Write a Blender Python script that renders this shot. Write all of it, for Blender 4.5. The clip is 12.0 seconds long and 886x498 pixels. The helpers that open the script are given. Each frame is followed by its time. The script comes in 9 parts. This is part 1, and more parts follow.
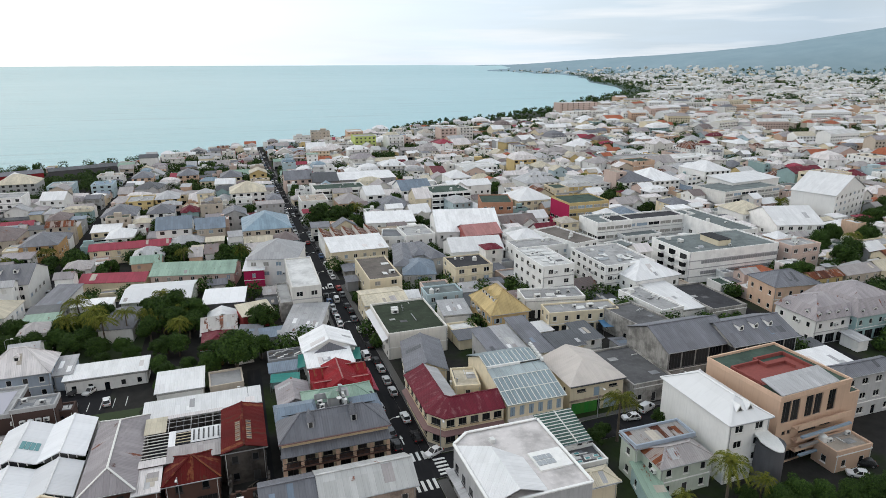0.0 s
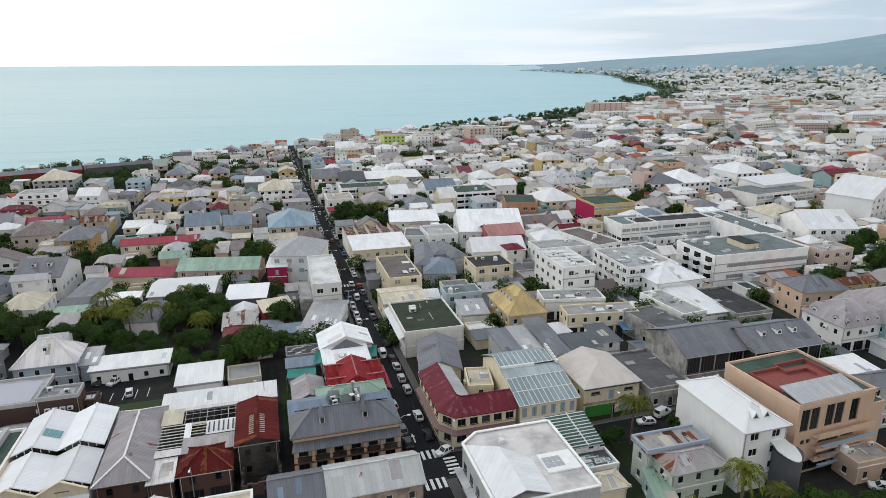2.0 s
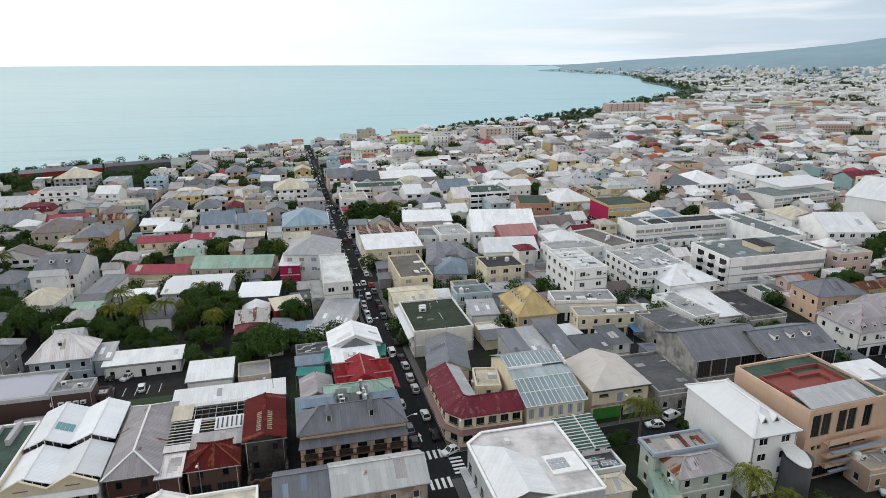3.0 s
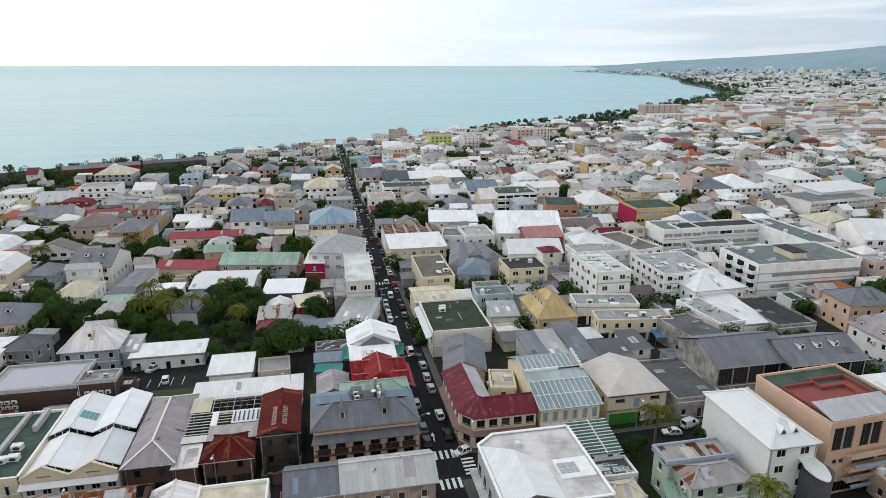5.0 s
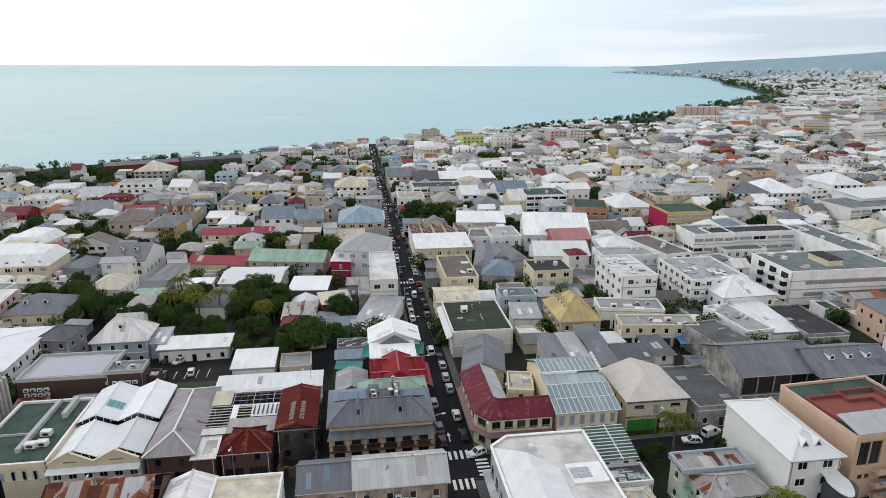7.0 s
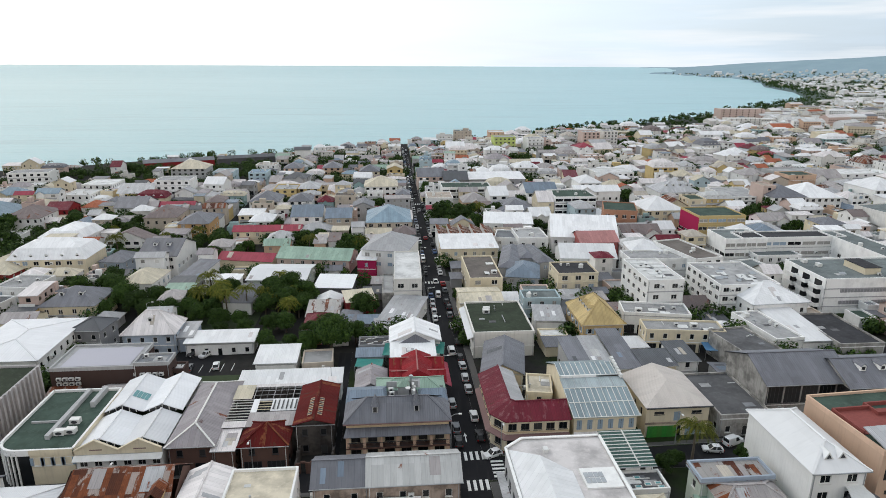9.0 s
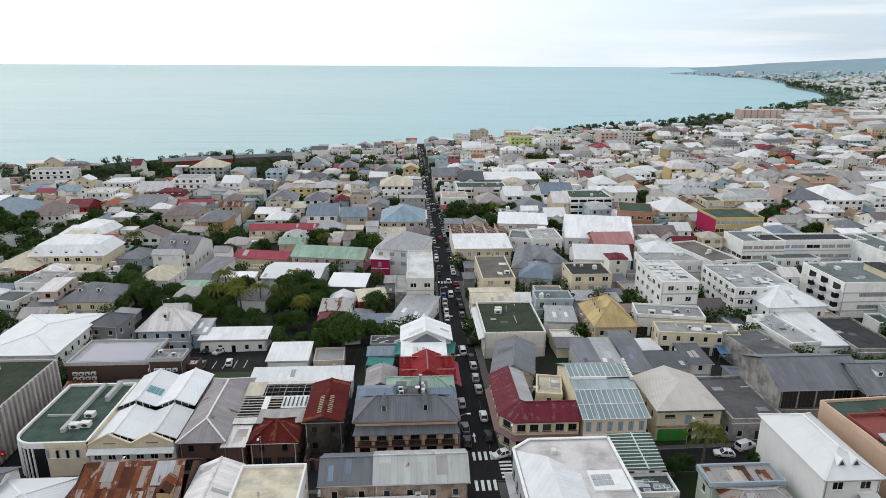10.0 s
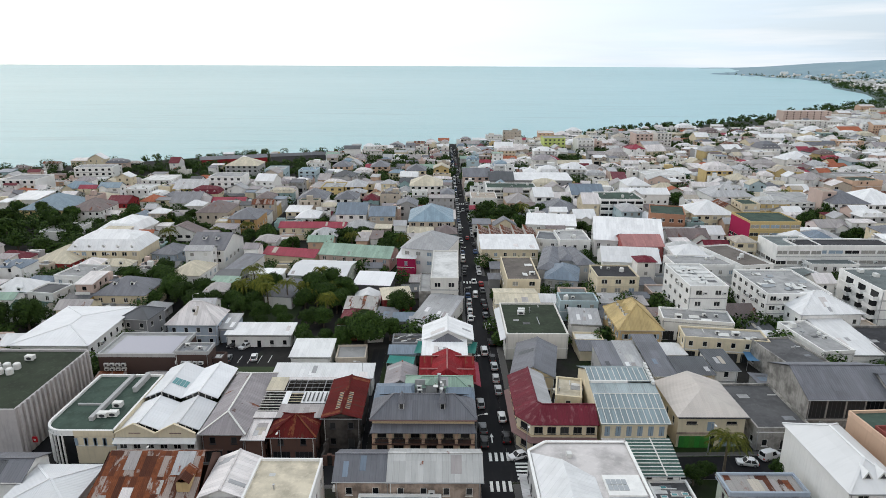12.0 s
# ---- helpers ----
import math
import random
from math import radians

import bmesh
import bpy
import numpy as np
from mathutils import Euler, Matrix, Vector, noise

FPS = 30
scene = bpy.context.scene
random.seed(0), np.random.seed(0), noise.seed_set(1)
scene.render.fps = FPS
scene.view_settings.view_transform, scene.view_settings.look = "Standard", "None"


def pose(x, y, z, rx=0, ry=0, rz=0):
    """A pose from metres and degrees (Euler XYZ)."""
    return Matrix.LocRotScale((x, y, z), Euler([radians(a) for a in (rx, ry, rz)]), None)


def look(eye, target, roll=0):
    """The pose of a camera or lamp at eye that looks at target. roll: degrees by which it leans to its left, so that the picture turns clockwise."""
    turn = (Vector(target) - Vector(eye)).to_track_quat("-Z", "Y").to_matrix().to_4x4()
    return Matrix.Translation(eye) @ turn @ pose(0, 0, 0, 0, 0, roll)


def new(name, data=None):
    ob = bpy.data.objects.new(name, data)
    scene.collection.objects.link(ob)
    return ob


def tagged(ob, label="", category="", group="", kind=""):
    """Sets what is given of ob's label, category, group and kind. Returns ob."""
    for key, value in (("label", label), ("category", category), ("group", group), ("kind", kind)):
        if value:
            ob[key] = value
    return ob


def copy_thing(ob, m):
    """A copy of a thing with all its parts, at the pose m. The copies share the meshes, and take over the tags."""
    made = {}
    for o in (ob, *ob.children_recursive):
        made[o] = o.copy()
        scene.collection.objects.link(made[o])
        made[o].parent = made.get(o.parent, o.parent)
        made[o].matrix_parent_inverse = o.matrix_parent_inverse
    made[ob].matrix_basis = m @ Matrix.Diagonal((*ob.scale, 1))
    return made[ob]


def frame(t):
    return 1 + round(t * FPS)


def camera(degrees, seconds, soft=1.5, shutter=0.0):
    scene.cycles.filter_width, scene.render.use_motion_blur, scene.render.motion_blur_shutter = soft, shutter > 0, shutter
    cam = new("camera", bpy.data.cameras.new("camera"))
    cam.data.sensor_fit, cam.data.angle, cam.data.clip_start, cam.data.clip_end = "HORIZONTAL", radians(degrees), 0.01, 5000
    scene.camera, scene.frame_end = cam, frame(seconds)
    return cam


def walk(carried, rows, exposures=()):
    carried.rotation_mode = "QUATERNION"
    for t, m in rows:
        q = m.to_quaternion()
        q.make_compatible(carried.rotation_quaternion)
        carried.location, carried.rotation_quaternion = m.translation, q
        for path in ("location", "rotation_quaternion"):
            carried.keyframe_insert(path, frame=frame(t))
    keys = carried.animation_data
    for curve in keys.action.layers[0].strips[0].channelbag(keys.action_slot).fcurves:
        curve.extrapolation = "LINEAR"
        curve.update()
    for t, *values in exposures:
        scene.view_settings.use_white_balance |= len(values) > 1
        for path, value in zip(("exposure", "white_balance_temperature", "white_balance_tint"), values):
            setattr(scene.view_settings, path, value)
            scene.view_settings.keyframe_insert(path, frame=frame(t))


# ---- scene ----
# ---- camera ----
cam = camera(70.72, 12.0, soft=0.7)
PATH = [
    (0.0, pose(-26.64, -111.93, 70.04, 73.457, 0.174, -18.796)),
    (0.5, pose(-25.85, -112.19, 70.02, 73.452, 0.178, -18.258)),
    (1.0, pose(-25.15, -112.43, 70.00, 73.452, 0.171, -17.490)),
    (1.5, pose(-24.42, -112.73, 69.96, 73.450, 0.179, -16.725)),
    (2.0, pose(-23.65, -113.00, 69.92, 73.456, 0.177, -15.896)),
    (2.5, pose(-22.87, -113.24, 69.90, 73.466, 0.153, -15.066)),
    (3.0, pose(-22.09, -113.51, 69.90, 73.466, 0.132, -14.301)),
    (5.0, pose(-19.03, -114.41, 69.94, 73.517, -0.002, -11.147)),
    (5.5, pose(-18.31, -114.60, 69.95, 73.530, -0.052, -10.305)),
    (6.0, pose(-17.59, -114.76, 69.96, 73.537, -0.093, -9.523)),
    (6.5, pose(-16.95, -114.92, 69.98, 73.542, -0.128, -8.734)),
    (7.0, pose(-16.33, -115.05, 70.00, 73.541, -0.168, -7.927)),
    (9.0, pose(-13.87, -115.55, 70.08, 73.561, -0.261, -4.809)),
    (9.5, pose(-13.23, -115.65, 70.09, 73.546, -0.278, -4.013)),
    (10.0, pose(-12.62, -115.76, 70.09, 73.547, -0.305, -3.178)),
    (10.5, pose(-11.96, -115.84, 70.06, 73.544, -0.314, -2.337)),
    (11.0, pose(-11.28, -115.89, 70.03, 73.540, -0.318, -1.477)),
    (11.5, pose(-10.63, -115.97, 70.03, 73.550, -0.302, -0.729)),
    (12.0, pose(-10.00, -116.00, 70.03, 73.554, -0.269, 0.002)),
]
walk(cam, PATH, exposures=((0.0, -0.06), (12.0, -0.06)))

# ---- sky and light: bright overcast afternoon over the sea ----
SUN_EL, SUN_AZ = radians(38), radians(-42)      # azimuth from +y towards +x
world = bpy.data.worlds.new("sky")
scene.world = world
world.use_nodes = True
wn, wl = world.node_tree.nodes, world.node_tree.links
sky = wn.new("ShaderNodeTexSky")
sky.sky_type, sky.sun_disc, sky.sun_elevation, sky.sun_rotation = "NISHITA", False, SUN_EL, SUN_AZ
sky.air_density, sky.dust_density = 1.0, 2.5
sky_gain = wn.new("ShaderNodeMix")
sky_gain.data_type, sky_gain.blend_type = "RGBA", "MULTIPLY"
sky_gain.inputs[0].default_value = 1.0
sky_gain.inputs[7].default_value = (0.12, 0.12, 0.12, 1)
wl.new(sky.outputs[0], sky_gain.inputs[6])
wco = wn.new("ShaderNodeTexCoord")
wsep, wabs, wjoin = wn.new("ShaderNodeSeparateXYZ"), wn.new("ShaderNodeMath"), wn.new("ShaderNodeCombineXYZ")
wabs.operation = "ABSOLUTE"
wl.new(wco.outputs["Generated"], wsep.inputs[0])
wl.new(wsep.outputs[2], wabs.inputs[0])
for i in (0, 1):
    wl.new(wsep.outputs[i], wjoin.inputs[i])
wl.new(wabs.outputs[0], wjoin.inputs[2])
wl.new(wjoin.outputs[0], sky.inputs[0])
wmap = wn.new("ShaderNodeMapping")
wmap.inputs["Scale"].default_value = (1.0, 1.0, 9.0)
wl.new(wco.outputs["Generated"], wmap.inputs[0])
cloud = wn.new("ShaderNodeTexNoise")
cloud.inputs["Scale"].default_value, cloud.inputs["Detail"].default_value, cloud.inputs["Roughness"].default_value = 2.6, 7.0, 0.55
wl.new(wmap.outputs[0], cloud.inputs["Vector"])
cloud_ramp = wn.new("ShaderNodeValToRGB")
cloud_ramp.color_ramp.elements[0].position, cloud_ramp.color_ramp.elements[1].position = 0.36, 0.56
cloud_ramp.color_ramp.elements[0].color, cloud_ramp.color_ramp.elements[1].color = (0.84, 0.84, 0.84, 1), (0.97, 0.97, 0.97, 1)
wl.new(cloud.outputs["Fac"], cloud_ramp.inputs[0])
# the cloud sheet is brightest round the hidden sun, greyer to its sides and pale again behind
glow = wn.new("ShaderNodeVectorMath")
glow.operation = "DOT_PRODUCT"
glow.inputs[1].default_value = (math.sin(SUN_AZ) * 0.97, math.cos(SUN_AZ) * 0.97, 0.22)
wl.new(wco.outputs["Generated"], glow.inputs[0])
glow_ramp = wn.new("ShaderNodeValToRGB")
glow_ramp.color_ramp.elements[0].position, glow_ramp.color_ramp.elements[1].position = 0.5, 0.965
glow_ramp.color_ramp.elements[0].color, glow_ramp.color_ramp.elements[1].color = (0.47, 0.565, 0.66, 1), (1.0, 0.985, 0.965, 1)
back = glow_ramp.color_ramp.elements.new(0.1)
back.color = (0.98, 0.915, 0.86, 1)
mid = glow_ramp.color_ramp.elements.new(0.75)
mid.color = (0.70, 0.80, 0.89, 1)
glow_unit = wn.new("ShaderNodeMath")
glow_unit.operation = "MULTIPLY_ADD"
glow_unit.inputs[1].default_value, glow_unit.inputs[2].default_value = 0.5, 0.5
wl.new(glow.outputs["Value"], glow_unit.inputs[0])
wl.new(glow_unit.outputs[0], glow_ramp.inputs[0])
wmix = wn.new("ShaderNodeMix")
wmix.data_type = "RGBA"
wl.new(cloud_ramp.outputs[0], wmix.inputs[0])
wl.new(sky_gain.outputs[2], wmix.inputs[6])
wl.new(glow_ramp.outputs[0], wmix.inputs[7])
# thin streaks of paler cloud over the grey-blue sheet
streak_map = wn.new("ShaderNodeMapping")
streak_map.inputs["Scale"].default_value = (1.6, 1.6, 22.0)
wl.new(wco.outputs["Generated"], streak_map.inputs[0])
streak = wn.new("ShaderNodeTexNoise")
streak.inputs["Scale"].default_value, streak.inputs["Detail"].default_value, streak.inputs["Roughness"].default_value = 2.2, 6.0, 0.5
wl.new(streak_map.outputs[0], streak.inputs["Vector"])
streak_ramp = wn.new("ShaderNodeValToRGB")
streak_ramp.color_ramp.elements[0].position, streak_ramp.color_ramp.elements[1].position = 0.5, 0.68
streak_ramp.color_ramp.elements[0].color, streak_ramp.color_ramp.elements[1].color = (0, 0, 0, 1), (0.6, 0.6, 0.6, 1)
wl.new(streak.outputs["Fac"], streak_ramp.inputs[0])
smix = wn.new("ShaderNodeMix")
smix.data_type = "RGBA"
smix.inputs[7].default_value = (0.80, 0.82, 0.84, 1)
wl.new(streak_ramp.outputs[0], smix.inputs[0])
wl.new(wmix.outputs[2], smix.inputs[6])
lighter = wn.new("ShaderNodeMix")
lighter.data_type, lighter.blend_type = "RGBA", "LIGHTEN"
lighter.inputs[0].default_value = 1.0
wl.new(wmix.outputs[2], lighter.inputs[6])
wl.new(smix.outputs[2], lighter.inputs[7])
wl.new(lighter.outputs[2], wn["Background"].inputs[0])
wn["Background"].inputs[1].default_value = 1.28

sun_data = bpy.data.lights.new("sun", "SUN")
sun_data.energy, sun_data.angle, sun_data.color = 0.6, radians(16), (1.0, 0.95, 0.88)
sun = new("sun", sun_data)
sun.matrix_world = look((math.sin(SUN_AZ) * 100, math.cos(SUN_AZ) * 100, 100 * math.tan(SUN_EL)), (0, 0, 0))


# ---- the lie of the land ----
COAST = [(-1500, 60), (-700, 270), (-352, 368), (-277, 396), (-196, 446), (-119, 470), (-30, 528), (60, 557), (117, 597),
         (236, 700), (353, 773), (487, 888), (602, 1000), (825, 1205), (1010, 1390), (1237, 1789), (1440, 2285),
         (1700, 2750), (1918, 3270), (1790, 3700), (1605, 4028), (1800, 4120), (1960, 4400), (1890, 4620), (2300, 5400)]


def smooth(a, b, v):
    u = np.clip((np.asarray(v, float) - a) / (b - a), 0, 1)
    return u * u * (3 - 2 * u)


def inland(x, y):
    """Distance from the shore, positive on land."""
    x, y = np.asarray(x, float), np.asarray(y, float)
    best, side = np.full(x.shape, 1e9), np.ones(x.shape)
    for (ax, ay), (bx, by) in zip(COAST, COAST[1:]):
        dx, dy = bx - ax, by - ay
        u = np.clip(((x - ax) * dx + (y - ay) * dy) / (dx * dx + dy * dy), 0, 1)
        d = np.hypot(x - ax - u * dx, y - ay - u * dy)
        s = np.where(dx * (y - ay) - dy * (x - ax) > 0, -1.0, 1.0)
        near = d < best - 1e-6
        best, side = np.where(near, d, best), np.where(near, s, side)
    return best * side


def lift(r):
    r = np.asarray(r, float)
    return np.minimum(61 * np.clip((r - 3400) / 1500, 0, None) ** 2, 78 - 0.0022 * r)


def height(x, y):
    x, y = np.asarray(x, float), np.asarray(y, float)
    s, r = inland(x, y), np.hypot(x + 20, y + 113)
    z = -0.02 * np.clip(y - 20, 0, 400) + np.interp(x, (-100, -60, 0, 50, 120), (-3, -2.5, -1, 0, 0.4)) * (1 - np.clip((y - 150) / 200, 0, 1))
    z = np.where(z < -7.0, -7.0 + (z + 7.0) * 0.3, z)
    bearing = np.degrees(np.arctan2(x + 26, y + 112))
    rise = np.interp(bearing, (22, 26, 32, 37, 41, 46, 54, 80), (0.12, 0.26, 0.42, 0.68, 0.98, 1.48, 2.75, 4.4))
    top = 70 + 4600 * np.tan(np.radians(rise)) - 10
    z = z + np.where(bearing > 20, smooth(3200, 4650, r) * smooth(120, 900, s) * top, 0) + lift(r) * (1 - smooth(3200, 4650, r) * 0.75 * smooth(120, 900, s))
    shore = -8 + lift(r)
    land = np.maximum(z, shore + 1)
    sea_bed = shore - 2.5 - np.clip((-s - 40) * 0.08, 0, 60)
    return np.where(s < 25, sea_bed + (np.clip(s, -40, 25) + 40) / 65 * (land - shore + 2.5), land)


def gz(x, y):
    return float(height(np.array([x]), np.array([y]))[0])


# ---- materials ----
def nodes_of(name):
    m = bpy.data.materials.new(name)
    m.use_nodes = True
    nt = m.node_tree
    return m, nt.nodes, nt.links, nt.nodes["Principled BSDF"]


def mix_rgb(n, l, fac, a, b, kind="MIX"):
    k = n.new("ShaderNodeMix")
    k.data_type, k.blend_type = "RGBA", kind
    for src, i in ((fac, 0), (a, 6), (b, 7)):
        if isinstance(src, bpy.types.NodeSocket):
            l.new(src, k.inputs[i])
        elif i == 0:
            k.inputs[0].default_value = src
        else:
            k.inputs[i].default_value = (*src, 1)
    return k.outputs[2]


def noise_of(n, l, vec, scale, detail=4.0, rough=0.6):
    k = n.new("ShaderNodeTexNoise")
    k.inputs["Scale"].default_value, k.inputs["Detail"].default_value, k.inputs["Roughness"].default_value = scale, detail, rough
    l.new(vec, k.inputs["Vector"])
    return k.outputs["Fac"]


def ramp_of(n, l, src, p0, p1, c0=(0, 0, 0), c1=(1, 1, 1)):
    k = n.new("ShaderNodeValToRGB")
    e = k.color_ramp.elements
    e[0].position, e[1].position, e[0].color, e[1].color = p0, p1, (*c0, 1), (*c1, 1)
    l.new(src, k.inputs[0])
    return k.outputs[0]


def scaled(n, l, vec, s):
    k = n.new("ShaderNodeMapping")
    k.inputs["Scale"].default_value = s
    l.new(vec, k.inputs[0])
    return k.outputs[0]


def maths(n, l, op, a, b=0.0):
    k = n.new("ShaderNodeMath")
    k.operation = op
    for i, src in enumerate((a, b)):
        if isinstance(src, bpy.types.NodeSocket):
            l.new(src, k.inputs[i])
        else:
            k.inputs[i].default_value = src
    return k.outputs[0]


def plaster(name, col, rough=0.85, dirt=0.35, scale=1.0, mottle=0.83):
    """Painted stucco or masonry: mottled, with rain streaks."""
    m, n, l, p = nodes_of(name)
    co = n.new("ShaderNodeTexCoord").outputs["Object"]
    rnd = n.new("ShaderNodeObjectInfo").outputs["Random"]
    shade = maths(n, l, "MULTIPLY_ADD", rnd, 0.18)
    n[-1].inputs[2].default_value = 0.88
    base = mix_rgb(n, l, 1.0, col, shade, "MULTIPLY")
    big = noise_of(n, l, co, 0.35 * scale, 5)
    streak = noise_of(n, l, scaled(n, l, co, (1.3 * scale, 1.3 * scale, 0.12 * scale)), 1.6, 5, 0.7)
    base = mix_rgb(n, l, ramp_of(n, l, big, 0.45, 0.75 if mottle > 0.6 else 0.62), base, tuple(c * mottle for c in col))
    grime = maths(n, l, "MULTIPLY", ramp_of(n, l, streak, 0.5, 0.75), dirt)
    base = mix_rgb(n, l, grime, base, tuple(c * 0.4 + 0.03 for c in col))
    l.new(base, p.inputs["Base Color"])
    p.inputs["Roughness"].default_value, p.inputs["Specular IOR Level"].default_value = rough, 0.2
    b = n.new("ShaderNodeBump")
    b.inputs["Strength"].default_value, b.inputs["Distance"].default_value = 0.25, 0.03
    l.new(noise_of(n, l, co, 14, 3), b.inputs["Height"])
    l.new(b.outputs[0], p.inputs["Normal"])
    return m


def sheet_metal(name, col, rust=0.0, period=0.35, rough=0.5, sheet=1.0, fade=0.18, seam=0.4, metal=0.0, age_amount=1.0, worn=0.0):
    """Profiled roof sheets laid up the slope: ribs, single sheets of differing age, streaks and rust."""
    m, n, l, p = nodes_of(name)
    uv = n.new("ShaderNodeUVMap").outputs[0]
    sep = n.new("ShaderNodeSeparateXYZ")
    l.new(uv, sep.inputs[0])
    u, v = sep.outputs[0], sep.outputs[1]
    rnd = n.new("ShaderNodeObjectInfo").outputs["Random"]
    cell = n.new("ShaderNodeCombineXYZ")
    l.new(maths(n, l, "FLOOR", maths(n, l, "DIVIDE", u, sheet)), cell.inputs[0])
    l.new(maths(n, l, "FLOOR", maths(n, l, "DIVIDE", v, 3.7)), cell.inputs[1])
    l.new(maths(n, l, "MULTIPLY", rnd, 50.0), cell.inputs[2])
    white = n.new("ShaderNodeTexWhiteNoise")
    l.new(cell.outputs[0], white.inputs["Vector"])
    shift = n.new("ShaderNodeCombineXYZ")
    l.new(maths(n, l, "ADD", u, maths(n, l, "MULTIPLY", rnd, 90.0)), shift.inputs[0])
    l.new(v, shift.inputs[1])
    pos = shift.outputs[0]
    age = maths(n, l, "MULTIPLY_ADD", white.outputs["Value"], fade)
    n[-1].inputs[2].default_value = 1.0 - fade * 0.6
    base = mix_rgb(n, l, 1.0, col, age, "MULTIPLY")
    tone = maths(n, l, "MULTIPLY_ADD", rnd, 0.24)
    n[-1].inputs[2].default_value = 0.86
    base = mix_rgb(n, l, 1.0, base, tone, "MULTIPLY")
    blotch = noise_of(n, l, scaled(n, l, pos, (0.25, 0.12, 1)), 1.0, 6, 0.65)
    base = mix_rgb(n, l, maths(n, l, "MULTIPLY", ramp_of(n, l, blotch, 0.45, 0.72), age_amount), base, tuple(c * 0.68 for c in col))
    streak = noise_of(n, l, scaled(n, l, pos, (1.6, 0.16, 1)), 1.0, 6, 0.7)
    base = mix_rgb(n, l, maths(n, l, "MULTIPLY", ramp_of(n, l, streak, 0.52, 0.72), 0.45 * age_amount), base, tuple(c * 0.5 + 0.02 for c in col))
    line = ramp_of(n, l, maths(n, l, "FRACT", maths(n, l, "DIVIDE", u, sheet)), 0.03, 0.07, (0.55, 0.55, 0.55), (1, 1, 1))
    base = mix_rgb(n, l, seam, base, mix_rgb(n, l, 1.0, base, line, "MULTIPLY"))
    if worn:
        rub = noise_of(n, l, scaled(n, l, pos, (0.8, 0.35, 1)), 1.0, 8, 0.75)
        base = mix_rgb(n, l, maths(n, l, "MULTIPLY", ramp_of(n, l, rub, 0.54, 0.68), worn), base, (0.34, 0.20, 0.21))
    if rust:
        a = noise_of(n, l, scaled(n, l, pos, (0.5, 0.22, 1)), 1.0, 7, 0.7)
        mask = maths(n, l, "ADD", a, maths(n, l, "MULTIPLY", white.outputs["Value"], 0.34))
        mask = ramp_of(n, l, mask, 0.94 - rust * 0.5, 1.0 - rust * 0.5)
        tint = mix_rgb(n, l, noise_of(n, l, pos, 1.3, 5), (0.055, 0.016, 0.010), (0.30, 0.095, 0.038))
        older = n.new("ShaderNodeSeparateColor")
        l.new(white.outputs["Color"], older.inputs[0])
        tint = mix_rgb(n, l, maths(n, l, "MULTIPLY", ramp_of(n, l, older.outputs[1], 0.35, 0.75), 0.75), tint, (0.045, 0.018, 0.014))
        base = mix_rgb(n, l, mask, base, tint)
    l.new(base, p.inputs["Base Color"])
    p.inputs["Metallic"].default_value, p.inputs["Roughness"].default_value = metal, rough
    p.inputs["Specular IOR Level"].default_value = 0.2
    b = n.new("ShaderNodeBump")
    b.inputs["Strength"].default_value, b.inputs["Distance"].default_value = 0.45, 0.04
    l.new(maths(n, l, "SINE", maths(n, l, "MULTIPLY", u, 6.2832 / period)), b.inputs["Height"])
    l.new(b.outputs[0], p.inputs["Normal"])
    return m


def flat_roof(name, col, patch=0.35, rough=0.9):
    """Felt or screed on a flat roof: damp patches, laps and grit."""
    m, n, l, p = nodes_of(name)
    co = n.new("ShaderNodeTexCoord").outputs["Object"]
    rnd = n.new("ShaderNodeObjectInfo").outputs["Random"]
    off = n.new("ShaderNodeVectorMath")
    off.operation = "ADD"
    l.new(co, off.inputs[0])
    l.new(maths(n, l, "MULTIPLY", rnd, 70.0), off.inputs[1])
    co = off.outputs[0]
    tone = maths(n, l, "MULTIPLY_ADD", rnd, 0.3)
    n[-1].inputs[2].default_value = 0.85
    base = mix_rgb(n, l, 1.0, col, tone, "MULTIPLY")
    base = mix_rgb(n, l, maths(n, l, "MULTIPLY", ramp_of(n, l, noise_of(n, l, co, 0.22, 6), 0.42, 0.66), patch * 2), base, tuple(c * 0.5 for c in col))
    base = mix_rgb(n, l, maths(n, l, "MULTIPLY", ramp_of(n, l, noise_of(n, l, co, 0.9, 6, 0.7), 0.52, 0.75), patch), base, tuple(min(1, c * 1.6 + 0.05) for c in col))
    l.new(base, p.inputs["Base Color"])
    p.inputs["Roughness"].default_value, p.inputs["Specular IOR Level"].default_value = rough, 0.2
    b = n.new("ShaderNodeBump")
    b.inputs["Strength"].default_value, b.inputs["Distance"].default_value = 0.3, 0.02
    l.new(noise_of(n, l, co, 9, 4), b.inputs["Height"])
    l.new(b.outputs[0], p.inputs["Normal"])
    return m


def plain(name, col, rough=0.6, metal=0.0, var=0.15):
    m, n, l, p = nodes_of(name)
    co = n.new("ShaderNodeTexCoord").outputs["Object"]
    f = noise_of(n, l, co, 2.5, 5)
    l.new(mix_rgb(n, l, f, tuple(c * (1 - var) for c in col), tuple(min(1, c * (1 + var)) for c in col)), p.inputs["Base Color"])
    p.inputs["Roughness"].default_value, p.inputs["Metallic"].default_value = rough, metal
    return m


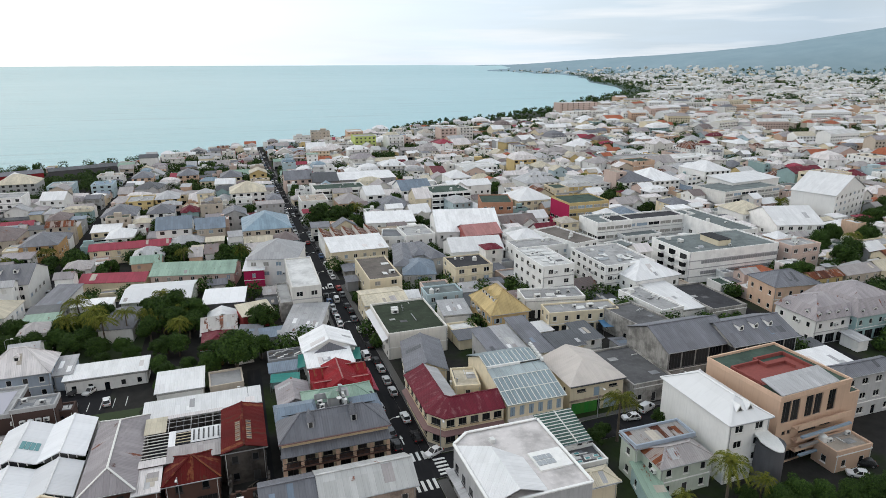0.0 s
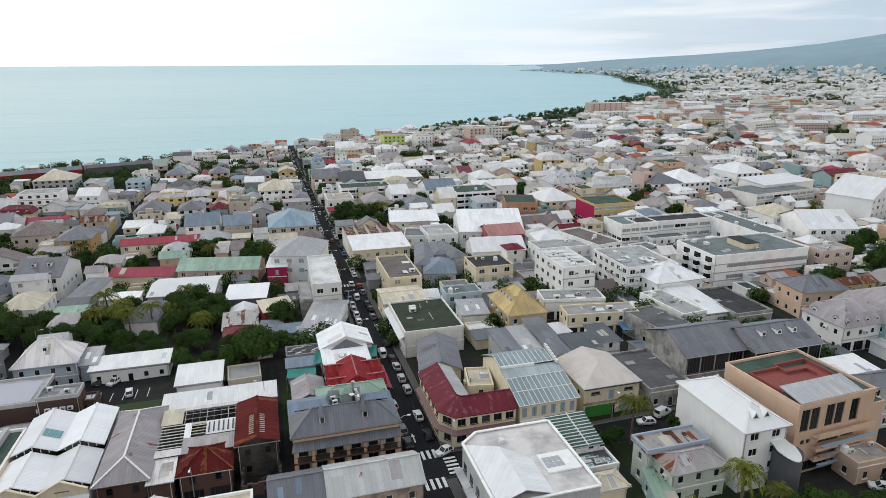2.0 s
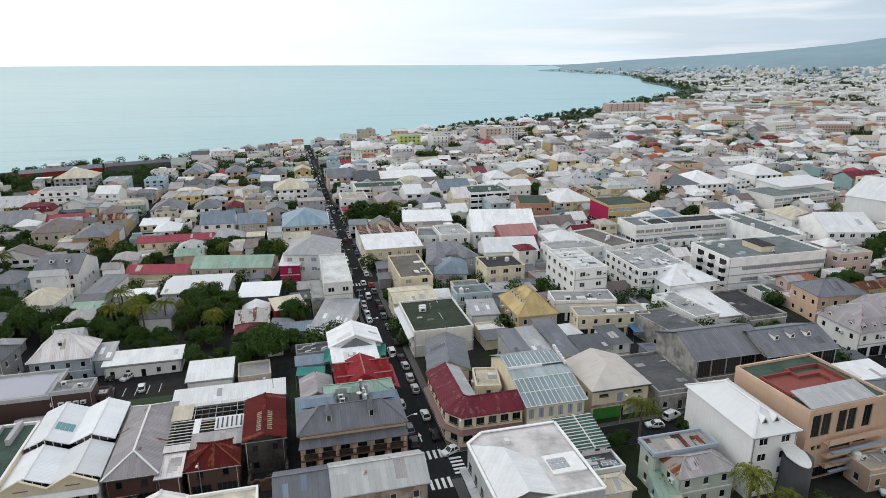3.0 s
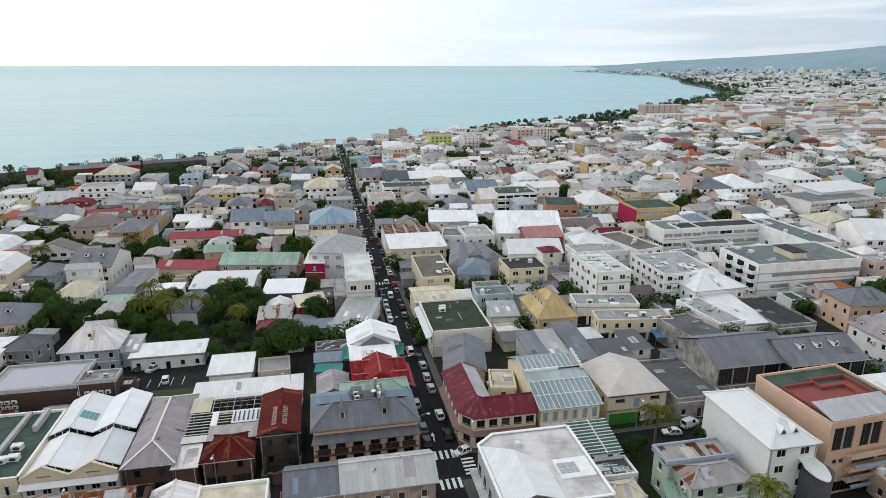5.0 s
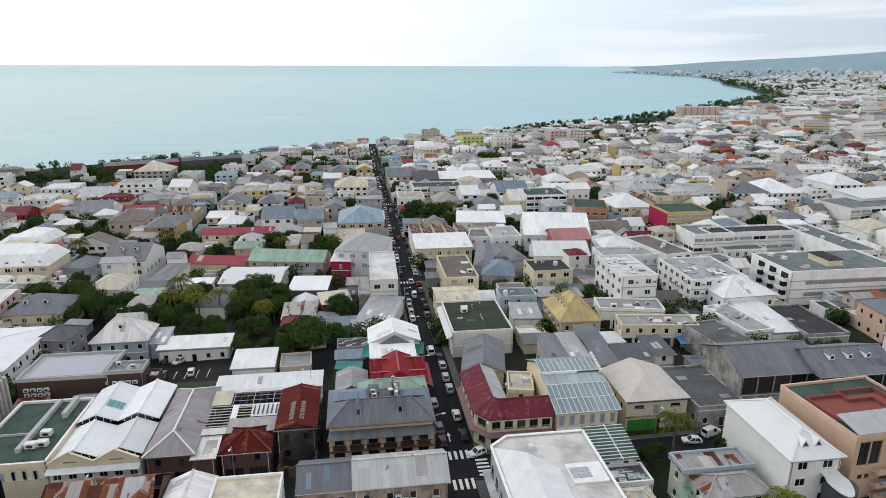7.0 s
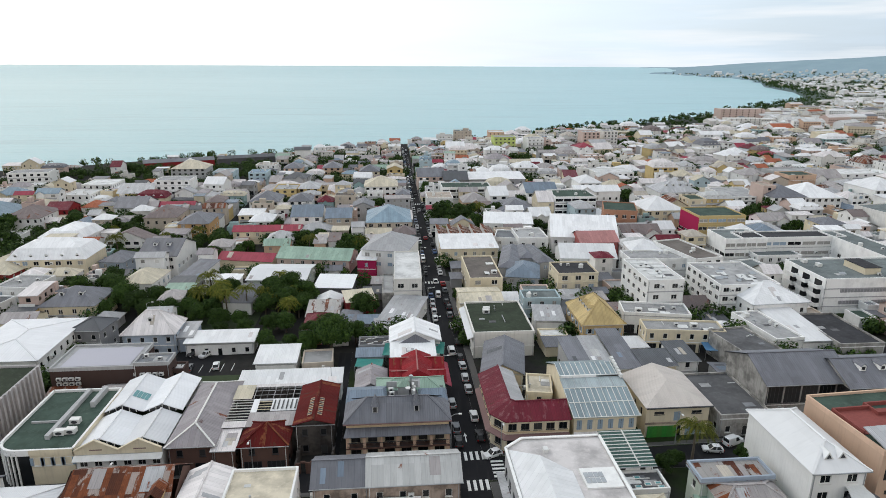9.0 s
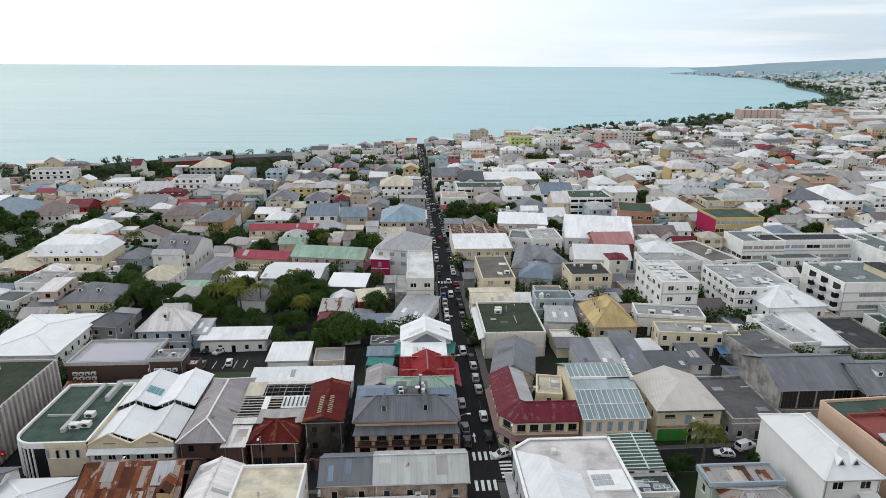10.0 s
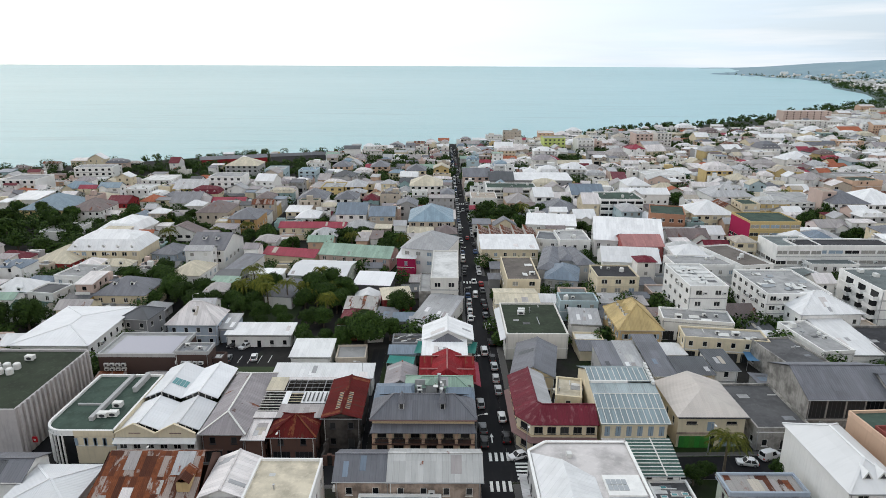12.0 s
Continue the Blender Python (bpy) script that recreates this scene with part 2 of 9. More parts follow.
WALL = {k: plaster("paint_" + k, c, dirt=d, mottle=0.42 if k in ("concrete", "stone", "ruin") else 0.83) for k, c, d in (
    ("white", (0.85, 0.845, 0.825), 0.2), ("offwhite", (0.74, 0.72, 0.68), 0.35), ("cream", (0.74, 0.65, 0.48), 0.3),
    ("beige", (0.54, 0.47, 0.39), 0.4), ("yellow", (0.60, 0.46, 0.22), 0.3), ("ochre", (0.50, 0.36, 0.20), 0.4),
    ("orange", (0.58, 0.36, 0.17), 0.35), ("peach", (0.64, 0.45, 0.33), 0.25), ("pink", (0.62, 0.48, 0.42), 0.35),
    ("terracotta", (0.42, 0.22, 0.14), 0.35), ("red", (0.30, 0.03, 0.035), 0.35), ("redw", (0.33, 0.05, 0.05), 0.35),
    ("pinkred", (0.42, 0.13, 0.12), 0.3), ("magenta", (0.42, 0.02, 0.09), 0.25), ("teal", (0.33, 0.46, 0.46), 0.35),
    ("blue", (0.40, 0.46, 0.54), 0.3), ("lblue", (0.46, 0.57, 0.61), 0.3), ("lime", (0.50, 0.58, 0.20), 0.3),
    ("grey", (0.30, 0.30, 0.31), 0.45), ("lgrey", (0.45, 0.45, 0.45), 0.45), ("dgrey", (0.12, 0.12, 0.13), 0.4),
    ("brown", (0.13, 0.075, 0.06), 0.4), ("brick", (0.085, 0.055, 0.048), 0.4), ("stone", (0.42, 0.33, 0.27), 0.7),
    ("concrete", (0.40, 0.385, 0.36), 0.95), ("rosegrey", (0.46, 0.435, 0.435), 0.5), ("ruin", (0.085, 0.075, 0.068), 0.8), ("mintw", (0.50, 0.55, 0.47), 0.4), ("timber", (0.52, 0.38, 0.20), 0.4))}
ROOF = {k: sheet_metal("sheet_" + k, c, r, per, ro, age_amount=0.55 if k == "white" else 0.9, fade=0.1 if k == "white" else 0.2, seam=0.3 if k == "white" else 0.5, worn=0.5 if k == "redroof" else 0.22 if k == "crimson" else 0.0) for k, c, r, per, ro in (
    ("white", (0.82, 0.82, 0.825), 0.0, 0.35, 0.55), ("silver", (0.55, 0.55, 0.54), 0.12, 0.5, 0.45), ("lgrey", (0.46, 0.46, 0.47), 0.08, 0.35, 0.5),
    ("grey", (0.178, 0.182, 0.203), 0.0, 0.45, 0.5), ("dgrey", (0.11, 0.115, 0.125), 0.0, 0.4, 0.5), ("beige", (0.50, 0.45, 0.385), 0.0, 0.3, 0.55),
    ("cream", (0.60, 0.54, 0.42), 0.0, 0.35, 0.55), ("yellow", (0.53, 0.40, 0.19), 0.0, 0.35, 0.6), ("redroof", (0.15, 0.016, 0.03), 0.12, 0.3, 0.65), ("mauve", (0.35, 0.32, 0.33), 0.15, 0.4, 0.55), ("rustpale", (0.42, 0.40, 0.38), 0.45, 0.3, 0.7),
    ("pinkwhite", (0.75, 0.705, 0.695), 0.0, 0.35, 0.6), ("warmgrey", (0.40, 0.37, 0.365), 0.1, 0.4, 0.55),
    ("rustred", (0.12, 0.03, 0.022), 0.55, 0.3, 0.9), ("oldrust", (0.105, 0.009, 0.008), 0.3, 0.3, 0.9), ("crimson", (0.24, 0.008, 0.014), 0.1, 0.3, 0.7), ("rose", (0.34, 0.05, 0.08), 0.0, 0.3, 0.6), ("tile", (0.40, 0.13, 0.07), 0.0, 0.25, 0.8), ("rust", (0.36, 0.30, 0.27), 0.75, 0.3, 0.85), ("mint", (0.30, 0.42, 0.34), 0.15, 0.35, 0.6),
    ("blue", (0.24, 0.33, 0.40), 0.0, 0.4, 0.45), ("bluegrey", (0.19, 0.24, 0.30), 0.0, 0.4, 0.4), ("brownroof", (0.21, 0.17, 0.165), 0.2, 0.4, 0.6),
    ("pink", (0.42, 0.20, 0.19), 0.0, 0.35, 0.6), ("dgreen", (0.075, 0.14, 0.12), 0.0, 0.35, 0.55))}
ROOF["smooth"] = sheet_metal("smooth_white", (0.80, 0.80, 0.80), 0.0, 60.0, 0.6, sheet=50.0, fade=0.05, seam=0.0, age_amount=0.3)
ROOF["haze"] = sheet_metal("sheet_grey_teal", (0.40, 0.46, 0.475), 0.0, 0.35, 0.55, sheet=1.2, fade=0.12, seam=0.3)
ROOF["clean"] = sheet_metal("sheet_clean_white", (0.78, 0.785, 0.80), 0.0, 0.35, 0.55, sheet=2.6, fade=0.05, seam=0.12, age_amount=0.25)
ROOF["seam"] = sheet_metal("sheet_seamed", (0.27, 0.335, 0.36), 0.0, 0.45, 0.4, sheet=0.9, fade=0.3, seam=0.2)
DECK = {k: flat_roof("deck_" + k, c) for k, c in (
    ("white", (0.68, 0.68, 0.67)), ("lgrey", (0.36, 0.36, 0.36)), ("grey", (0.21, 0.22, 0.235)), ("dgrey", (0.12, 0.12, 0.125)),
    ("black", (0.05, 0.05, 0.055)), ("brown", (0.17, 0.15, 0.135)), ("cream", (0.58, 0.52, 0.41)), ("beige", (0.45, 0.39, 0.33)),
    ("pale", (0.56, 0.53, 0.52)), ("dgreen", (0.055, 0.085, 0.068)), ("slate", (0.17, 0.195, 0.195)), ("olive", (0.042, 0.056, 0.036)), ("blue", (0.25, 0.33, 0.40)))}
M_FRAME = plain("white_joinery", (0.68, 0.67, 0.64), 0.5)
M_SHUTTER = plain("blue_grey_shutter", (0.26, 0.34, 0.42), 0.6)
M_BLIND = plain("drawn_blind", (0.30, 0.29, 0.27), 0.7, 0.0, 0.3)
M_MEMBRANE = plain("roof_membrane", (0.36, 0.36, 0.42), 0.5, 0.0, 0.06)
M_DARK = plain("dark_metal", (0.04, 0.04, 0.045), 0.5)
M_STEEL = plain("galvanised_steel", (0.42, 0.43, 0.44), 0.4, 0.6)
M_UNIT = plain("white_enamel", (0.66, 0.66, 0.64), 0.45)
M_KERB = plain("kerb_concrete", (0.32, 0.31, 0.30), 0.9)
M_PAINT = plain("road_paint", (0.72, 0.72, 0.70), 0.7, 0.0, 0.25)
M_SKYLIGHT = plain("teal_skylight", (0.10, 0.27, 0.28), 0.2)
M_TRIM_RED = plain("brick_red_canopy", (0.20, 0.115, 0.11), 0.7)
M_TRIM_CREAM = plain("cream_trim", (0.62, 0.48, 0.30), 0.7)


def glass_material():
    m, n, l, p = nodes_of("window_glass")
    rnd = n.new("ShaderNodeObjectInfo").outputs["Random"]
    l.new(mix_rgb(n, l, ramp_of(n, l, rnd, 0.3, 1.0), (0.010, 0.012, 0.014), (0.06, 0.06, 0.06)), p.inputs["Base Color"])
    p.inputs["Roughness"].default_value, p.inputs["Specular IOR Level"].default_value = 0.15, 0.2
    return m


M_GLASS = glass_material()


def ground_material():
    m, n, l, p = nodes_of("town_ground")
    geo = n.new("ShaderNodeNewGeometry").outputs["Position"]
    big = noise_of(n, l, geo, 0.035, 6)
    small = noise_of(n, l, geo, 0.5, 6, 0.7)
    dirt = mix_rgb(n, l, small, (0.014, 0.014, 0.014), (0.045, 0.043, 0.040))
    green = mix_rgb(n, l, small, (0.012, 0.022, 0.008), (0.036, 0.052, 0.018))
    col = mix_rgb(n, l, ramp_of(n, l, big, 0.5, 0.6), dirt, green)
    # open country beyond the town, tinted pale blue with distance to imitate haze
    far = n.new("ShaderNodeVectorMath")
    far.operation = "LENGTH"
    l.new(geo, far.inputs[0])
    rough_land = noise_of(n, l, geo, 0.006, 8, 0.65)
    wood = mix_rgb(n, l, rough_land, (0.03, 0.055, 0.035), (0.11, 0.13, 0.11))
    # aerial haze put into the base colour of the far land
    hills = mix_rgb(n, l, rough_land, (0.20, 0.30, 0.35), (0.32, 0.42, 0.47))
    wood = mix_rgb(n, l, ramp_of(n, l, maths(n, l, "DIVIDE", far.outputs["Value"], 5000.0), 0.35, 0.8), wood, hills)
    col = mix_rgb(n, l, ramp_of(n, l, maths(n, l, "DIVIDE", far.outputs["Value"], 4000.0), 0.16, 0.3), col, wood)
    l.new(col, p.inputs["Base Color"])
    p.inputs["Roughness"].default_value, p.inputs["Specular IOR Level"].default_value = 0.95, 0.1
    b = n.new("ShaderNodeBump")
    b.inputs["Strength"].default_value, b.inputs["Distance"].default_value = 0.4, 0.1
    l.new(small, b.inputs["Height"])
    l.new(b.outputs[0], p.inputs["Normal"])
    return m


def asphalt_material():
    m, n, l, p = nodes_of("asphalt")
    geo = n.new("ShaderNodeNewGeometry").outputs["Position"]
    a = noise_of(n, l, geo, 0.25, 6, 0.7)
    col = mix_rgb(n, l, a, (0.013, 0.013, 0.015), (0.028, 0.028, 0.030))
    col = mix_rgb(n, l, ramp_of(n, l, noise_of(n, l, scaled(n, l, geo, (1, 0.1, 1)), 1.2, 5), 0.55, 0.7), col, (0.031, 0.030, 0.030))
    l.new(col, p.inputs["Base Color"])
    p.inputs["Roughness"].default_value, p.inputs["Specular IOR Level"].default_value = 0.9, 0.08
    b = n.new("ShaderNodeBump")
    b.inputs["Strength"].default_value, b.inputs["Distance"].default_value = 0.3, 0.02
    l.new(noise_of(n, l, geo, 12, 3), b.inputs["Height"])
    l.new(b.outputs[0], p.inputs["Normal"])
    return m


def sea_material():
    m, n, l, p = nodes_of("sea_water")
    geo = n.new("ShaderNodeNewGeometry").outputs["Position"]
    swell = noise_of(n, l, scaled(n, l, geo, (0.010, 0.035, 1)), 1.0, 6, 0.62)
    chop = noise_of(n, l, scaled(n, l, geo, (0.06, 0.16, 1)), 1.0, 6, 0.7)
    broad = noise_of(n, l, scaled(n, l, geo, (0.0012, 0.004, 1)), 1.0, 4)
    col = mix_rgb(n, l, broad, (0.165, 0.395, 0.43), (0.30, 0.52, 0.555))
    col = mix_rgb(n, l, ramp_of(n, l, chop, 0.6, 0.75), col, (0.37, 0.565, 0.59))
    lane = noise_of(n, l, scaled(n, l, geo, (0.004, 0.05, 1)), 1.0, 5, 0.65)
    col = mix_rgb(n, l, maths(n, l, "MULTIPLY", ramp_of(n, l, lane, 0.52, 0.66), 0.5), col, (0.13, 0.28, 0.31))
    l.new(col, p.inputs["Base Color"])
    p.inputs["Roughness"].default_value = 0.28
    p.inputs["IOR"].default_value = 1.33
    b = n.new("ShaderNodeBump")
    b.inputs["Strength"].default_value, b.inputs["Distance"].default_value = 0.5, 2.0
    l.new(maths(n, l, "ADD", swell, maths(n, l, "MULTIPLY", chop, 0.5)), b.inputs["Height"])
    l.new(b.outputs[0], p.inputs["Normal"])
    return m


def leaf_material(name, dark, light):
    m, n, l, p = nodes_of(name)
    isl = n.new("ShaderNodeNewGeometry").outputs["Random Per Island"]
    rnd = n.new("ShaderNodeObjectInfo").outputs["Random"]
    tone = maths(n, l, "MULTIPLY_ADD", rnd, 0.5)
    n[-1].inputs[2].default_value = 0.7
    l.new(mix_rgb(n, l, 1.0, mix_rgb(n, l, isl, dark, light), tone, "MULTIPLY"), p.inputs["Base Color"])
    p.inputs["Roughness"].default_value, p.inputs["Specular IOR Level"].default_value = 0.75, 0.15
    return m


M_GROUND, M_ASPHALT, M_SEA = ground_material(), asphalt_material(), sea_material()
M_LEAF = leaf_material("tree_leaves", (0.012, 0.030, 0.008), (0.058, 0.105, 0.018))
M_PALM = leaf_material("palm_leaves", (0.04, 0.062, 0.010), (0.20, 0.20, 0.03))
M_BARK = plain("bark", (0.10, 0.08, 0.06), 0.95, 0.0, 0.4)
M_LAWN = plain("rough_grass", (0.028, 0.046, 0.014), 0.95, 0.0, 0.5)
M_PAVE = plain("pavement_concrete", (0.085, 0.082, 0.08), 0.9, 0.0, 0.3)


# ---- geometry helpers ----
class Shape:
    """Collects faces with materials and roof coordinates, then becomes one mesh."""

    def __init__(self):
        self.v, self.f, self.mi, self.uv, self.mats, self.at, self.caps, self.loose = [], [], [], [], [], {}, [], []

    def slot(self, m):
        if m not in self.mats:
            self.mats.append(m)
        return self.mats.index(m)

    def face(self, pts, m, uvs=None):
        ids = []
        for q in pts:
            k = (round(q[0], 3), round(q[1], 3), round(q[2], 3))
            if k not in self.at:
                self.at[k] = len(self.v)
                self.v.append(k)
            ids.append(self.at[k])
        if len(set(ids)) < len(ids):
            return
        self.f.append(tuple(ids))
        self.mi.append(self.slot(m))
        self.uv += list(uvs) if uvs else [(q[0] + q[1], q[2]) for q in pts]

    def loose_face(self, pts, m):
        """A face that shares no corner with any other."""
        k = len(self.v)
        self.v += [(q[0], q[1], q[2]) for q in pts]
        self.f.append(tuple(range(k, k + len(pts))))
        self.mi.append(self.slot(m))
        self.uv += [(0.0, 0.0)] * len(pts)

    def box(self, x0, x1, y0, y1, z0, z1, m, skip=""):
        a, b, c, d = (x0, y0), (x1, y0), (x1, y1), (x0, y1)
        for p, q, s in ((a, b, "f"), (b, c, "r"), (c, d, "b"), (d, a, "l")):
            if s not in skip:
                self.face([(*p, z0), (*q, z0), (*q, z1), (*p, z1)], m)
        if "t" not in skip:
            self.face([(x0, y0, z1), (x1, y0, z1), (x1, y1, z1), (x0, y1, z1)], m, [(x0, y0), (x1, y0), (x1, y1), (x0, y1)])
        if "u" not in skip:
            self.face([(x0, y1, z0), (x1, y1, z0), (x1, y0, z0), (x0, y0, z0)], m)

    def slope(self, pts, m, thick=0.12):
        """A roof plane with its eave as the first edge: upper skin, lower skin and rim."""
        p = [Vector(q) for q in pts]
        e = (p[1] - p[0]).normalized()
        nrm = (p[1] - p[0]).cross(p[-1] - p[0]).normalized()
        up = nrm.cross(e)
        self.face(p, m, [((q - p[0]).dot(e), (q - p[0]).dot(up)) for q in p])
        low = [q - Vector((0, 0, thick)) for q in p]
        self.face(low[::-1], m)
        self.face([low[0], low[1], p[1], p[0]], m)

    def bar(self, a, b, w, h, m):
        """A square bar from a to b, w wide and h high."""
        a, b = Vector(a), Vector(b)
        d = (b - a).normalized()
        side = d.cross(Vector((0, 0, 1)))
        side = (side.normalized() if side.length > 1e-4 else Vector((1, 0, 0))) * w / 2
        up = side.cross(d).normalized() * h / 2
        ring = [side + up, -side + up, -side - up, side - up]
        for i in range(4):
            j = (i + 1) % 4
            self.face([a + ring[i], a + ring[j], b + ring[j], b + ring[i]], m)
        self.face([a + r for r in ring[::-1]], m)
        self.face([b + r for r in ring], m)

    def tube(self, rings, m, sides=8):
        """Rings of (centre, radius) joined to a tapering stem."""
        loops = []
        for c, r in rings:
            c = Vector(c)
            loops.append([c + Vector((math.cos(6.2832 * k / sides) * r, math.sin(6.2832 * k / sides) * r, 0)) for k in range(sides)])
        for lo, hi in zip(loops, loops[1:]):
            for k in range(sides):
                j = (k + 1) % sides
                self.face([lo[k], lo[j], hi[j], hi[k]], m)
        self.face(loops[-1], m)

    def mesh(self, name):
        me = bpy.data.meshes.new(name)
        me.from_pydata(self.v, [], self.f)
        for m in self.mats:
            me.materials.append(m)
        me.polygons.foreach_set("material_index", self.mi)
        layer = me.uv_layers.new(name="UVMap")
        layer.data.foreach_set("uv", [c for q in self.uv for c in q])
        me.update()
        return me


def part(name, shape, parent, label="", at=None):
    ob = new(name, shape.mesh(name) if isinstance(shape, Shape) else shape)
    ob.parent = parent
    if at is not None:
        ob.matrix_basis = at
    if label:
        ob["label"] = label
    return ob


def structure(name, shape, label):
    return tagged(new(name, shape.mesh(name)), label, kind="structure")


# ---- ground, sea and streets ----
def spread(lo, hi, near_lo, near_hi, step, grow):
    a, s, q = [near_hi], step, near_hi
    while q < hi:
        s *= grow
        q += s
        a.append(min(q, hi))
    b, s, q = [], step, near_lo
    while q > lo:
        s *= grow
        q -= s
        b.append(max(q, lo))
    return np.array(b[::-1] + list(np.arange(near_lo, near_hi, step)) + a)


def sheet(name, xs, ys, zfun, m, label):
    gx, gy = np.meshgrid(xs, ys)
    z = zfun(gx, gy)
    v = np.stack([gx.ravel(), gy.ravel(), z.ravel()], 1)
    nx = len(xs)
    i = (np.arange(len(ys) - 1)[:, None] * nx + np.arange(nx - 1)[None]).ravel()
    f = np.stack([i, i + 1, i + nx + 1, i + nx], 1)
    me = bpy.data.meshes.new(name)
    me.from_pydata(v.tolist(), [], f.tolist())
    me.materials.append(m)
    me.polygons.foreach_set("use_smooth", [True] * len(f))
    return tagged(new(name, me), label, kind="structure")


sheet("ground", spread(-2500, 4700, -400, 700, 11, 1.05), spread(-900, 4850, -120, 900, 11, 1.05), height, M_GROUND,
      "sloping town ground of asphalt, yards and green, rising to haze-tinted hills")
sheet("water", spread(-4600, 4700, -400, 1200, 60, 1.15), spread(200, 4860, 300, 1600, 60, 1.15),
      lambda x, y: -8 + lift(np.hypot(x + 20, y + 113)), M_SEA, "calm pale turquoise sea under an overcast sky")


def strip(name, a, b, w, m, up, label, step=10.0):
    """A ribbon of road or pavement draped on the ground, with a skirt at its edges."""
    a, b = Vector((*a, 0)), Vector((*b, 0))
    d = b - a
    k = max(1, int(d.length / step))
    side = Vector((-d.y, d.x, 0)).normalized() * w / 2
    s = Shape()
    rows = []
    for i in range(k + 1):
        c = a + d * i / k
        z = gz(c.x, c.y) + up
        rows.append((Vector((c.x + side.x, c.y + side.y, z)), Vector((c.x - side.x, c.y - side.y, z))))
    low = Vector((0, 0, 0.35))
    for (l0, r0), (l1, r1) in zip(rows, rows[1:]):
        s.face([r0, r1, l1, l0], m)
        s.face([l0, l1, l1 - low, l0 - low], M_KERB)
        s.face([r1, r0, r0 - low, r1 - low], M_KERB)
    return structure(name, s, label)


ROADS = ((-0.2, -70, -0.2, 560, 5.6), (-130, -18.2, 135, -18.2, 6.6), (-87.6, -70, -93, 380, 5.4), (-95, 92, 105, 92, 5.2),
         (-130, 229, 240, 229, 5.2), (-150, 372, 240, 372, 5.2), (112, -60, 106, 520, 6.4), (-240, 318, -95, 318, 5.0),
         (-180, -40, -190, 300, 5.0), (205, -40, 200, 560, 6.0), (310, 0, 300, 640, 6.0), (-26.2, -60, -26.2, 34, 3.2))
for i, (xa, ya, xb, yb, rw) in enumerate(ROADS):
    strip("road", (xa, ya), (xb, yb), rw, M_ASPHALT, 0.05 + 0.004 * i, "worn dark asphalt street")
for x, y0, y1, w in ((-3.45, -14.2, 89, 0.85), (5.2, -13.5, 89, 1.6), (-3.45, 95, 226, 0.9), (4.75, 95, 226, 1.3), (-3.45, 232, 369, 0.9), (3.2, 232, 369, 1.1),
                     (-3.45, -60, -22.2, 0.85), (3.6, -60, -22.2, 1.8)):
    strip("pavement", (x, y0), (x, y1), w, M_PAVE, 0.16, "raised concrete pavement along the street")
for x0, x1, y, w in ((-24, -3.9, -14.4, 0.9), (4.5, 60, -14.1, 1.0), (-24, -3.9, -22.0, 0.9), (4.6, 34, -22.0, 0.9), (-80, -28.2, -14.4, 0.9), (-80, -28.2, -22.0, 0.9)):
    strip("pavement", (x0, y), (x1, y), w, M_PAVE, 0.164, "raised concrete pavement along the street")

for y0, y1 in ((-13.0, 89.0), (95.0, 226.0)):
    strip("parking_lane", (3.5, y0), (3.5, y1), 1.9, M_ASPHALT, 0.05, "dark asphalt parking lane along the street")


def marking(name, x0, x1, y0, y1, label="white painted road marking"):
    s = Shape()
    z = gz((x0 + x1) / 2, (y0 + y1) / 2)
    s.box(x0, x1, y0, y1, z + 0.02, z + 0.115, M_PAINT, "u")
    return structure(name, s, label)


for k in range(4):
    marking("crossing_stripe", -1.0 + k * 1.1, -0.45 + k * 1.1, -15.4, -12.8, "white zebra crossing stripe on asphalt")
    marking("crossing_stripe", -1.4 + k * 1.1, -0.85 + k * 1.1, -24.1, -21.3, "white zebra crossing stripe on asphalt")
for k in range(5):
    marking("crossing_stripe", 3.7, 6.0, -20.9 + k * 1.1, -20.4 + k * 1.1, "white zebra crossing stripe on asphalt")
for y0 in (88.2, 226.2):
    for k in range(5):
        marking("crossing_stripe", -2.6 + k * 1.05, -2.1 + k * 1.05, y0 - 1.2, y0 + 1.2, "white zebra crossing stripe on asphalt")
arrow = Shape()
z = gz(0, -7) + 0.11
arrow.face([(-0.12, -9.6, z), (0.12, -9.6, z), (0.12, -7.6, z), (-0.12, -7.6, z)], M_PAINT)
arrow.face([(-0.4, -7.6, z), (0.4, -7.6, z), (0, -6.3, z)], M_PAINT)
structure("road_arrow", arrow, "white painted arrow on the asphalt street")


# ---- buildings ----
WORDS = {"pinkwhite": "pinkish white", "warmgrey": "warm grey", "dgreen": "dark green", "lgrey": "pale grey", "dgrey": "dark grey", "redroof": "dark red", "brownroof": "brown", "bluegrey": "blue-grey",
         "rust": "rusty", "oldrust": "dark rusty", "ruin": "dark stained stone", "smooth": "smooth white", "rose": "rose red", "rustred": "dark rusty", "crimson": "patched crimson", "seam": "pale blue seamed", "offwhite": "off-white", "redw": "red", "lblue": "pale blue", "pinkred": "brick red",
         "silver": "silver", "tile": "orange tiled", "mint": "mint green", "mauve": "mauve grey", "rustpale": "rust-streaked grey", "mintw": "pale green", "timber": "timber and cream", "black": "black", "slate": "slate grey"}
NUMBER = ("", "one", "two", "three", "four", "five", "six", "seven")
SHAPES = {"hip": "hipped metal roof", "gx": "gabled metal roof", "gy": "gabled metal roof", "mono": "sloping metal roof", "flat": "flat roof", "mans": "mansard roof with dormers",
          "clutter": "cluttered flat roof", "saw": "sawtooth roof", "stripe": "striped metal roof", "peach": "terraced flat roof"}
WINDOWS = {}


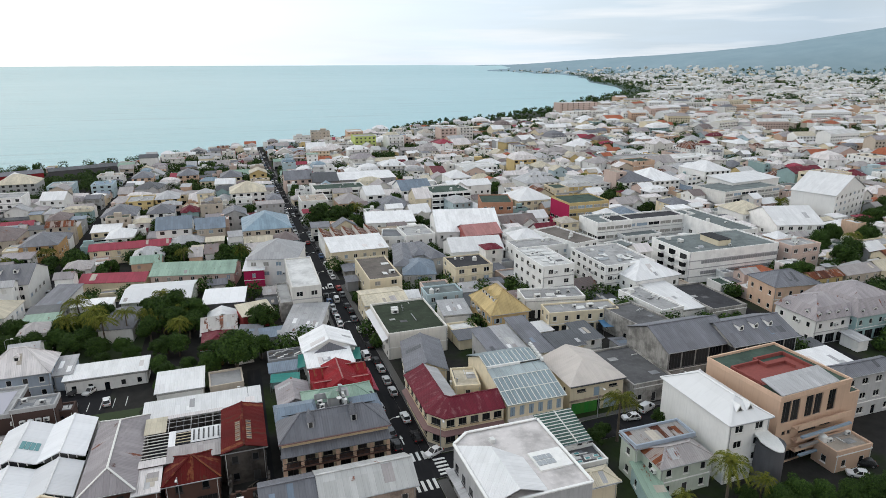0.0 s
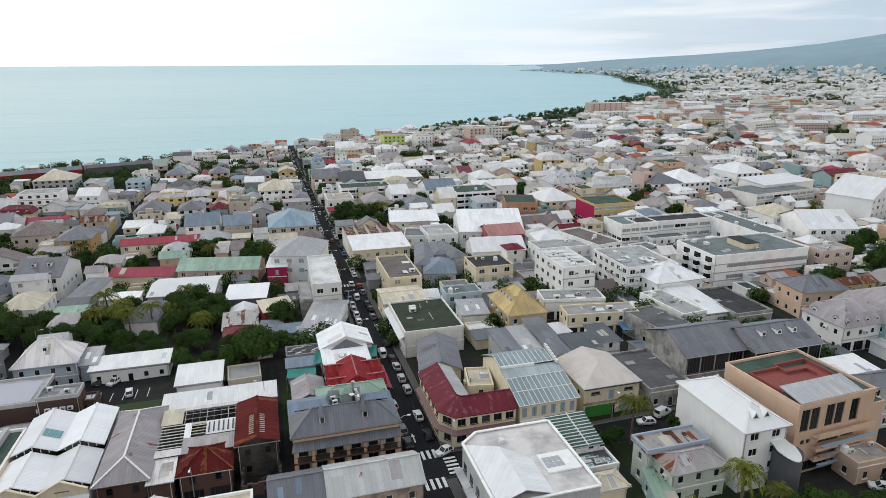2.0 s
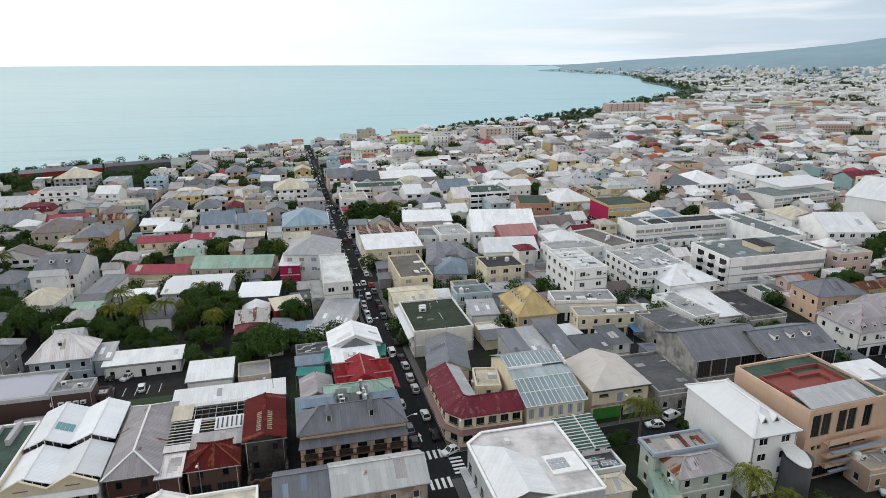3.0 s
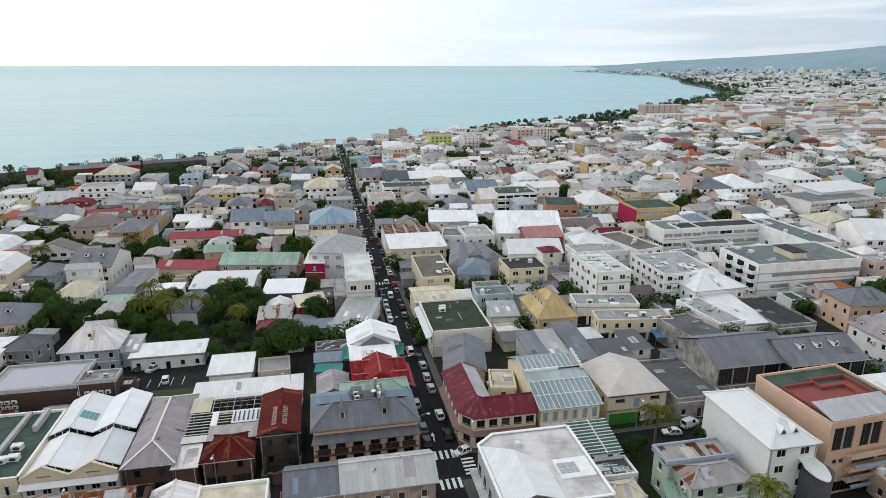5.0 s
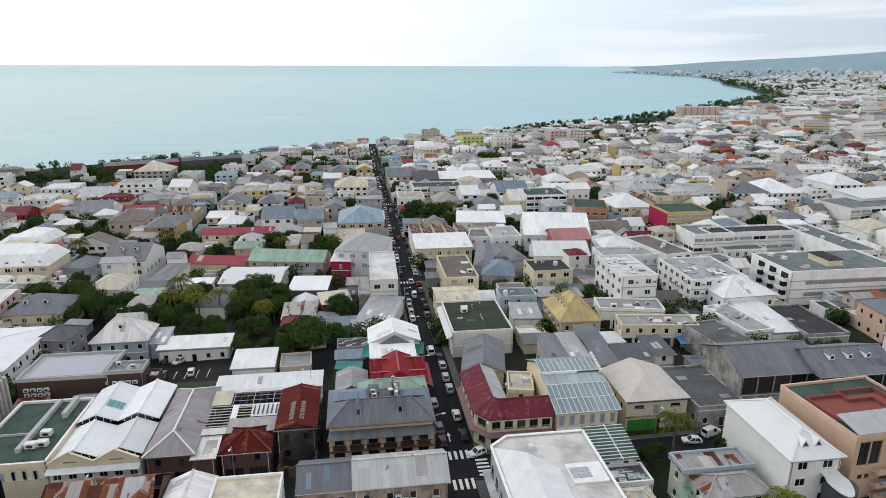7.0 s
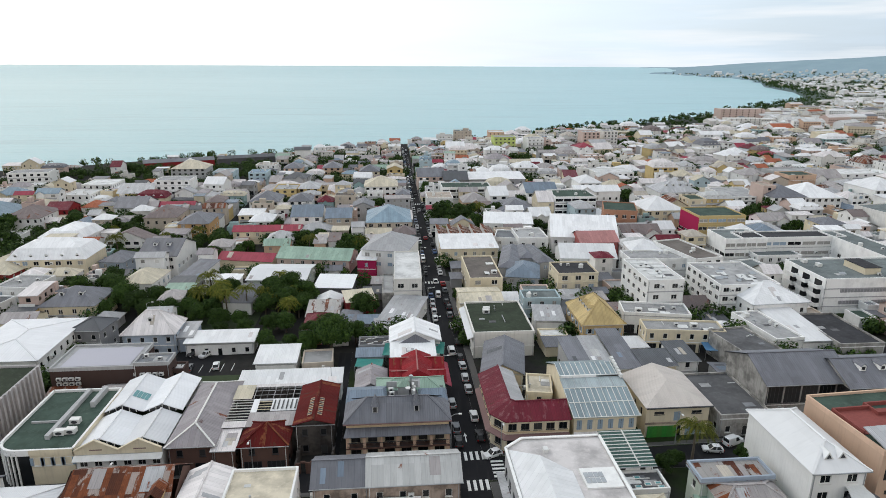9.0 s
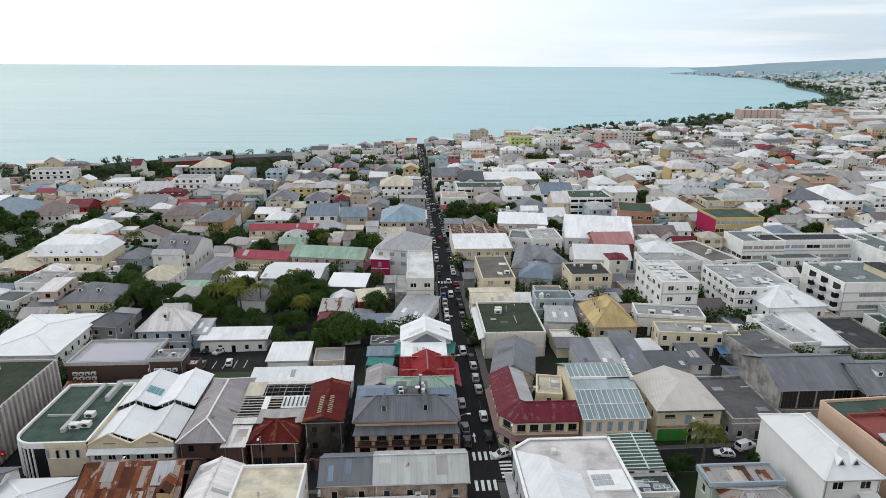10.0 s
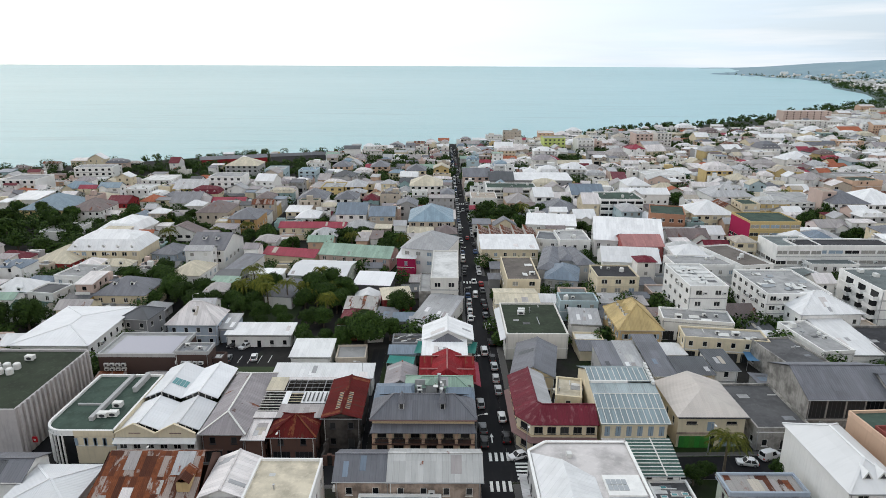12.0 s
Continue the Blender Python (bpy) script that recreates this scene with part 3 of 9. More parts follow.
def window_mesh(w, h, style):
    """A window unit that stands in its opening: frame, mullion, sill, and shutters for some."""
    key = (round(w, 1), round(h, 1), style)
    if key not in WINDOWS:
        s = Shape()
        t = 0.09
        m = M_DARK if style == "dark" else M_FRAME
        for x0, x1, z0, z1 in ((-w / 2, -w / 2 + t, 0, h), (w / 2 - t, w / 2, 0, h), (-w / 2 + t, w / 2 - t, h - t, h), (-w / 2 + t, w / 2 - t, 0, t)):
            s.box(x0, x1, 0.06, 0.16, z0, z1, m)
        n = max(1, round(w / 0.9))
        for k in range(1, n):
            c = -w / 2 + w * k / n
            s.box(c - 0.035, c + 0.035, 0.07, 0.15, t, h - t, m)
        s.box(-w / 2 - 0.1, w / 2 + 0.1, -0.14, 0.02, -0.12, -0.02, m)
        if style == "shutter":
            for sx in (-1, 1):
                x0 = sx * (w / 2 + 0.3)
                s.box(x0 - 0.27, x0 + 0.27, -0.07, -0.012, 0.02, h - 0.02, M_SHUTTER)
        g = Shape()
        g.box(-w / 2 + t * 0.8, w / 2 - t * 0.8, 0.10, 0.125, t * 0.8, h - t * 0.8, M_GLASS)
        WINDOWS[key] = (s.mesh("window"), g.mesh("pane"))
    return WINDOWS[key]


def whole_window(w, h, style):
    key = (round(w, 1), round(h, 1), style, "whole")
    if key not in WINDOWS:
        s = Shape()
        s.box(-w / 2, w / 2, 0.10, 0.14, 0, h, {"closed": M_SHUTTER, "blind": M_BLIND}.get(style, M_GLASS))
        s.box(-w / 2, w / 2, 0.02, 0.095, h - 0.1, h, M_FRAME)
        s.box(-0.05, 0.05, 0.05, 0.095, 0, h - 0.1, M_FRAME)
        s.box(-w / 2 - 0.1, w / 2 + 0.1, -0.14, 0.02, -0.12, -0.02, M_FRAME)
        WINDOWS[key] = s.mesh("window")
    return WINDOWS[key]


def facade(s, m, o, u, width, z0, z1, holes, depth=0.2):
    """One outside wall with its openings cut through and their reveals."""
    o, u = Vector(o), Vector(u)
    inn = Vector((-u.y, u.x, 0)) * depth
    us = sorted({0.0, width, *(h[0] for h in holes), *(h[1] for h in holes)})
    vs = sorted({z0, z1, *(h[2] for h in holes), *(h[3] for h in holes)})
    at = lambda a, b: o + u * a + Vector((0, 0, b))
    for ua, ub in zip(us, us[1:]):
        for va, vb in zip(vs, vs[1:]):
            if ub - ua < 1e-4 or vb - va < 1e-4:
                continue
            cu, cv = (ua + ub) / 2, (va + vb) / 2
            if any(h[0] < cu < h[1] and h[2] < cv < h[3] for h in holes):
                continue
            s.face([at(ua, va), at(ub, va), at(ub, vb), at(ua, vb)], m)
    for a, b, c, d in holes:
        p = [at(a, c), at(b, c), at(b, d), at(a, d)]
        for i in range(4):
            j = (i + 1) % 4
            s.face([p[i], p[i] + inn, p[j] + inn, p[j]], m)


def roof_shape(kind, m, wall, w, d, h, storeys, over=0.45, pitch=None):
    """Roof mesh and gable walls over a w by d plan whose eaves are h above the ground; returns the ridge height."""
    s, gab = Shape(), Shape()
    x, y = w / 2 + over, d / 2 + over
    pitch = pitch or {"hip": 0.5, "gx": 0.42, "gy": 0.42, "mono": 0.13, "mans": 0.5}.get(kind, 0.4)
    top = h
    if kind == "hip":
        r = min(x, y)
        top = h + r * pitch
        if x >= y:
            a, b = Vector((-x + y, 0, top)), Vector((x - y, 0, top))
        else:
            a, b = Vector((0, -y + x, top)), Vector((0, y - x, top))
        fl, fr, br, bl = (-x, -y, h), (x, -y, h), (x, y, h), (-x, y, h)
        if x >= y:
            s.slope([fl, fr, b, a], m), s.slope([br, bl, a, b], m), s.slope([fr, br, b], m), s.slope([bl, fl, a], m)
        else:
            s.slope([fl, fr, a], m), s.slope([br, bl, b], m), s.slope([fr, br, b, a], m), s.slope([bl, fl, a, b], m)
        s.caps = [(fl, a), (bl, a if x >= y else b), (fr, b if x >= y else a), (br, b), (a, b)]
    elif kind in ("gx", "gy"):
        if kind == "gx":
            top = h + y * pitch
            a, b = (-x, 0, top), (x, 0, top)
            s.slope([(-x, -y, h), (x, -y, h), b, a], m), s.slope([(x, y, h), (-x, y, h), a, b], m)
            for e in (-w / 2, w / 2):
                t = [(e, -d / 2, h - 0.1), (e, d / 2, h - 0.1), (e, 0, top - 0.3)]
                gab.face(t if e > 0 else t[::-1], wall)
        else:
            top = h + x * pitch
            a, b = (0, -y, top), (0, y, top)
            s.slope([(x, -y, h), (x, y, h), b, a], m), s.slope([(-x, y, h), (-x, -y, h), a, b], m)
            for e in (-d / 2, d / 2):
                t = [(-w / 2, e, h - 0.1), (w / 2, e, h - 0.1), (0, e, top - 0.3)]
                gab.face(t if e < 0 else t[::-1], wall)
        s.caps = [(a, b)]
    elif kind in ("mono", "stripe"):
        top = h + 2 * y * pitch * 0.6
        s.slope([(-x, -y, h), (x, -y, h), (x, y, top), (-x, y, top)], m)
        s.face([(x, y, top - 0.12), (-x, y, top - 0.12), (-x, y, top), (x, y, top)], m)
        for e in (-w / 2, w / 2):
            t = [(e, -d / 2, h - 0.1), (e, d / 2, h - 0.1), (e, d / 2, top - 0.2)]
            gab.face(t if e > 0 else t[::-1], wall)
        gab.face([(w / 2, d / 2, h - 0.1), (-w / 2, d / 2, h - 0.1), (-w / 2, d / 2, top - 0.15), (w / 2, d / 2, top - 0.15)], wall)
        if kind == "stripe":
            for k in range(11):
                v = -y + 2 * y * (k + 0.5) / 11
                s.loose.append(((-x, v, h + (v + y) * pitch * 0.6 + 0.06), (x, v, h + (v + y) * pitch * 0.6 + 0.06), 0.16, 0.1))
            s.loose.append(((0.25 * x, -y, h + 0.07), (0.1 * x, y, top + 0.07), 0.22, 0.1))
    elif kind == "mans":
        k = min(w, d) * 0.17
        z1 = h + k * 1.25
        o, i2 = [(-x, -y), (x, -y), (x, y), (-x, y)], [(-x + k, -y + k), (x - k, -y + k), (x - k, y - k), (-x + k, y - k)]
        for q in range(4):
            r = (q + 1) % 4
            s.slope([(*o[q], h), (*o[r], h), (*i2[r], z1), (*i2[q], z1)], m)
        xr, yr = x - k, y - k
        top = z1 + min(xr, yr) * 0.4
        a, b = ((-xr + yr, 0, top), (xr - yr, 0, top)) if xr >= yr else ((0, -yr + xr, top), (0, yr - xr, top))
        c = [(*q, z1) for q in i2]
        if xr >= yr:
            s.slope([c[0], c[1], b, a], m), s.slope([c[2], c[3], a, b], m), s.slope([c[1], c[2], b], m), s.slope([c[3], c[0], a], m)
        else:
            s.slope([c[0], c[1], a], m), s.slope([c[2], c[3], b], m), s.slope([c[1], c[2], b, a], m), s.slope([c[3], c[0], a, b], m)
    elif kind == "saw":
        n = max(3, round(w / 4.8))
        step = w / n
        top = h + 2.2
        for k in range(n):
            x0 = -w / 2 + k * step
            s.slope([(x0 + step, -y, h), (x0 + step, y, h), (x0, y, top), (x0, -y, top)], m)
            s.face([(x0, y, h), (x0, -y, h), (x0, -y, top), (x0, y, top)], M_FRAME)
            gab.face([(x0, -d / 2, h - 0.1), (x0 + step, -d / 2, h - 0.1), (x0, -d / 2, top - 0.15)], wall)
    return s, gab, top


def flat_top(kind, deck, wall, w, d, h, rng, big):
    s, p = Shape(), Shape()
    x, y, t, rim = w / 2, d / 2, 0.28, 0.55
    s.box(-x + t, x - t, -y + t, y - t, h - 0.35, h - 0.1, deck, "u")
    p.box(-x - 0.05, x + 0.05, -y - 0.05, -y + t, h - 0.5, h + rim - 0.2, wall)
    p.box(-x - 0.05, x + 0.05, y - t, y + 0.05, h - 0.5, h + rim - 0.2, wall)
    p.box(-x - 0.05, -x + t, -y + t, y - t, h - 0.5, h + rim - 0.2, wall)
    p.box(x - t, x + 0.05, -y + t, y - t, h - 0.5, h + rim - 0.2, wall)
    return s, p


AC = None


def unit_shape(w=1.0, d=0.5, h=0.8):
    s = Shape()
    s.box(-w / 2, w / 2, -d / 2, d / 2, 0.12, h, M_UNIT)
    for sx in (-1, 1):
        s.box(sx * w * 0.4 - 0.06, sx * w * 0.4 + 0.06, -d / 2, d / 2, 0, 0.12, M_DARK)
    ring = [(0.32 * w * math.cos(k * 0.5236), -d / 2 - 0.012, 0.46 * h + 0.06 + 0.3 * h * math.sin(k * 0.5236)) for k in range(12)]
    s.face(ring, M_DARK)
    return s.mesh("air_conditioner")


def tank_shape():
    s = Shape()
    s.tube([((0, 0, 0), 0.75), ((0, 0, 1.1), 0.75), ((0, 0, 1.3), 0.55), ((0, 0, 1.36), 0.2)], M_UNIT, 12)
    return s.mesh("water_tank")


def panel_shape(w, d, h, m):
    s = Shape()
    s.slope([(-w / 2, -d / 2, 0.15), (w / 2, -d / 2, 0.15), (w / 2, d / 2, h), (-w / 2, d / 2, h)], m, 0.06)
    for sx in (-1, 1):
        s.bar((sx * w * 0.45, d * 0.45, 0), (sx * w * 0.45, d * 0.45, h - 0.05), 0.08, 0.08, M_STEEL)
        s.bar((sx * w * 0.45, -d * 0.45, 0), (sx * w * 0.45, -d * 0.45, 0.16), 0.08, 0.08, M_STEEL)
    return s.mesh("roof_panel")


GEAR = {"ac": unit_shape(), "tank": tank_shape(), "duct": unit_shape(1.8, 1.2, 1.1), "panel": panel_shape(2.0, 1.1, 0.6, M_STEEL), "sheet": panel_shape(2.6, 1.6, 0.35, M_UNIT)}
GEAR_NAMES = {"ac": "air_conditioner", "tank": "water_tank", "duct": "vent_housing", "panel": "solar_panel", "sheet": "cover_sheet"}


def dormer(parent, x, y, z, w, h, depth, roof_m, wall_m, turn=0.0):
    """A small gabled dormer that looks out over the eave."""
    s = Shape()
    s.box(-w / 2, w / 2, 0, depth, 0, h, wall_m, "tu")
    top = h + w * 0.4
    for sx in (-1, 1):
        q = [(sx * (w / 2 + 0.12), -0.15, h - 0.06), (sx * (w / 2 + 0.12), depth + 0.5, h - 0.06), (0, depth + 0.5, top), (0, -0.15, top)]
        s.slope(q if sx > 0 else [q[1], q[0], q[3], q[2]], roof_m, 0.06)
    s.face([(-w / 2, 0, h), (w / 2, 0, h), (0, 0, top - 0.06)], wall_m)
    s.box(-w * 0.3, w * 0.3, -0.03, 0.05, h * 0.18, h * 0.85, M_GLASS)
    return part("dormer", s, parent, at=pose(x, y, z, 0, 0, turn))


def small_parts(root, walls, w, d, h, kind, rc, wc, storeys, pitch, rng, near, units):
    """What years of use add to a building: replaced roof sheets, vents, pipes, string courses, wall units."""
    slope = pitch or {"hip": 0.5, "gx": 0.42, "gy": 0.42, "mono": 0.078}.get(kind)
    tones = {"oldrust": ("redroof", "rustred"), "white": ("white", "lgrey", "pinkwhite"), "grey": ("grey", "dgrey", "bluegrey"), "lgrey": ("silver", "warmgrey", "white")}.get(rc, ("warmgrey", "lgrey", "beige"))
    if kind == "mono":
        slope = 0.078
    if slope and kind in ("hip", "gx", "gy", "mono") and rc not in ("seam", "smooth", "crimson", "oldrust"):
        for _ in range(rng.randint(1, 4) if near else rng.randint(0, 2)):
            if kind == "gy":
                e = rng.choice((-1, 1))
                run, along = w / 2 + 0.45, d
            else:
                run, along = (d / 2 + 0.45 if kind != "mono" else d), w
            inset = run if kind == "hip" else 0.6
            span = along / 2 - inset
            if span < 0.4:
                continue
            c, t0 = rng.uniform(-span, span), rng.uniform(0.08, 0.4) * run
            t1 = min(t0 + rng.uniform(1.5, 3.6), run * 0.92)
            k = rng.choice((0.45, 0.5, 0.9))
            q = []
            for a, t in ((c - k, t0), (c + k, t0), (c + k, t1), (c - k, t1)):
                zz = h + t * slope + 0.035
                q.append((e * (run - t), a, zz) if kind == "gy" else (a, -(d / 2 + 0.45) + t, zz))
            if kind == "gy" and e < 0:
                q = [q[1], q[0], q[3], q[2]]
            s = Shape()
            s.slope(q, ROOF[rng.choice(tones)], 0.03)
            part("roof_sheet", s, root)
    flatk = kind in ("flat", "clutter")
    if flatk and near:
        for _ in range(rng.randint(1, 3)):
            s = Shape()
            a, b = Vector((rng.uniform(-0.42, 0.42) * w, rng.uniform(-0.42, 0.42) * d, h - 0.02)), rng.uniform(2, 5)
            turn = rng.random() < 0.5
            e = Vector((min(max(a.x + (b if turn else 0), -w * 0.44), w * 0.44), min(max(a.y + (0 if turn else b), -d * 0.44), d * 0.44), h - 0.02))
            if (e - a).length > 1:
                s.bar(a, e, 0.16, 0.16, rng.choice((M_STEEL, M_UNIT, M_DARK)))
                part("roof_pipe", s, root)
        for _ in range(rng.randint(1, 3)):
            s = Shape()
            cx, cy, k = rng.uniform(-0.32, 0.32) * w, rng.uniform(-0.32, 0.32) * d, rng.uniform(0.5, 1.4)
            s.box(cx - k, cx + k, cy - k * 0.7, cy + k * 0.7, h - 0.09, h - 0.06, DECK[rng.choice(("lgrey", "grey", "dgrey", "white"))], "u")
            part("felt_patch", s, root)
        for _ in range(rng.randint(0, 2)):
            s = Shape()
            cx, cy = rng.uniform(-0.4, 0.4) * w, rng.uniform(-0.4, 0.4) * d
            s.tube([((cx, cy, h - 0.1), 0.12), ((cx, cy, h + 0.6), 0.12), ((cx, cy, h + 0.62), 0.2), ((cx, cy, h + 0.75), 0.2)], M_STEEL, 8)
            part("vent_pipe", s, root)
    if (near or (storeys > 1 and rng.random() < 0.35)) and wc not in ("ruin", "brown", "brick"):
        s = Shape()
        zz = h / storeys if storeys > 1 else h - 0.6
        s.box(-w / 2 - 0.08, w / 2 + 0.08, -d / 2 - 0.09, -d / 2 - 0.003, zz - 0.12, zz + 0.1, WALL["white" if wc not in ("white", "brown", "dgrey", "brick") else "lgrey" if wc == "white" else "stone"])
        part("string_course", s, root)
    if near:
        for e in (-1, 1):
            s = Shape()
            s.bar((e * (w / 2 - 0.25), -d / 2 - 0.07, 0.1), (e * (w / 2 - 0.25), -d / 2 - 0.07, h - 0.2), 0.1, 0.1, M_STEEL if rng.random() < 0.5 else M_UNIT)
            part("downpipe", s, root)
    for px, py, pz, ww, hh, turn in units:
        if pz > 1.5 and rng.random() < (0.16 if near else 0.07) and turn in (0, 90, 270):
            q = pose(px, py, pz, 0, 0, turn) @ pose(ww / 2 + 0.75, -0.27, 0.25)
            if (turn == 0 and abs(q.translation.x) < w / 2 - 0.6) or (turn and abs(q.translation.y) < d / 2 - 0.6):
                part("air_conditioner", GEAR["ac"], root, at=q)


COUNT = [0]
PLOTS = [(-13.4, -6.6, 19, 14), (12, -4, 16, 19), (-63, -1.6, 15, 25), (-78, -3.5, 14, 22), (-105, 0, 30, 26), (69, -30, 22, 18), (-60.5, 33, 18, 17), (13, -32, 17, 19), (-52, 21, 26, 9), (-40, 34, 12, 8)]


def house(x, y, w, d, rot, h, kind, rc, wc, storeys, shop=0, dormers=0, gear=None, shutters=0, detail=None, name=None, label=None, canopy=None, base=None, pitch=None, blank="", cap=None, ribs=None, ribbon=0, left=None, vents=0, coping=None):
    """A building: walls with cut openings, windows, roof, and what its roof carries. Origin at the plan's middle, front towards -y."""
    COUNT[0] += 1
    rng = random.Random(COUNT[0] * 7 + 3)
    near = y < 62 if detail is None else detail
    distant = y > 170
    z = min(gz(x + a * w / 2, y + b * d / 2) for a in (-1, 1) for b in (-1, 1)) if base is None else base
    flatk = kind in ("flat", "clutter", "peach")
    if name is None:
        name = "shed" if storeys == 1 and kind == "mono" else "apartment_block" if storeys >= 4 else "shop_building" if shop else "house"
    if label is None:
        label = f"{NUMBER[storeys]}-storey {WORDS.get(wc, wc)} {name.replace('_', ' ')} with {WORDS.get(rc, rc)} {SHAPES[kind]}"
    root = tagged(new(name), label, "building" if name != "shed" else "shed")
    wall = WALL[wc]
    s = Shape()
    sh = h / storeys
    wins, doors = [], []
    zb = -0.6

    def row(width, side):
        holes = []
        every = 3.3 if storeys >= 3 else 3.0
        n = int((width - 0.8) / every)
        if not near:
            n = min(n, 7)
        if n < 1:
            return holes
        gap = width / n
        for f in range(storeys):
            z0 = f * sh
            for k in range(n):
                c = gap * (k + 0.5)
                if f == 0 and (shop and side == "f"):
                    hw, b, t = gap * 0.39, 0.15, min(2.7, sh - 0.5)
                elif f == 0 and side == "f" and k == n // 2:
                    hw, b, t = 0.6, 0.05, min(2.2, sh - 0.3)
                elif ribbon and f:
                    hw, b, t = (gap * 0.44, 0.9, 2.2) if ribbon == 1 else (gap * 0.46, 0.25, sh - 0.45)
                elif storeys == 1 and side != "f" and k % 2:
                    continue
                else:
                    hw, b, t = (0.85 if storeys >= 3 else 0.55), 0.9, min(2.3, sh - 0.35)
                if f == 0 and not near and not (shop and side == "f"):
                    continue
                if t - b < 0.5:
                    continue
                holes.append((c - hw, c + hw, z0 + b, z0 + t))
        return holes

    sides = (("f", (-w / 2, -d / 2, 0), (1, 0, 0), w, 0), ("r", (w / 2, -d / 2, 0), (0, 1, 0), d, 90), ("b", (w / 2, d / 2, 0), (-1, 0, 0), w, 180), ("l", (-w / 2, d / 2, 0), (0, -1, 0), d, 270))
    units = []
    for side, o, u, width, turn in sides:
        holes = [] if side in "b" + blank else row(width, side)
        if side in "rl" and not near:
            holes = [q for q in holes if q[2] > sh][:4]
        facade(s, WALL[left] if left and side == "l" else wall, o, u, width, zb, h - (0.3 if flatk else 0.0), holes)
        if distant:
            inn = Vector((-u[1], u[0], 0)) * 0.2
            for a, b, c, e in holes:
                s.face([Vector(o) + Vector(u) * k + Vector((0, 0, v)) + inn for k, v in ((a, c), (b, c), (b, e), (a, e))], M_GLASS)
            continue
        for a, b, c, e in holes:
            p = Vector(o) + Vector(u) * (a + b) / 2
            units.append((p.x, p.y, c, b - a, e - c, turn))
    if flatk:
        deck = DECK.get(rc) or DECK["grey"]
        top, rim = flat_top(kind, deck, coping or wall, w, d, h, rng, storeys >= 3)
        ridge = h
        part("roof", top, root)
        part("parapet", rim, root)
        if storeys >= 3:
            for f in range(1, storeys):
                b = Shape()
                b.box(-w / 2 - 0.1, w / 2 + 0.1, -d / 2 - 0.1, -d / 2 - 0.003, f * sh - 0.18, f * sh + 0.12, WALL["lgrey" if wc in ("white", "offwhite") else wc])
                part("floor_band", b, root)
    else:
        top, gab, ridge = roof_shape(kind, ROOF[rc], wall, w, d, h, storeys, pitch=pitch)
        cover = part("roof", top, root)
        for a, b, bw, bh in top.loose:
            c = Shape()
            c.bar(a, b, bw, bh, M_FRAME)
            part("roof_batten", c, cover, "bare white batten")
        if near or cap:
            for p, q in top.caps:
                p, q = Vector(p), Vector(q)
                if (p - q).length > 0.5:
                    c = Shape()
                    c.bar(p + Vector((0, 0, 0.05)), q + Vector((0, 0, 0.05)), 0.34, 0.12, cap or ROOF[rc])
                    part("ridge_cap", c, cover)
        if ribs:
            n = int(w / 1.25)
            for k in range(n + 1):
                e = -w / 2 + w * k / n
                for sg in (-1, 1):
                    c = Shape()
                    c.bar((e, sg * (d / 2 + 0.4), h + 0.08), (e, 0, ridge + 0.05), 0.13, 0.14, ribs)
                    part("standing_seam", c, cover)
        for f in gab.f:
            s.face([gab.v[i] for i in f], wall)
        if near:
            g = Shape()
            x1, y1 = w / 2 + 0.5, d / 2 + 0.45
            g.box(-x1, x1, -y1 - 0.14, -y1 - 0.004, h - 0.16, h - 0.03, M_STEEL)
            part("gutter", g, root)
    part("outer_wall", s, root)
    style = "shutter" if shutters else "plain"
    for px, py, pz, ww, hh, turn in units:
        is_door = pz < 0.1
        st = "dark" if (hh > 2 and not is_door) or wc in ("ruin", "brown", "brick") else style if ww < 1.5 else "plain"
        f, g = window_mesh(ww, hh, st)
        if not near:
            f = whole_window(ww, hh, rng.choice((st, st, st, "closed", "blind", "blind")))
        ob = part("door" if is_door else "window", f, root, at=pose(px, py, pz, 0, 0, turn))
        if near:
            part("pane", g, ob)
    if canopy:
        c = Shape()
        c.slope([(-w / 2, -d / 2 - 1.3, sh - 0.45), (w / 2, -d / 2 - 1.3, sh - 0.45), (w / 2, -d / 2 - 0.003, sh - 0.1), (-w / 2, -d / 2 - 0.003, sh - 0.1)], canopy, 0.1)
        part("canopy", c, root)
    if dormers:
        for k in range(dormers):
            cx = -w / 2 + w * (k + 0.5) / dormers
            if kind == "mans":
                dormer(root, cx, -d / 2 + 0.35, h + 0.2, 1.3, 1.3, 1.6, ROOF[rc], WALL["white"])
            elif kind in ("gy", "hip") and d > w:
                dormer(root, -w / 4 - 0.6, -d * 0.3 + d * 0.6 * (k + 0.5) / dormers, h + (w / 4 - 0.6 + 0.45) * (pitch or 0.5) - 0.1, 1.2, 1.1, 2.0, ROOF[rc], WALL["white"], -90)
            else:
                dormer(root, cx * 0.7, -d / 4, h + (d / 4 + 0.45) * (pitch or 0.5) - 0.2, 1.2, 1.1, 2.0, ROOF[rc], WALL["white"])
        if kind == "mans":
            for k in range(max(2, dormers // 2)):
                cy = -d / 2 + d * (k + 0.5) / max(2, dormers // 2)
                dormer(root, -w / 2 + 0.35, cy, h + 0.2, 1.3, 1.3, 1.6, ROOF[rc], WALL["white"], -90)
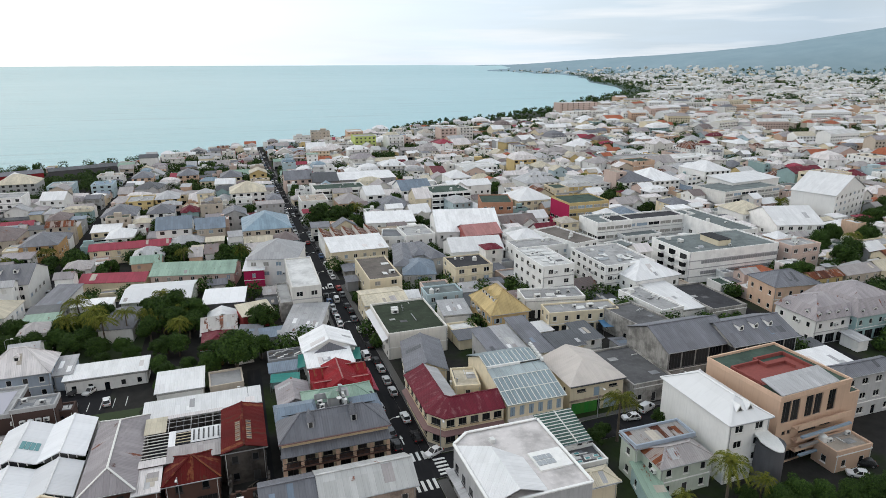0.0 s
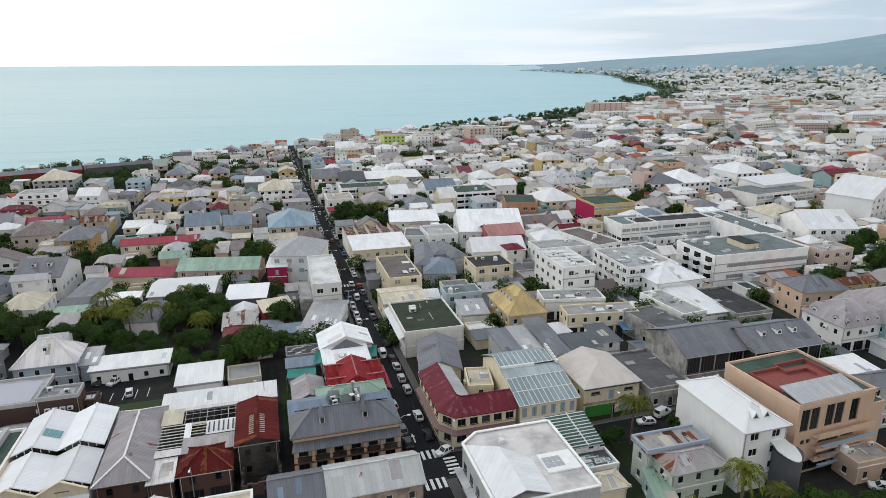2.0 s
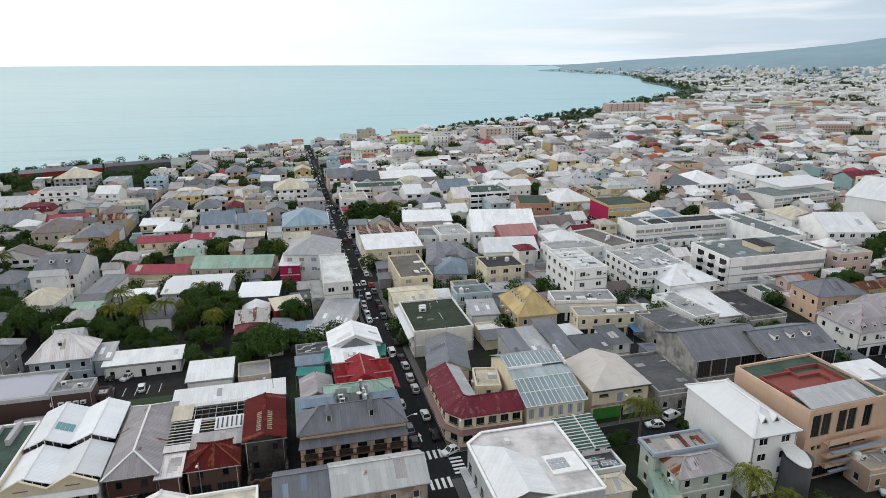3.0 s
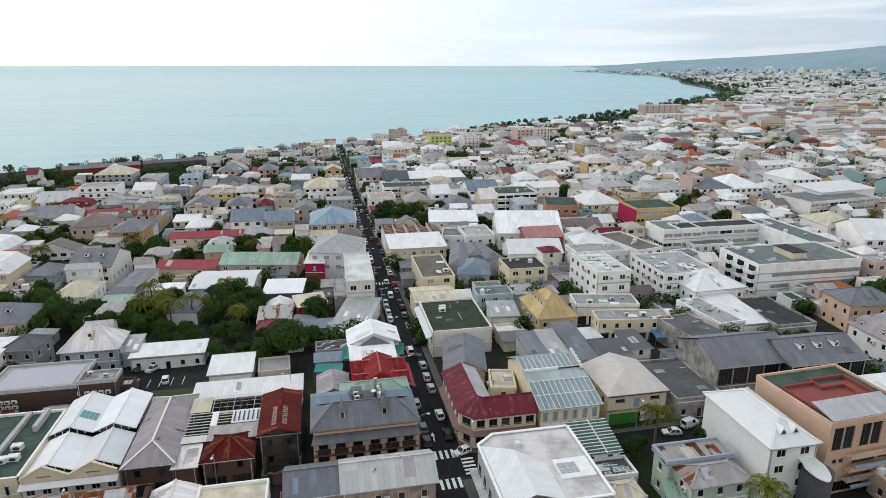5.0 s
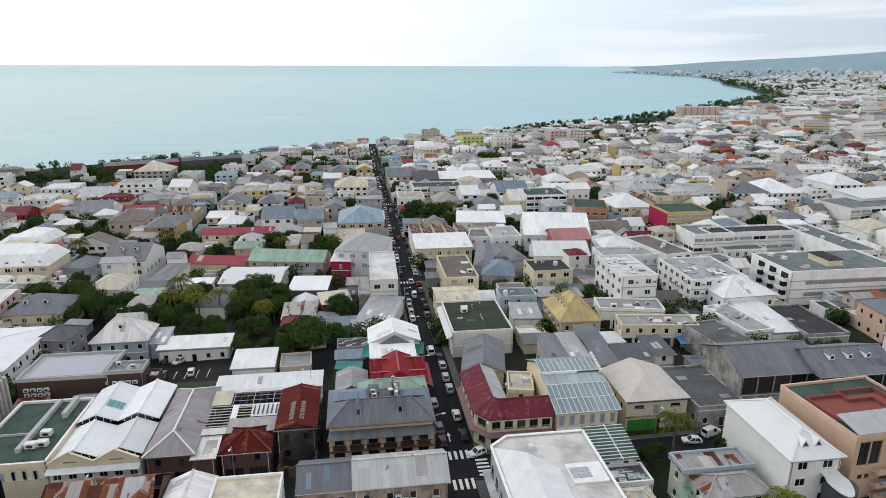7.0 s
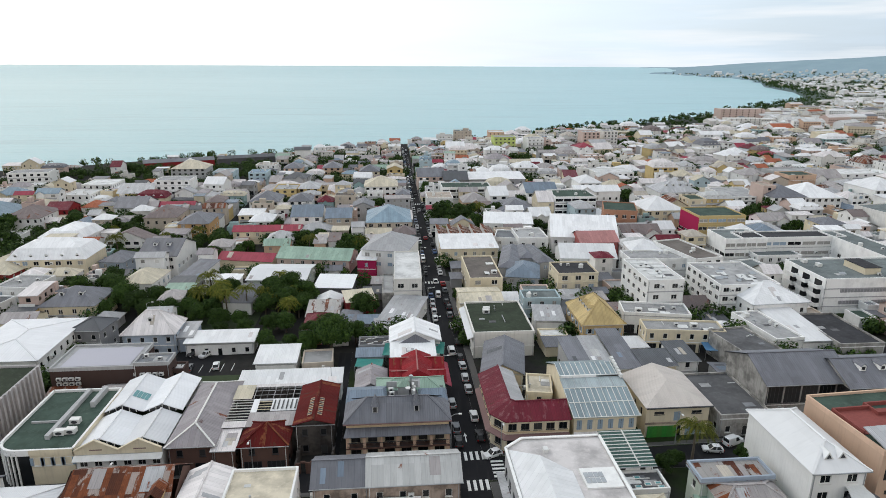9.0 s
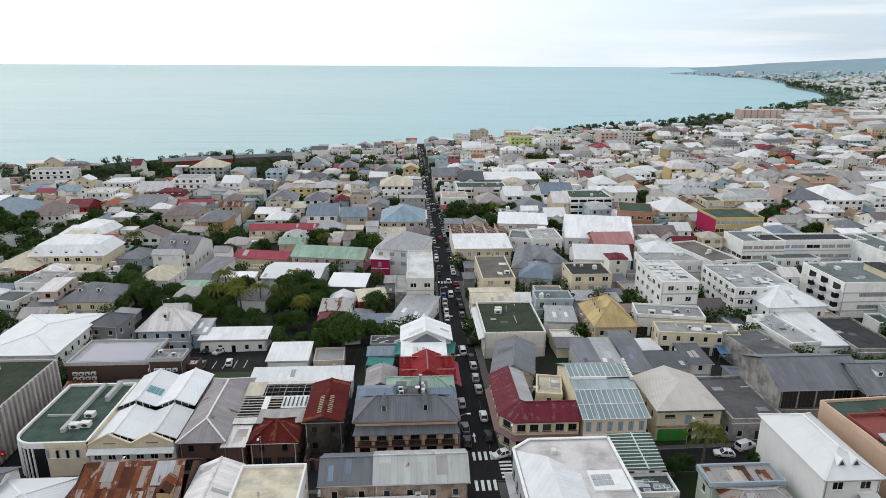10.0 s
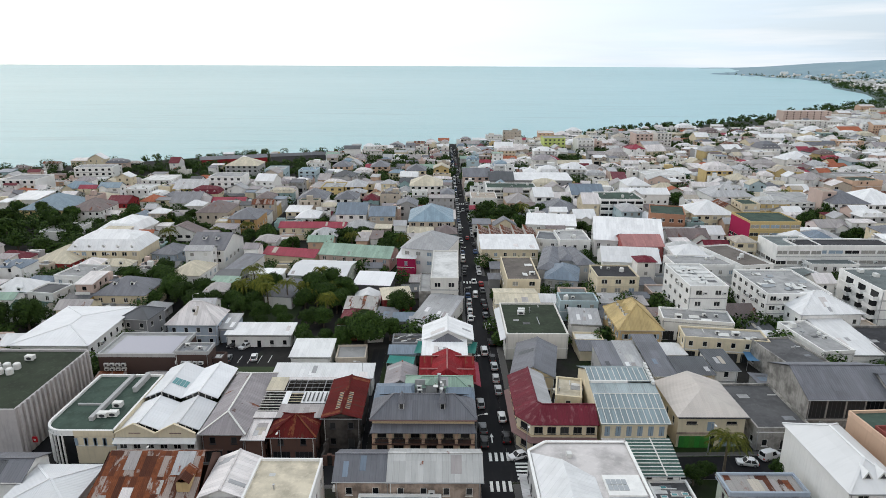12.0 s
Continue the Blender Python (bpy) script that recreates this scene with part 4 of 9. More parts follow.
    for what in (gear if gear is not None else (["ac", "ac", "tank"] if flatk and rng.random() < 0.6 and w > 8 else [])):
        gx, gy = rng.uniform(-0.38, 0.38) * w, rng.uniform(-0.36, 0.36) * d
        if flatk:
            part(GEAR_NAMES[what], GEAR[what], root, at=pose(gx, gy, h - 0.1, 0, 0, rng.choice((0, 0, 90, 12))))
    if not distant and storeys:
        small_parts(root, s, w, d, h, kind, rc, wc, storeys, pitch, rng, near, units)
    if vents:
        for e in (-1, 1):
            v = Shape()
            cx, cy = e * w * 0.13, -d / 2 + 1.4
            zz = h + (cy + d / 2 + 0.45) * (pitch or 0.5)
            v.face([(cx - 0.8, cy, zz + 0.1), (cx + 0.8, cy, zz + 0.1), (cx, cy + 0.1, zz + 1.3)], M_FRAME)
            v.face([(cx - 0.45, cy - 0.03, zz + 0.22), (cx + 0.45, cy - 0.03, zz + 0.22), (cx, cy + 0.05, zz + 0.95)], M_DARK)
            for g in (-1, 1):
                v.face([(cx + g * 0.8, cy, zz + 0.1), (cx, cy + 0.1, zz + 1.3), (cx, cy + 2.4, zz + 1.3)], ROOF["smooth"])
            part("triangular_vent", v, root)
    root.matrix_basis = pose(x, y, z, 0, 0, rot)
    ca, sa = abs(math.cos(radians(rot))), abs(math.sin(radians(rot)))
    PLOTS.append((x, y, w * ca + d * sa, d * ca + w * sa))
    return root


def mansion():
    """Large old house on the corner: arcade, gallery, attic band, hipped grey roof with two dormers and a roof terrace."""
    root = tagged(new("mansion"), "old two-storey corner mansion with gallery and grey hipped roof", "building")
    x0, x1, y0, y1 = -9.5, 9.5, -7.0, 7.0
    cream, brown = WALL["cream"], WALL["brown"]
    s = Shape()
    n = 6
    holes = []
    for f, (b, t, hw) in enumerate(((0.1, 2.1, 0.95), (2.75, 4.5, 0.85))):
        for k in range(n):
            c = 19.0 * (k + 0.5) / n
            holes.append((c - hw, c + hw, b, t))
    facade(s, cream, (x0, y0 + 1.4, 0), (1, 0, 0), 19.0, -0.5, 6.4, holes, 0.25)
    side = [(2 + 3.6 * k, 3.2 + 3.6 * k, b, t) for k in range(3) for b, t in ((0.3, 2.1), (2.9, 4.5))]
    facade(s, WALL["lgrey"], (x1, y0 + 1.4, 0), (0, 1, 0), 12.6, -0.5, 6.4, side)
    facade(s, WALL["lgrey"], (x1, y1, 0), (-1, 0, 0), 19.0, -0.5, 6.4, [])
    facade(s, WALL["lgrey"], (x0, y1, 0), (0, -1, 0), 12.6, -0.5, 6.4, side)
    part("outer_wall", s, root)
    for a, b, c, e in holes:
        f, g = window_mesh(b - a, e - c, "dark")
        w = part("window", f, root, at=pose(x0 + (a + b) / 2, y0 + 1.4, c))
        part("pane", g, w)
    for o, turn, sgn in (((x1, y0 + 1.4), 90, 1), ((x0, y1), 270, -1)):
        for a, b, c, e in side:
            f, g = window_mesh(b - a, e - c, "plain")
            w = part("window", f, root, at=pose(o[0], o[1] + sgn * (a + b) / 2, c, 0, 0, turn))
            part("pane", g, w)
    g = Shape()
    g.box(x0 - 0.2, x1 + 0.2, y0 - 0.2, y0 + 1.397, 2.3, 2.5, brown)
    part("gallery_floor", g, root)
    for k in range(n + 1):
        c = Shape()
        px = x0 + 0.15 + (x1 - x0 - 0.3) * k / n
        c.box(px - 0.3, px + 0.3, y0, y0 + 0.4, 2.5, 4.7, WALL["peach"])
        c.box(px - 0.38, px + 0.38, y0 - 0.06, y0 + 0.46, 4.45, 4.7, WALL["peach"])
        c.box(px - 0.35, px + 0.35, y0 - 0.05, y0 + 0.45, -0.4, 2.3, WALL["peach"])
        part("column", c, root)
    r = Shape()
    r.bar((x0, y0 + 0.02, 3.35), (x1, y0 + 0.02, 3.35), 0.09, 0.09, M_DARK)
    r.bar((x0, y0 + 0.02, 2.65), (x1, y0 + 0.02, 2.65), 0.07, 0.07, M_DARK)
    for k in range(96):
        px = x0 + 0.1 + 0.2 * k
        r.box(px - 0.02, px + 0.02, y0, y0 + 0.04, 2.66, 3.33, M_DARK)
    part("railing", r, root, "dark iron gallery railing")
    e = Shape()
    for a, b in (((x0 - 0.5, y0 - 0.5), (x1 + 0.5, y0 - 0.5)),):
        e.slope([(*a, 4.65), (*b, 4.65), (x1 + 0.1, y0 + 1.39, 5.35), (x0 - 0.1, y0 + 1.39, 5.35)], ROOF["grey"], 0.1)
    part("gallery_roof", e, root)
    b = Shape()
    b.box(x0 - 0.12, x1 + 0.12, y0 + 1.2, y0 + 1.39, 5.5, 5.85, M_TRIM_CREAM)
    b.box(x0 - 0.12, x1 + 0.12, y0 + 1.2, y0 + 1.39, 6.25, 6.42, M_TRIM_CREAM)
    for k in range(26):
        px = x0 + 0.35 + k * 0.73
        b.box(px - 0.1, px + 0.1, y0 + 1.24, y0 + 1.385, 5.85, 6.25, M_FRAME)
    part("attic_band", b, root, "cream attic band with a row of small vents")
    roof = Shape()
    m = ROOF["grey"]
    X, Y0, h, k = 10.1, y0 + 0.6, 6.45, 4.3
    top, yr, yb, zb = h + 2.5, y0 + 4.9, y0 + 8.4, h + 0.75
    roof.slope([(-X, Y0, h), (X, Y0, h), (X - k, yr, top), (-X + k, yr, top)], m)
    roof.slope([(X, Y0, h), (X, yb, h), (X - k, yb - 1.6, top - 0.7), (X - k, yr, top)], m)
    roof.slope([(-X, yb, h), (-X, Y0, h), (-X + k, yr, top), (-X + k, yb - 1.6, top - 0.7)], m)
    roof.slope([(X - 1.2, yb, zb), (-X + 1.2, yb, zb), (-X + k, yr, top), (X - k, yr, top)], m)
    part("roof", roof, root)
    for a, c in (((-X, Y0, h), (-X + k, yr, top)), ((X, Y0, h), (X - k, yr, top)), ((-X + k, yr, top), (X - k, yr, top))):
        cap = Shape()
        cap.bar(Vector(a) + Vector((0, 0, 0.05)), Vector(c) + Vector((0, 0, 0.05)), 0.25, 0.12, m)
        part("ridge_cap", cap, root)
    gut = Shape()
    gut.box(-X, X, Y0 - 0.16, Y0 - 0.01, h - 0.2, h - 0.05, M_TRIM_RED)
    part("gutter", gut, root, "faded red gutter board")
    # two low wings behind the front range, with a sunken service terrace between them
    for wx0, wx1, wy1, ridge in ((-X, -2.1, 7.3, 7.35), (4.3, X, 5.6, 7.6)):
        wing = Shape()
        ym = (yb + wy1) / 2
        wing.slope([(wx0, yb - 0.6, h + 0.1), (wx1, yb - 0.6, h + 0.1), (wx1 - 0.8, ym, ridge), (wx0 + 0.8, ym, ridge)], ROOF["bluegrey"])
        wing.slope([(wx1, wy1, h + 0.1), (wx0, wy1, h + 0.1), (wx0 + 0.8, ym, ridge), (wx1 - 0.8, ym, ridge)], ROOF["bluegrey"])
        wing.slope([(wx1, yb - 0.6, h + 0.1), (wx1, wy1, h + 0.1), (wx1 - 0.8, ym, ridge)], ROOF["bluegrey"])
        wing.slope([(wx0, wy1, h + 0.1), (wx0, yb - 0.6, h + 0.1), (wx0 + 0.8, ym, ridge)], ROOF["bluegrey"])
        part("wing_roof", wing, root, "blue-grey sheet roof of a rear wing")
    deck = Shape()
    deck.box(-2.0, 4.2, yb, 6.9, h - 0.6, h - 0.35, DECK["dgrey"])
    part("terrace", deck, root)
    wall2 = Shape()
    wall2.box(-2.1, 4.3, 6.9, 7.1, h - 0.6, h + 1.0, WALL["lgrey"])
    part("terrace_wall", wall2, root)
    hut = Shape()
    hut.box(0.2, 2.4, 4.2, 6.2, h - 0.35, h + 1.3, WALL["lgrey"], "tu")
    hut.slope([(0.0, 4.0, h + 1.25), (2.6, 4.0, h + 1.25), (1.3, 5.2, h + 2.0)], ROOF["mint"], 0.06)
    hut.slope([(2.6, 4.0, h + 1.25), (2.6, 6.4, h + 1.25), (1.3, 5.2, h + 2.0)], ROOF["mint"], 0.06)
    hut.slope([(2.6, 6.4, h + 1.25), (0.0, 6.4, h + 1.25), (1.3, 5.2, h + 2.0)], ROOF["mint"], 0.06)
    hut.slope([(0.0, 6.4, h + 1.25), (0.0, 4.0, h + 1.25), (1.3, 5.2, h + 2.0)], ROOF["mint"], 0.06)
    part("stair_hut", hut, root, "small hut with a pale green roof")
    for px in (-4.2, 3.6):
        d = Shape()
        d.box(-0.5, 0.5, 0, 1.8, -0.5, 1.15, WALL["lgrey"], "tu")
        d.slope([(-0.7, -0.15, 1.1), (0.7, -0.15, 1.1), (0, 0.9, 2.3)], m, 0.05)
        d.slope([(0.7, -0.15, 1.1), (0.7, 2.3, 1.1), (0, 2.3, 2.3), (0, 0.9, 2.3)], m, 0.05)
        d.slope([(-0.7, 2.3, 1.1), (-0.7, -0.15, 1.1), (0, 0.9, 2.3), (0, 2.3, 2.3)], m, 0.05)
        d.box(-0.32, 0.32, -0.04, 0.05, 0.1, 0.95, M_GLASS)
        part("dormer", d, root, at=pose(px, y0 + 2.3, 7.4))
    for px, py, pz in ((3.2, 2.2, 0), (3.4, 3.4, 0), (3.2, 4.8, 0), (3.6, 6.0, 0), (-1.2, 2.4, 0), (-1.0, 4.0, 0), (-1.2, 5.6, 0), (3.3, 5.4, 0.8), (3.4, 2.8, 0.8)):
        part("air_conditioner", GEAR["ac"], root, at=pose(px, py, h - 0.34 + pz, 0, 0, 90 * (px > 2)))
    duct = Shape()
    duct.tube([((2.9, 6.2, h - 0.3), 0.3), ((2.9, 6.2, h + 2.2), 0.3), ((2.9, 6.0, h + 2.5), 0.42)], M_STEEL, 10)
    part("vent_stack", duct, root, "grey metal vent stack")
    dish = Shape()
    dish.tube([((0, 0, 0), 0.05), ((0, 0, 1.6), 0.05)], M_STEEL, 6)
    dish.tube([((0, -0.1, 1.6), 0.1), ((0, -0.2, 1.75), 0.4), ((0, -0.25, 1.95), 0.55)], M_UNIT, 12)
    part("satellite_dish", dish, root, at=pose(2.2, 3.2, h - 0.35))
    root.matrix_basis = pose(-13.4, -6.6, -1.45)
    root.scale = (1, 1, 1.2)
    return root


def corner_shop():
    """Cream two-storey building that turns the corner, with a dark red roof and a canopy over the pavement."""
    root = tagged(new("corner_shop"), "cream two-storey corner shop with dark red metal roof and canopy", "building")
    cream, red = WALL["cream"], ROOF["redroof"]
    plan = [(4.6, 5.0), (4.6, -10.4), (7.0, -13.4), (19.2, -13.4), (19.2, -7.2), (11.4, -7.2), (11.4, 5.0)]
    s = Shape()
    for i, (a, b) in enumerate(zip(plan, plan[1:] + plan[:1])):
        a, b = Vector((*a, 0)), Vector((*b, 0))
        L = (b - a).length
        u = (b - a) / L
        holes = []
        if i in (0, 2):
            n = 5
            for k in range(n):
                c = L * (k + 0.5) / n
                holes += [(c - 0.8, c + 0.8, 3.7, 5.1), (c - 0.95, c + 0.95, 0.2, 2.2)]
        elif i == 1:
            holes = [(L / 2 - 1.1, L / 2 + 1.1, 3.7, 5.1), (L / 2 - 0.8, L / 2 + 0.8, 0.1, 2.2)]
        facade(s, cream, a, u, L, -1.8, 5.95, holes, 0.3)
        for q in holes:
            f, g = window_mesh(q[1] - q[0], q[3] - q[2], "dark")
            p = a + u * (q[0] + q[1]) / 2
            w = part("window", f, root, at=pose(p.x, p.y, q[2], 0, 0, math.degrees(math.atan2(u.y, u.x))))
            part("pane", g, w)
    part("outer_wall", s, root)
    t = Shape()
    for i in (0, 1, 2):
        a, b = Vector((*plan[i], 0)), Vector((*plan[i + 1], 0))
        nrm = Vector((b.y - a.y, a.x - b.x, 0)).normalized()
        for z0, z1, dd in ((3.2, 3.42, 0.09), (5.62, 5.85, 0.14)):
            t.face([a + nrm * dd + Vector((0, 0, z0)), b + nrm * dd + Vector((0, 0, z0)), b + nrm * dd + Vector((0, 0, z1)), a + nrm * dd + Vector((0, 0, z1))], M_TRIM_CREAM)
            t.face([a + nrm * dd + Vector((0, 0, z1)), b + nrm * dd + Vector((0, 0, z1)), b + Vector((0, 0, z1)), a + Vector((0, 0, z1))], M_TRIM_CREAM)
    part("trim", t, root)
    c = Shape()
    out = [(3.5, 5.0), (3.5, -10.8), (6.55, -14.6), (19.2, -14.6)]
    for i in range(3):
        c.slope([(*out[i], 2.45), (*out[i + 1], 2.45), (*plan[i + 1], 2.9), (*plan[i], 2.9)], M_TRIM_RED, 0.12)
    part("canopy", c, root, "weathered brick-red canopy over the pavement")
    r = Shape()
    eave = [(4.1, 5.4), (4.1, -10.7), (6.8, -14.0), (19.4, -14.0)]
    ridge = [(8.4, 5.4), (8.4, -9.0), (9.3, -9.9), (19.4, -9.9)]
    back = [(11.8, 5.4), (11.8, -6.8), (11.8, -6.8), (19.4, -6.8)]
    for i in range(3):
        r.slope([(*eave[i], 5.9), (*eave[i + 1], 5.9), (*ridge[i + 1], 7.9), (*ridge[i], 7.9)], red)
        r.slope([(*back[i + 1], 6.2), (*back[i], 6.2), (*ridge[i], 7.9), (*ridge[i + 1], 7.9)] if i != 1 else [(*back[1], 6.2), (*ridge[1], 7.9), (*ridge[2], 7.9)][::-1], ROOF["lgrey"])
        r.bar((*ridge[i], 7.95), (*ridge[i + 1], 7.95), 0.3, 0.1, red)
    part("roof", r, root, "faded dark red sheet roof, grey on its yard side")
    return root


def red_market():
    """Market hall under a crumpled red roof of two cross ridges and a long one, with a rose canopy to the street."""
    root = tagged(new("market_hall"), "market hall with crumpled patched red sheet roof", "building")
    x0, x1, y0, y1, e = -14.6, -3.0, 5.2, 16.2, 4.7
    s = Shape()
    for o, u, w, hs in (((x0, y0, 0), (1, 0, 0), x1 - x0, []), ((x1, y0, 0), (0, 1, 0), y1 - y0, [(1.2 + 3.4 * k, 3.2 + 3.4 * k, -1.0, 1.6) for k in range(3)] + [(1.5 + 3.4 * k, 2.7 + 3.4 * k, 2.4, 3.8) for k in range(3)]),
                        ((x1, y1, 0), (-1, 0, 0), x1 - x0, []), ((x0, y1, 0), (0, -1, 0), y1 - y0, [])):
        facade(s, WALL["redw"], o, u, w, -1.8, e, hs)
    part("outer_wall", s, root)
    m = ROOF["crimson"]
    rng = random.Random(8)
    xm = (x0 + x1) / 2
    for ya, yb, zr in ((y0 - 0.4, y0 + 5.2, 6.1), (y0 + 5.2, y1 + 0.3, 6.4)):
        ym = (ya + yb) / 2
        for sgn, yo in ((1, ya), (-1, yb)):
            r = Shape()
            n = 8
            xs = [x0 - 0.4 + (x1 - x0 + 0.8) * i / n for i in range(n + 1)]
            dz = [rng.uniform(-0.16, 0.16) for _ in xs]
            for i in range(n):
                lo = e if yo in (y0 - 0.4, y1 + 0.3) else e + 0.45
                q = [(xs[i], yo, lo + dz[i] * 0.6), (xs[i + 1], yo, lo + dz[i + 1] * 0.6), (xs[i + 1], ym, zr + dz[i + 1]), (xs[i], ym, zr + dz[i])]
                r.slope(q if sgn > 0 else [q[1], q[0], q[3], q[2]], m, 0.08)
            part("roof", r, root)
    for sg in (-1, 1):
        r = Shape()
        q = [(xm + sg * 3.4, y0 - 0.2, 5.6), (xm + sg * 3.4, y1 - 0.6, 5.9), (xm, y1 - 0.6, 7.4), (xm, y0 + 0.8, 7.1)]
        r.slope(q if sg > 0 else [q[1], q[0], q[3], q[2]], m, 0.08)
        part("roof", r, root)
    front = Shape()
    front.slope([(xm - 3.4, y0 - 0.2, 5.6), (xm + 3.4, y0 - 0.2, 5.6), (xm, y0 + 0.8, 7.1)], m, 0.08)
    part("roof", front, root)
    for a, b in (((xm, y0 + 0.8, 7.15), (xm, y1 - 0.6, 7.45)), ((x0, y0 + 2.4, 6.15), (xm - 1.8, y0 + 2.4, 6.2)), ((xm + 1.8, y0 + 2.4, 6.2), (x1, y0 + 2.4, 6.15)), ((x0, y0 + 8.2, 6.45), (xm - 1.4, y0 + 8.2, 6.5)), ((xm + 1.4, y0 + 8.2, 6.5), (x1, y0 + 8.2, 6.45))):
        c = Shape()
        c.bar(a, b, 0.28, 0.1, ROOF["pink"])
        part("ridge_cap", c, root, "worn pinkish ridge sheet")
    c = Shape()
    c.slope([(x1 + 1.5, y0 - 0.6, 3.6), (x1 + 1.5, y1 - 0.5, 3.6), (x1 + 0.02, y1 - 0.5, 4.35), (x1 + 0.02, y0 - 0.6, 4.35)], ROOF["rose"], 0.1)
    part("canopy", c, root, "rose red sheet canopy over the pavement")
    PLOTS.append((xm, (y0 + y1) / 2, x1 - x0 + 2, y1 - y0 + 1))
    return root


def seam_hall():
    """Two-storey cream shop house under a broken-pitched pale blue roof with white standing seams."""
    root = tagged(new("shop_house"), "cream two-storey shop house with pale blue seamed broken roof", "building")
    x0, x1, y0, y1, e = 20.0, 32.2, -13.7, 8.0, 6.3
    s = Shape()
    n = 6
    gap = (x1 - x0) / n
    ups = [(gap * (k + 0.5) - 0.5, gap * (k + 0.5) + 0.5, 3.5, 5.5) for k in range(n)]
    shops = [(gap * 2 * k + 0.3, gap * 2 * k + 2 * gap - 0.3, 0.2, 2.5) for k in range(3)]
    facade(s, WALL["cream"], (x0, y0, 0), (1, 0, 0), x1 - x0, -1.8, e, ups + shops)
    facade(s, WALL["cream"], (x1, y0, 0), (0, 1, 0), y1 - y0, -1.8, e, [])
    facade(s, WALL["cream"], (x1, y1, 0), (-1, 0, 0), x1 - x0, -1.8, e, [])
    facade(s, WALL["cream"], (x0, y1, 0), (0, -1, 0), y1 - y0, -1.8, e, [])
    prof = [(y0 - 0.6, e + 0.05), (-6.8, 8.4), (-3.6, 9.1), (0.9, 9.95), (y1 + 0.4, e + 0.4)]
    for xe, rev in ((x0, 1), (x1, 0)):
        g = [(xe, y0, e)] + [(xe, max(y, y0), z - 0.15) for y, z in prof[1:4]] + [(xe, y1, e)]
        s.face(g[::-1] if rev else g, WALL["cream"])
    part("outer_wall", s, root)
    for a, b, c, d in ups:
        w = Shape()
        w.box(-0.48, 0.48, -0.05, 0.06, 0, d - c, M_SHUTTER)
        w.box(-0.03, 0.03, -0.07, -0.055, 0.05, d - c - 0.05, M_DARK)
        part("shutter", w, root, "closed blue-grey shutter", pose(x0 + (a + b) / 2, y0, c))
    for a, b, c, d in shops:
        f, g = window_mesh(b - a, d - c, "dark")
        w = part("window", f, root, at=pose(x0 + (a + b) / 2, y0, c))
        part("pane", g, w)
    bay = ROOF["seam"]
    for i, ((ya, za), (yb, zb)) in enumerate(zip(prof, prof[1:])):
        r = Shape()
        up = 0.35 if i == 2 else 0.0
        q = [(x0 - 0.4, ya, za + up), (x1 + 0.4, ya, za + up), (x1 + 0.4, yb, zb + up * 0.4), (x0 - 0.4, yb, zb + up * 0.4)]
        r.slope(q, bay if i != 1 else ROOF["haze"])
        cover = part("roof", r, root)
        if i == 3:
            continue
        k = 12 if i != 1 else 5
        for j in range(k + 1):
            xx = x0 - 0.35 + (x1 - x0 + 0.7) * j / k
            c = Shape()
            c.bar((xx, ya, za + up + 0.06), (xx, yb, zb + up * 0.4 + 0.06), 0.12 if i != 1 else 0.07, 0.1, M_FRAME if i != 1 else M_STEEL)
            part("standing_seam", c, cover)
        for f in ((0.0, 0.5) if i == 0 else (0.0,)):
            c = Shape()
            yy, zz = ya + (yb - ya) * f, za + (zb - za) * f + up
            c.bar((x0 - 0.4, yy, zz + 0.07), (x1 + 0.4, yy, zz + 0.07), 0.14, 0.1, M_FRAME)
            part("cross_seam", c, cover)
    lip = Shape()
    lip.box(x0 - 0.2, x0 + 7.2, -3.75, -3.45, 9.1, 9.62, WALL["white"])
    part("upstand", lip, root)
    c = Shape()
    c.slope([(x0, y0 - 1.5, 2.55), (x1, y0 - 1.5, 2.55), (x1, y0 - 0.004, 2.95), (x0, y0 - 0.004, 2.95)], ROOF["pinkwhite"], 0.1)
    c.box(x0, x1, y0 - 1.56, y0 - 1.51, 2.2, 2.75, WALL["white"])
    part("canopy", c, root, "white canopy with a fascia board over the pavement")
    sign = Shape()
    sign.box(x0 + 6.6, x0 + 9.6, y0 - 1.62, y0 - 1.565, 2.25, 2.7, plain("pink_sign", (0.45, 0.06, 0.14), 0.5))
    part("sign", sign, root, "pink shop sign board")
    for k in range(6):
        part("air_conditioner", GEAR["ac"], root, at=pose(x1 - 0.2, -4.4 + k * 1.1, 9.25 + 0.2 * k, 0, 0, 90))
    PLOTS.append(((x0 + x1) / 2, (y0 + y1) / 2, x1 - x0, y1 - y0))
    return root


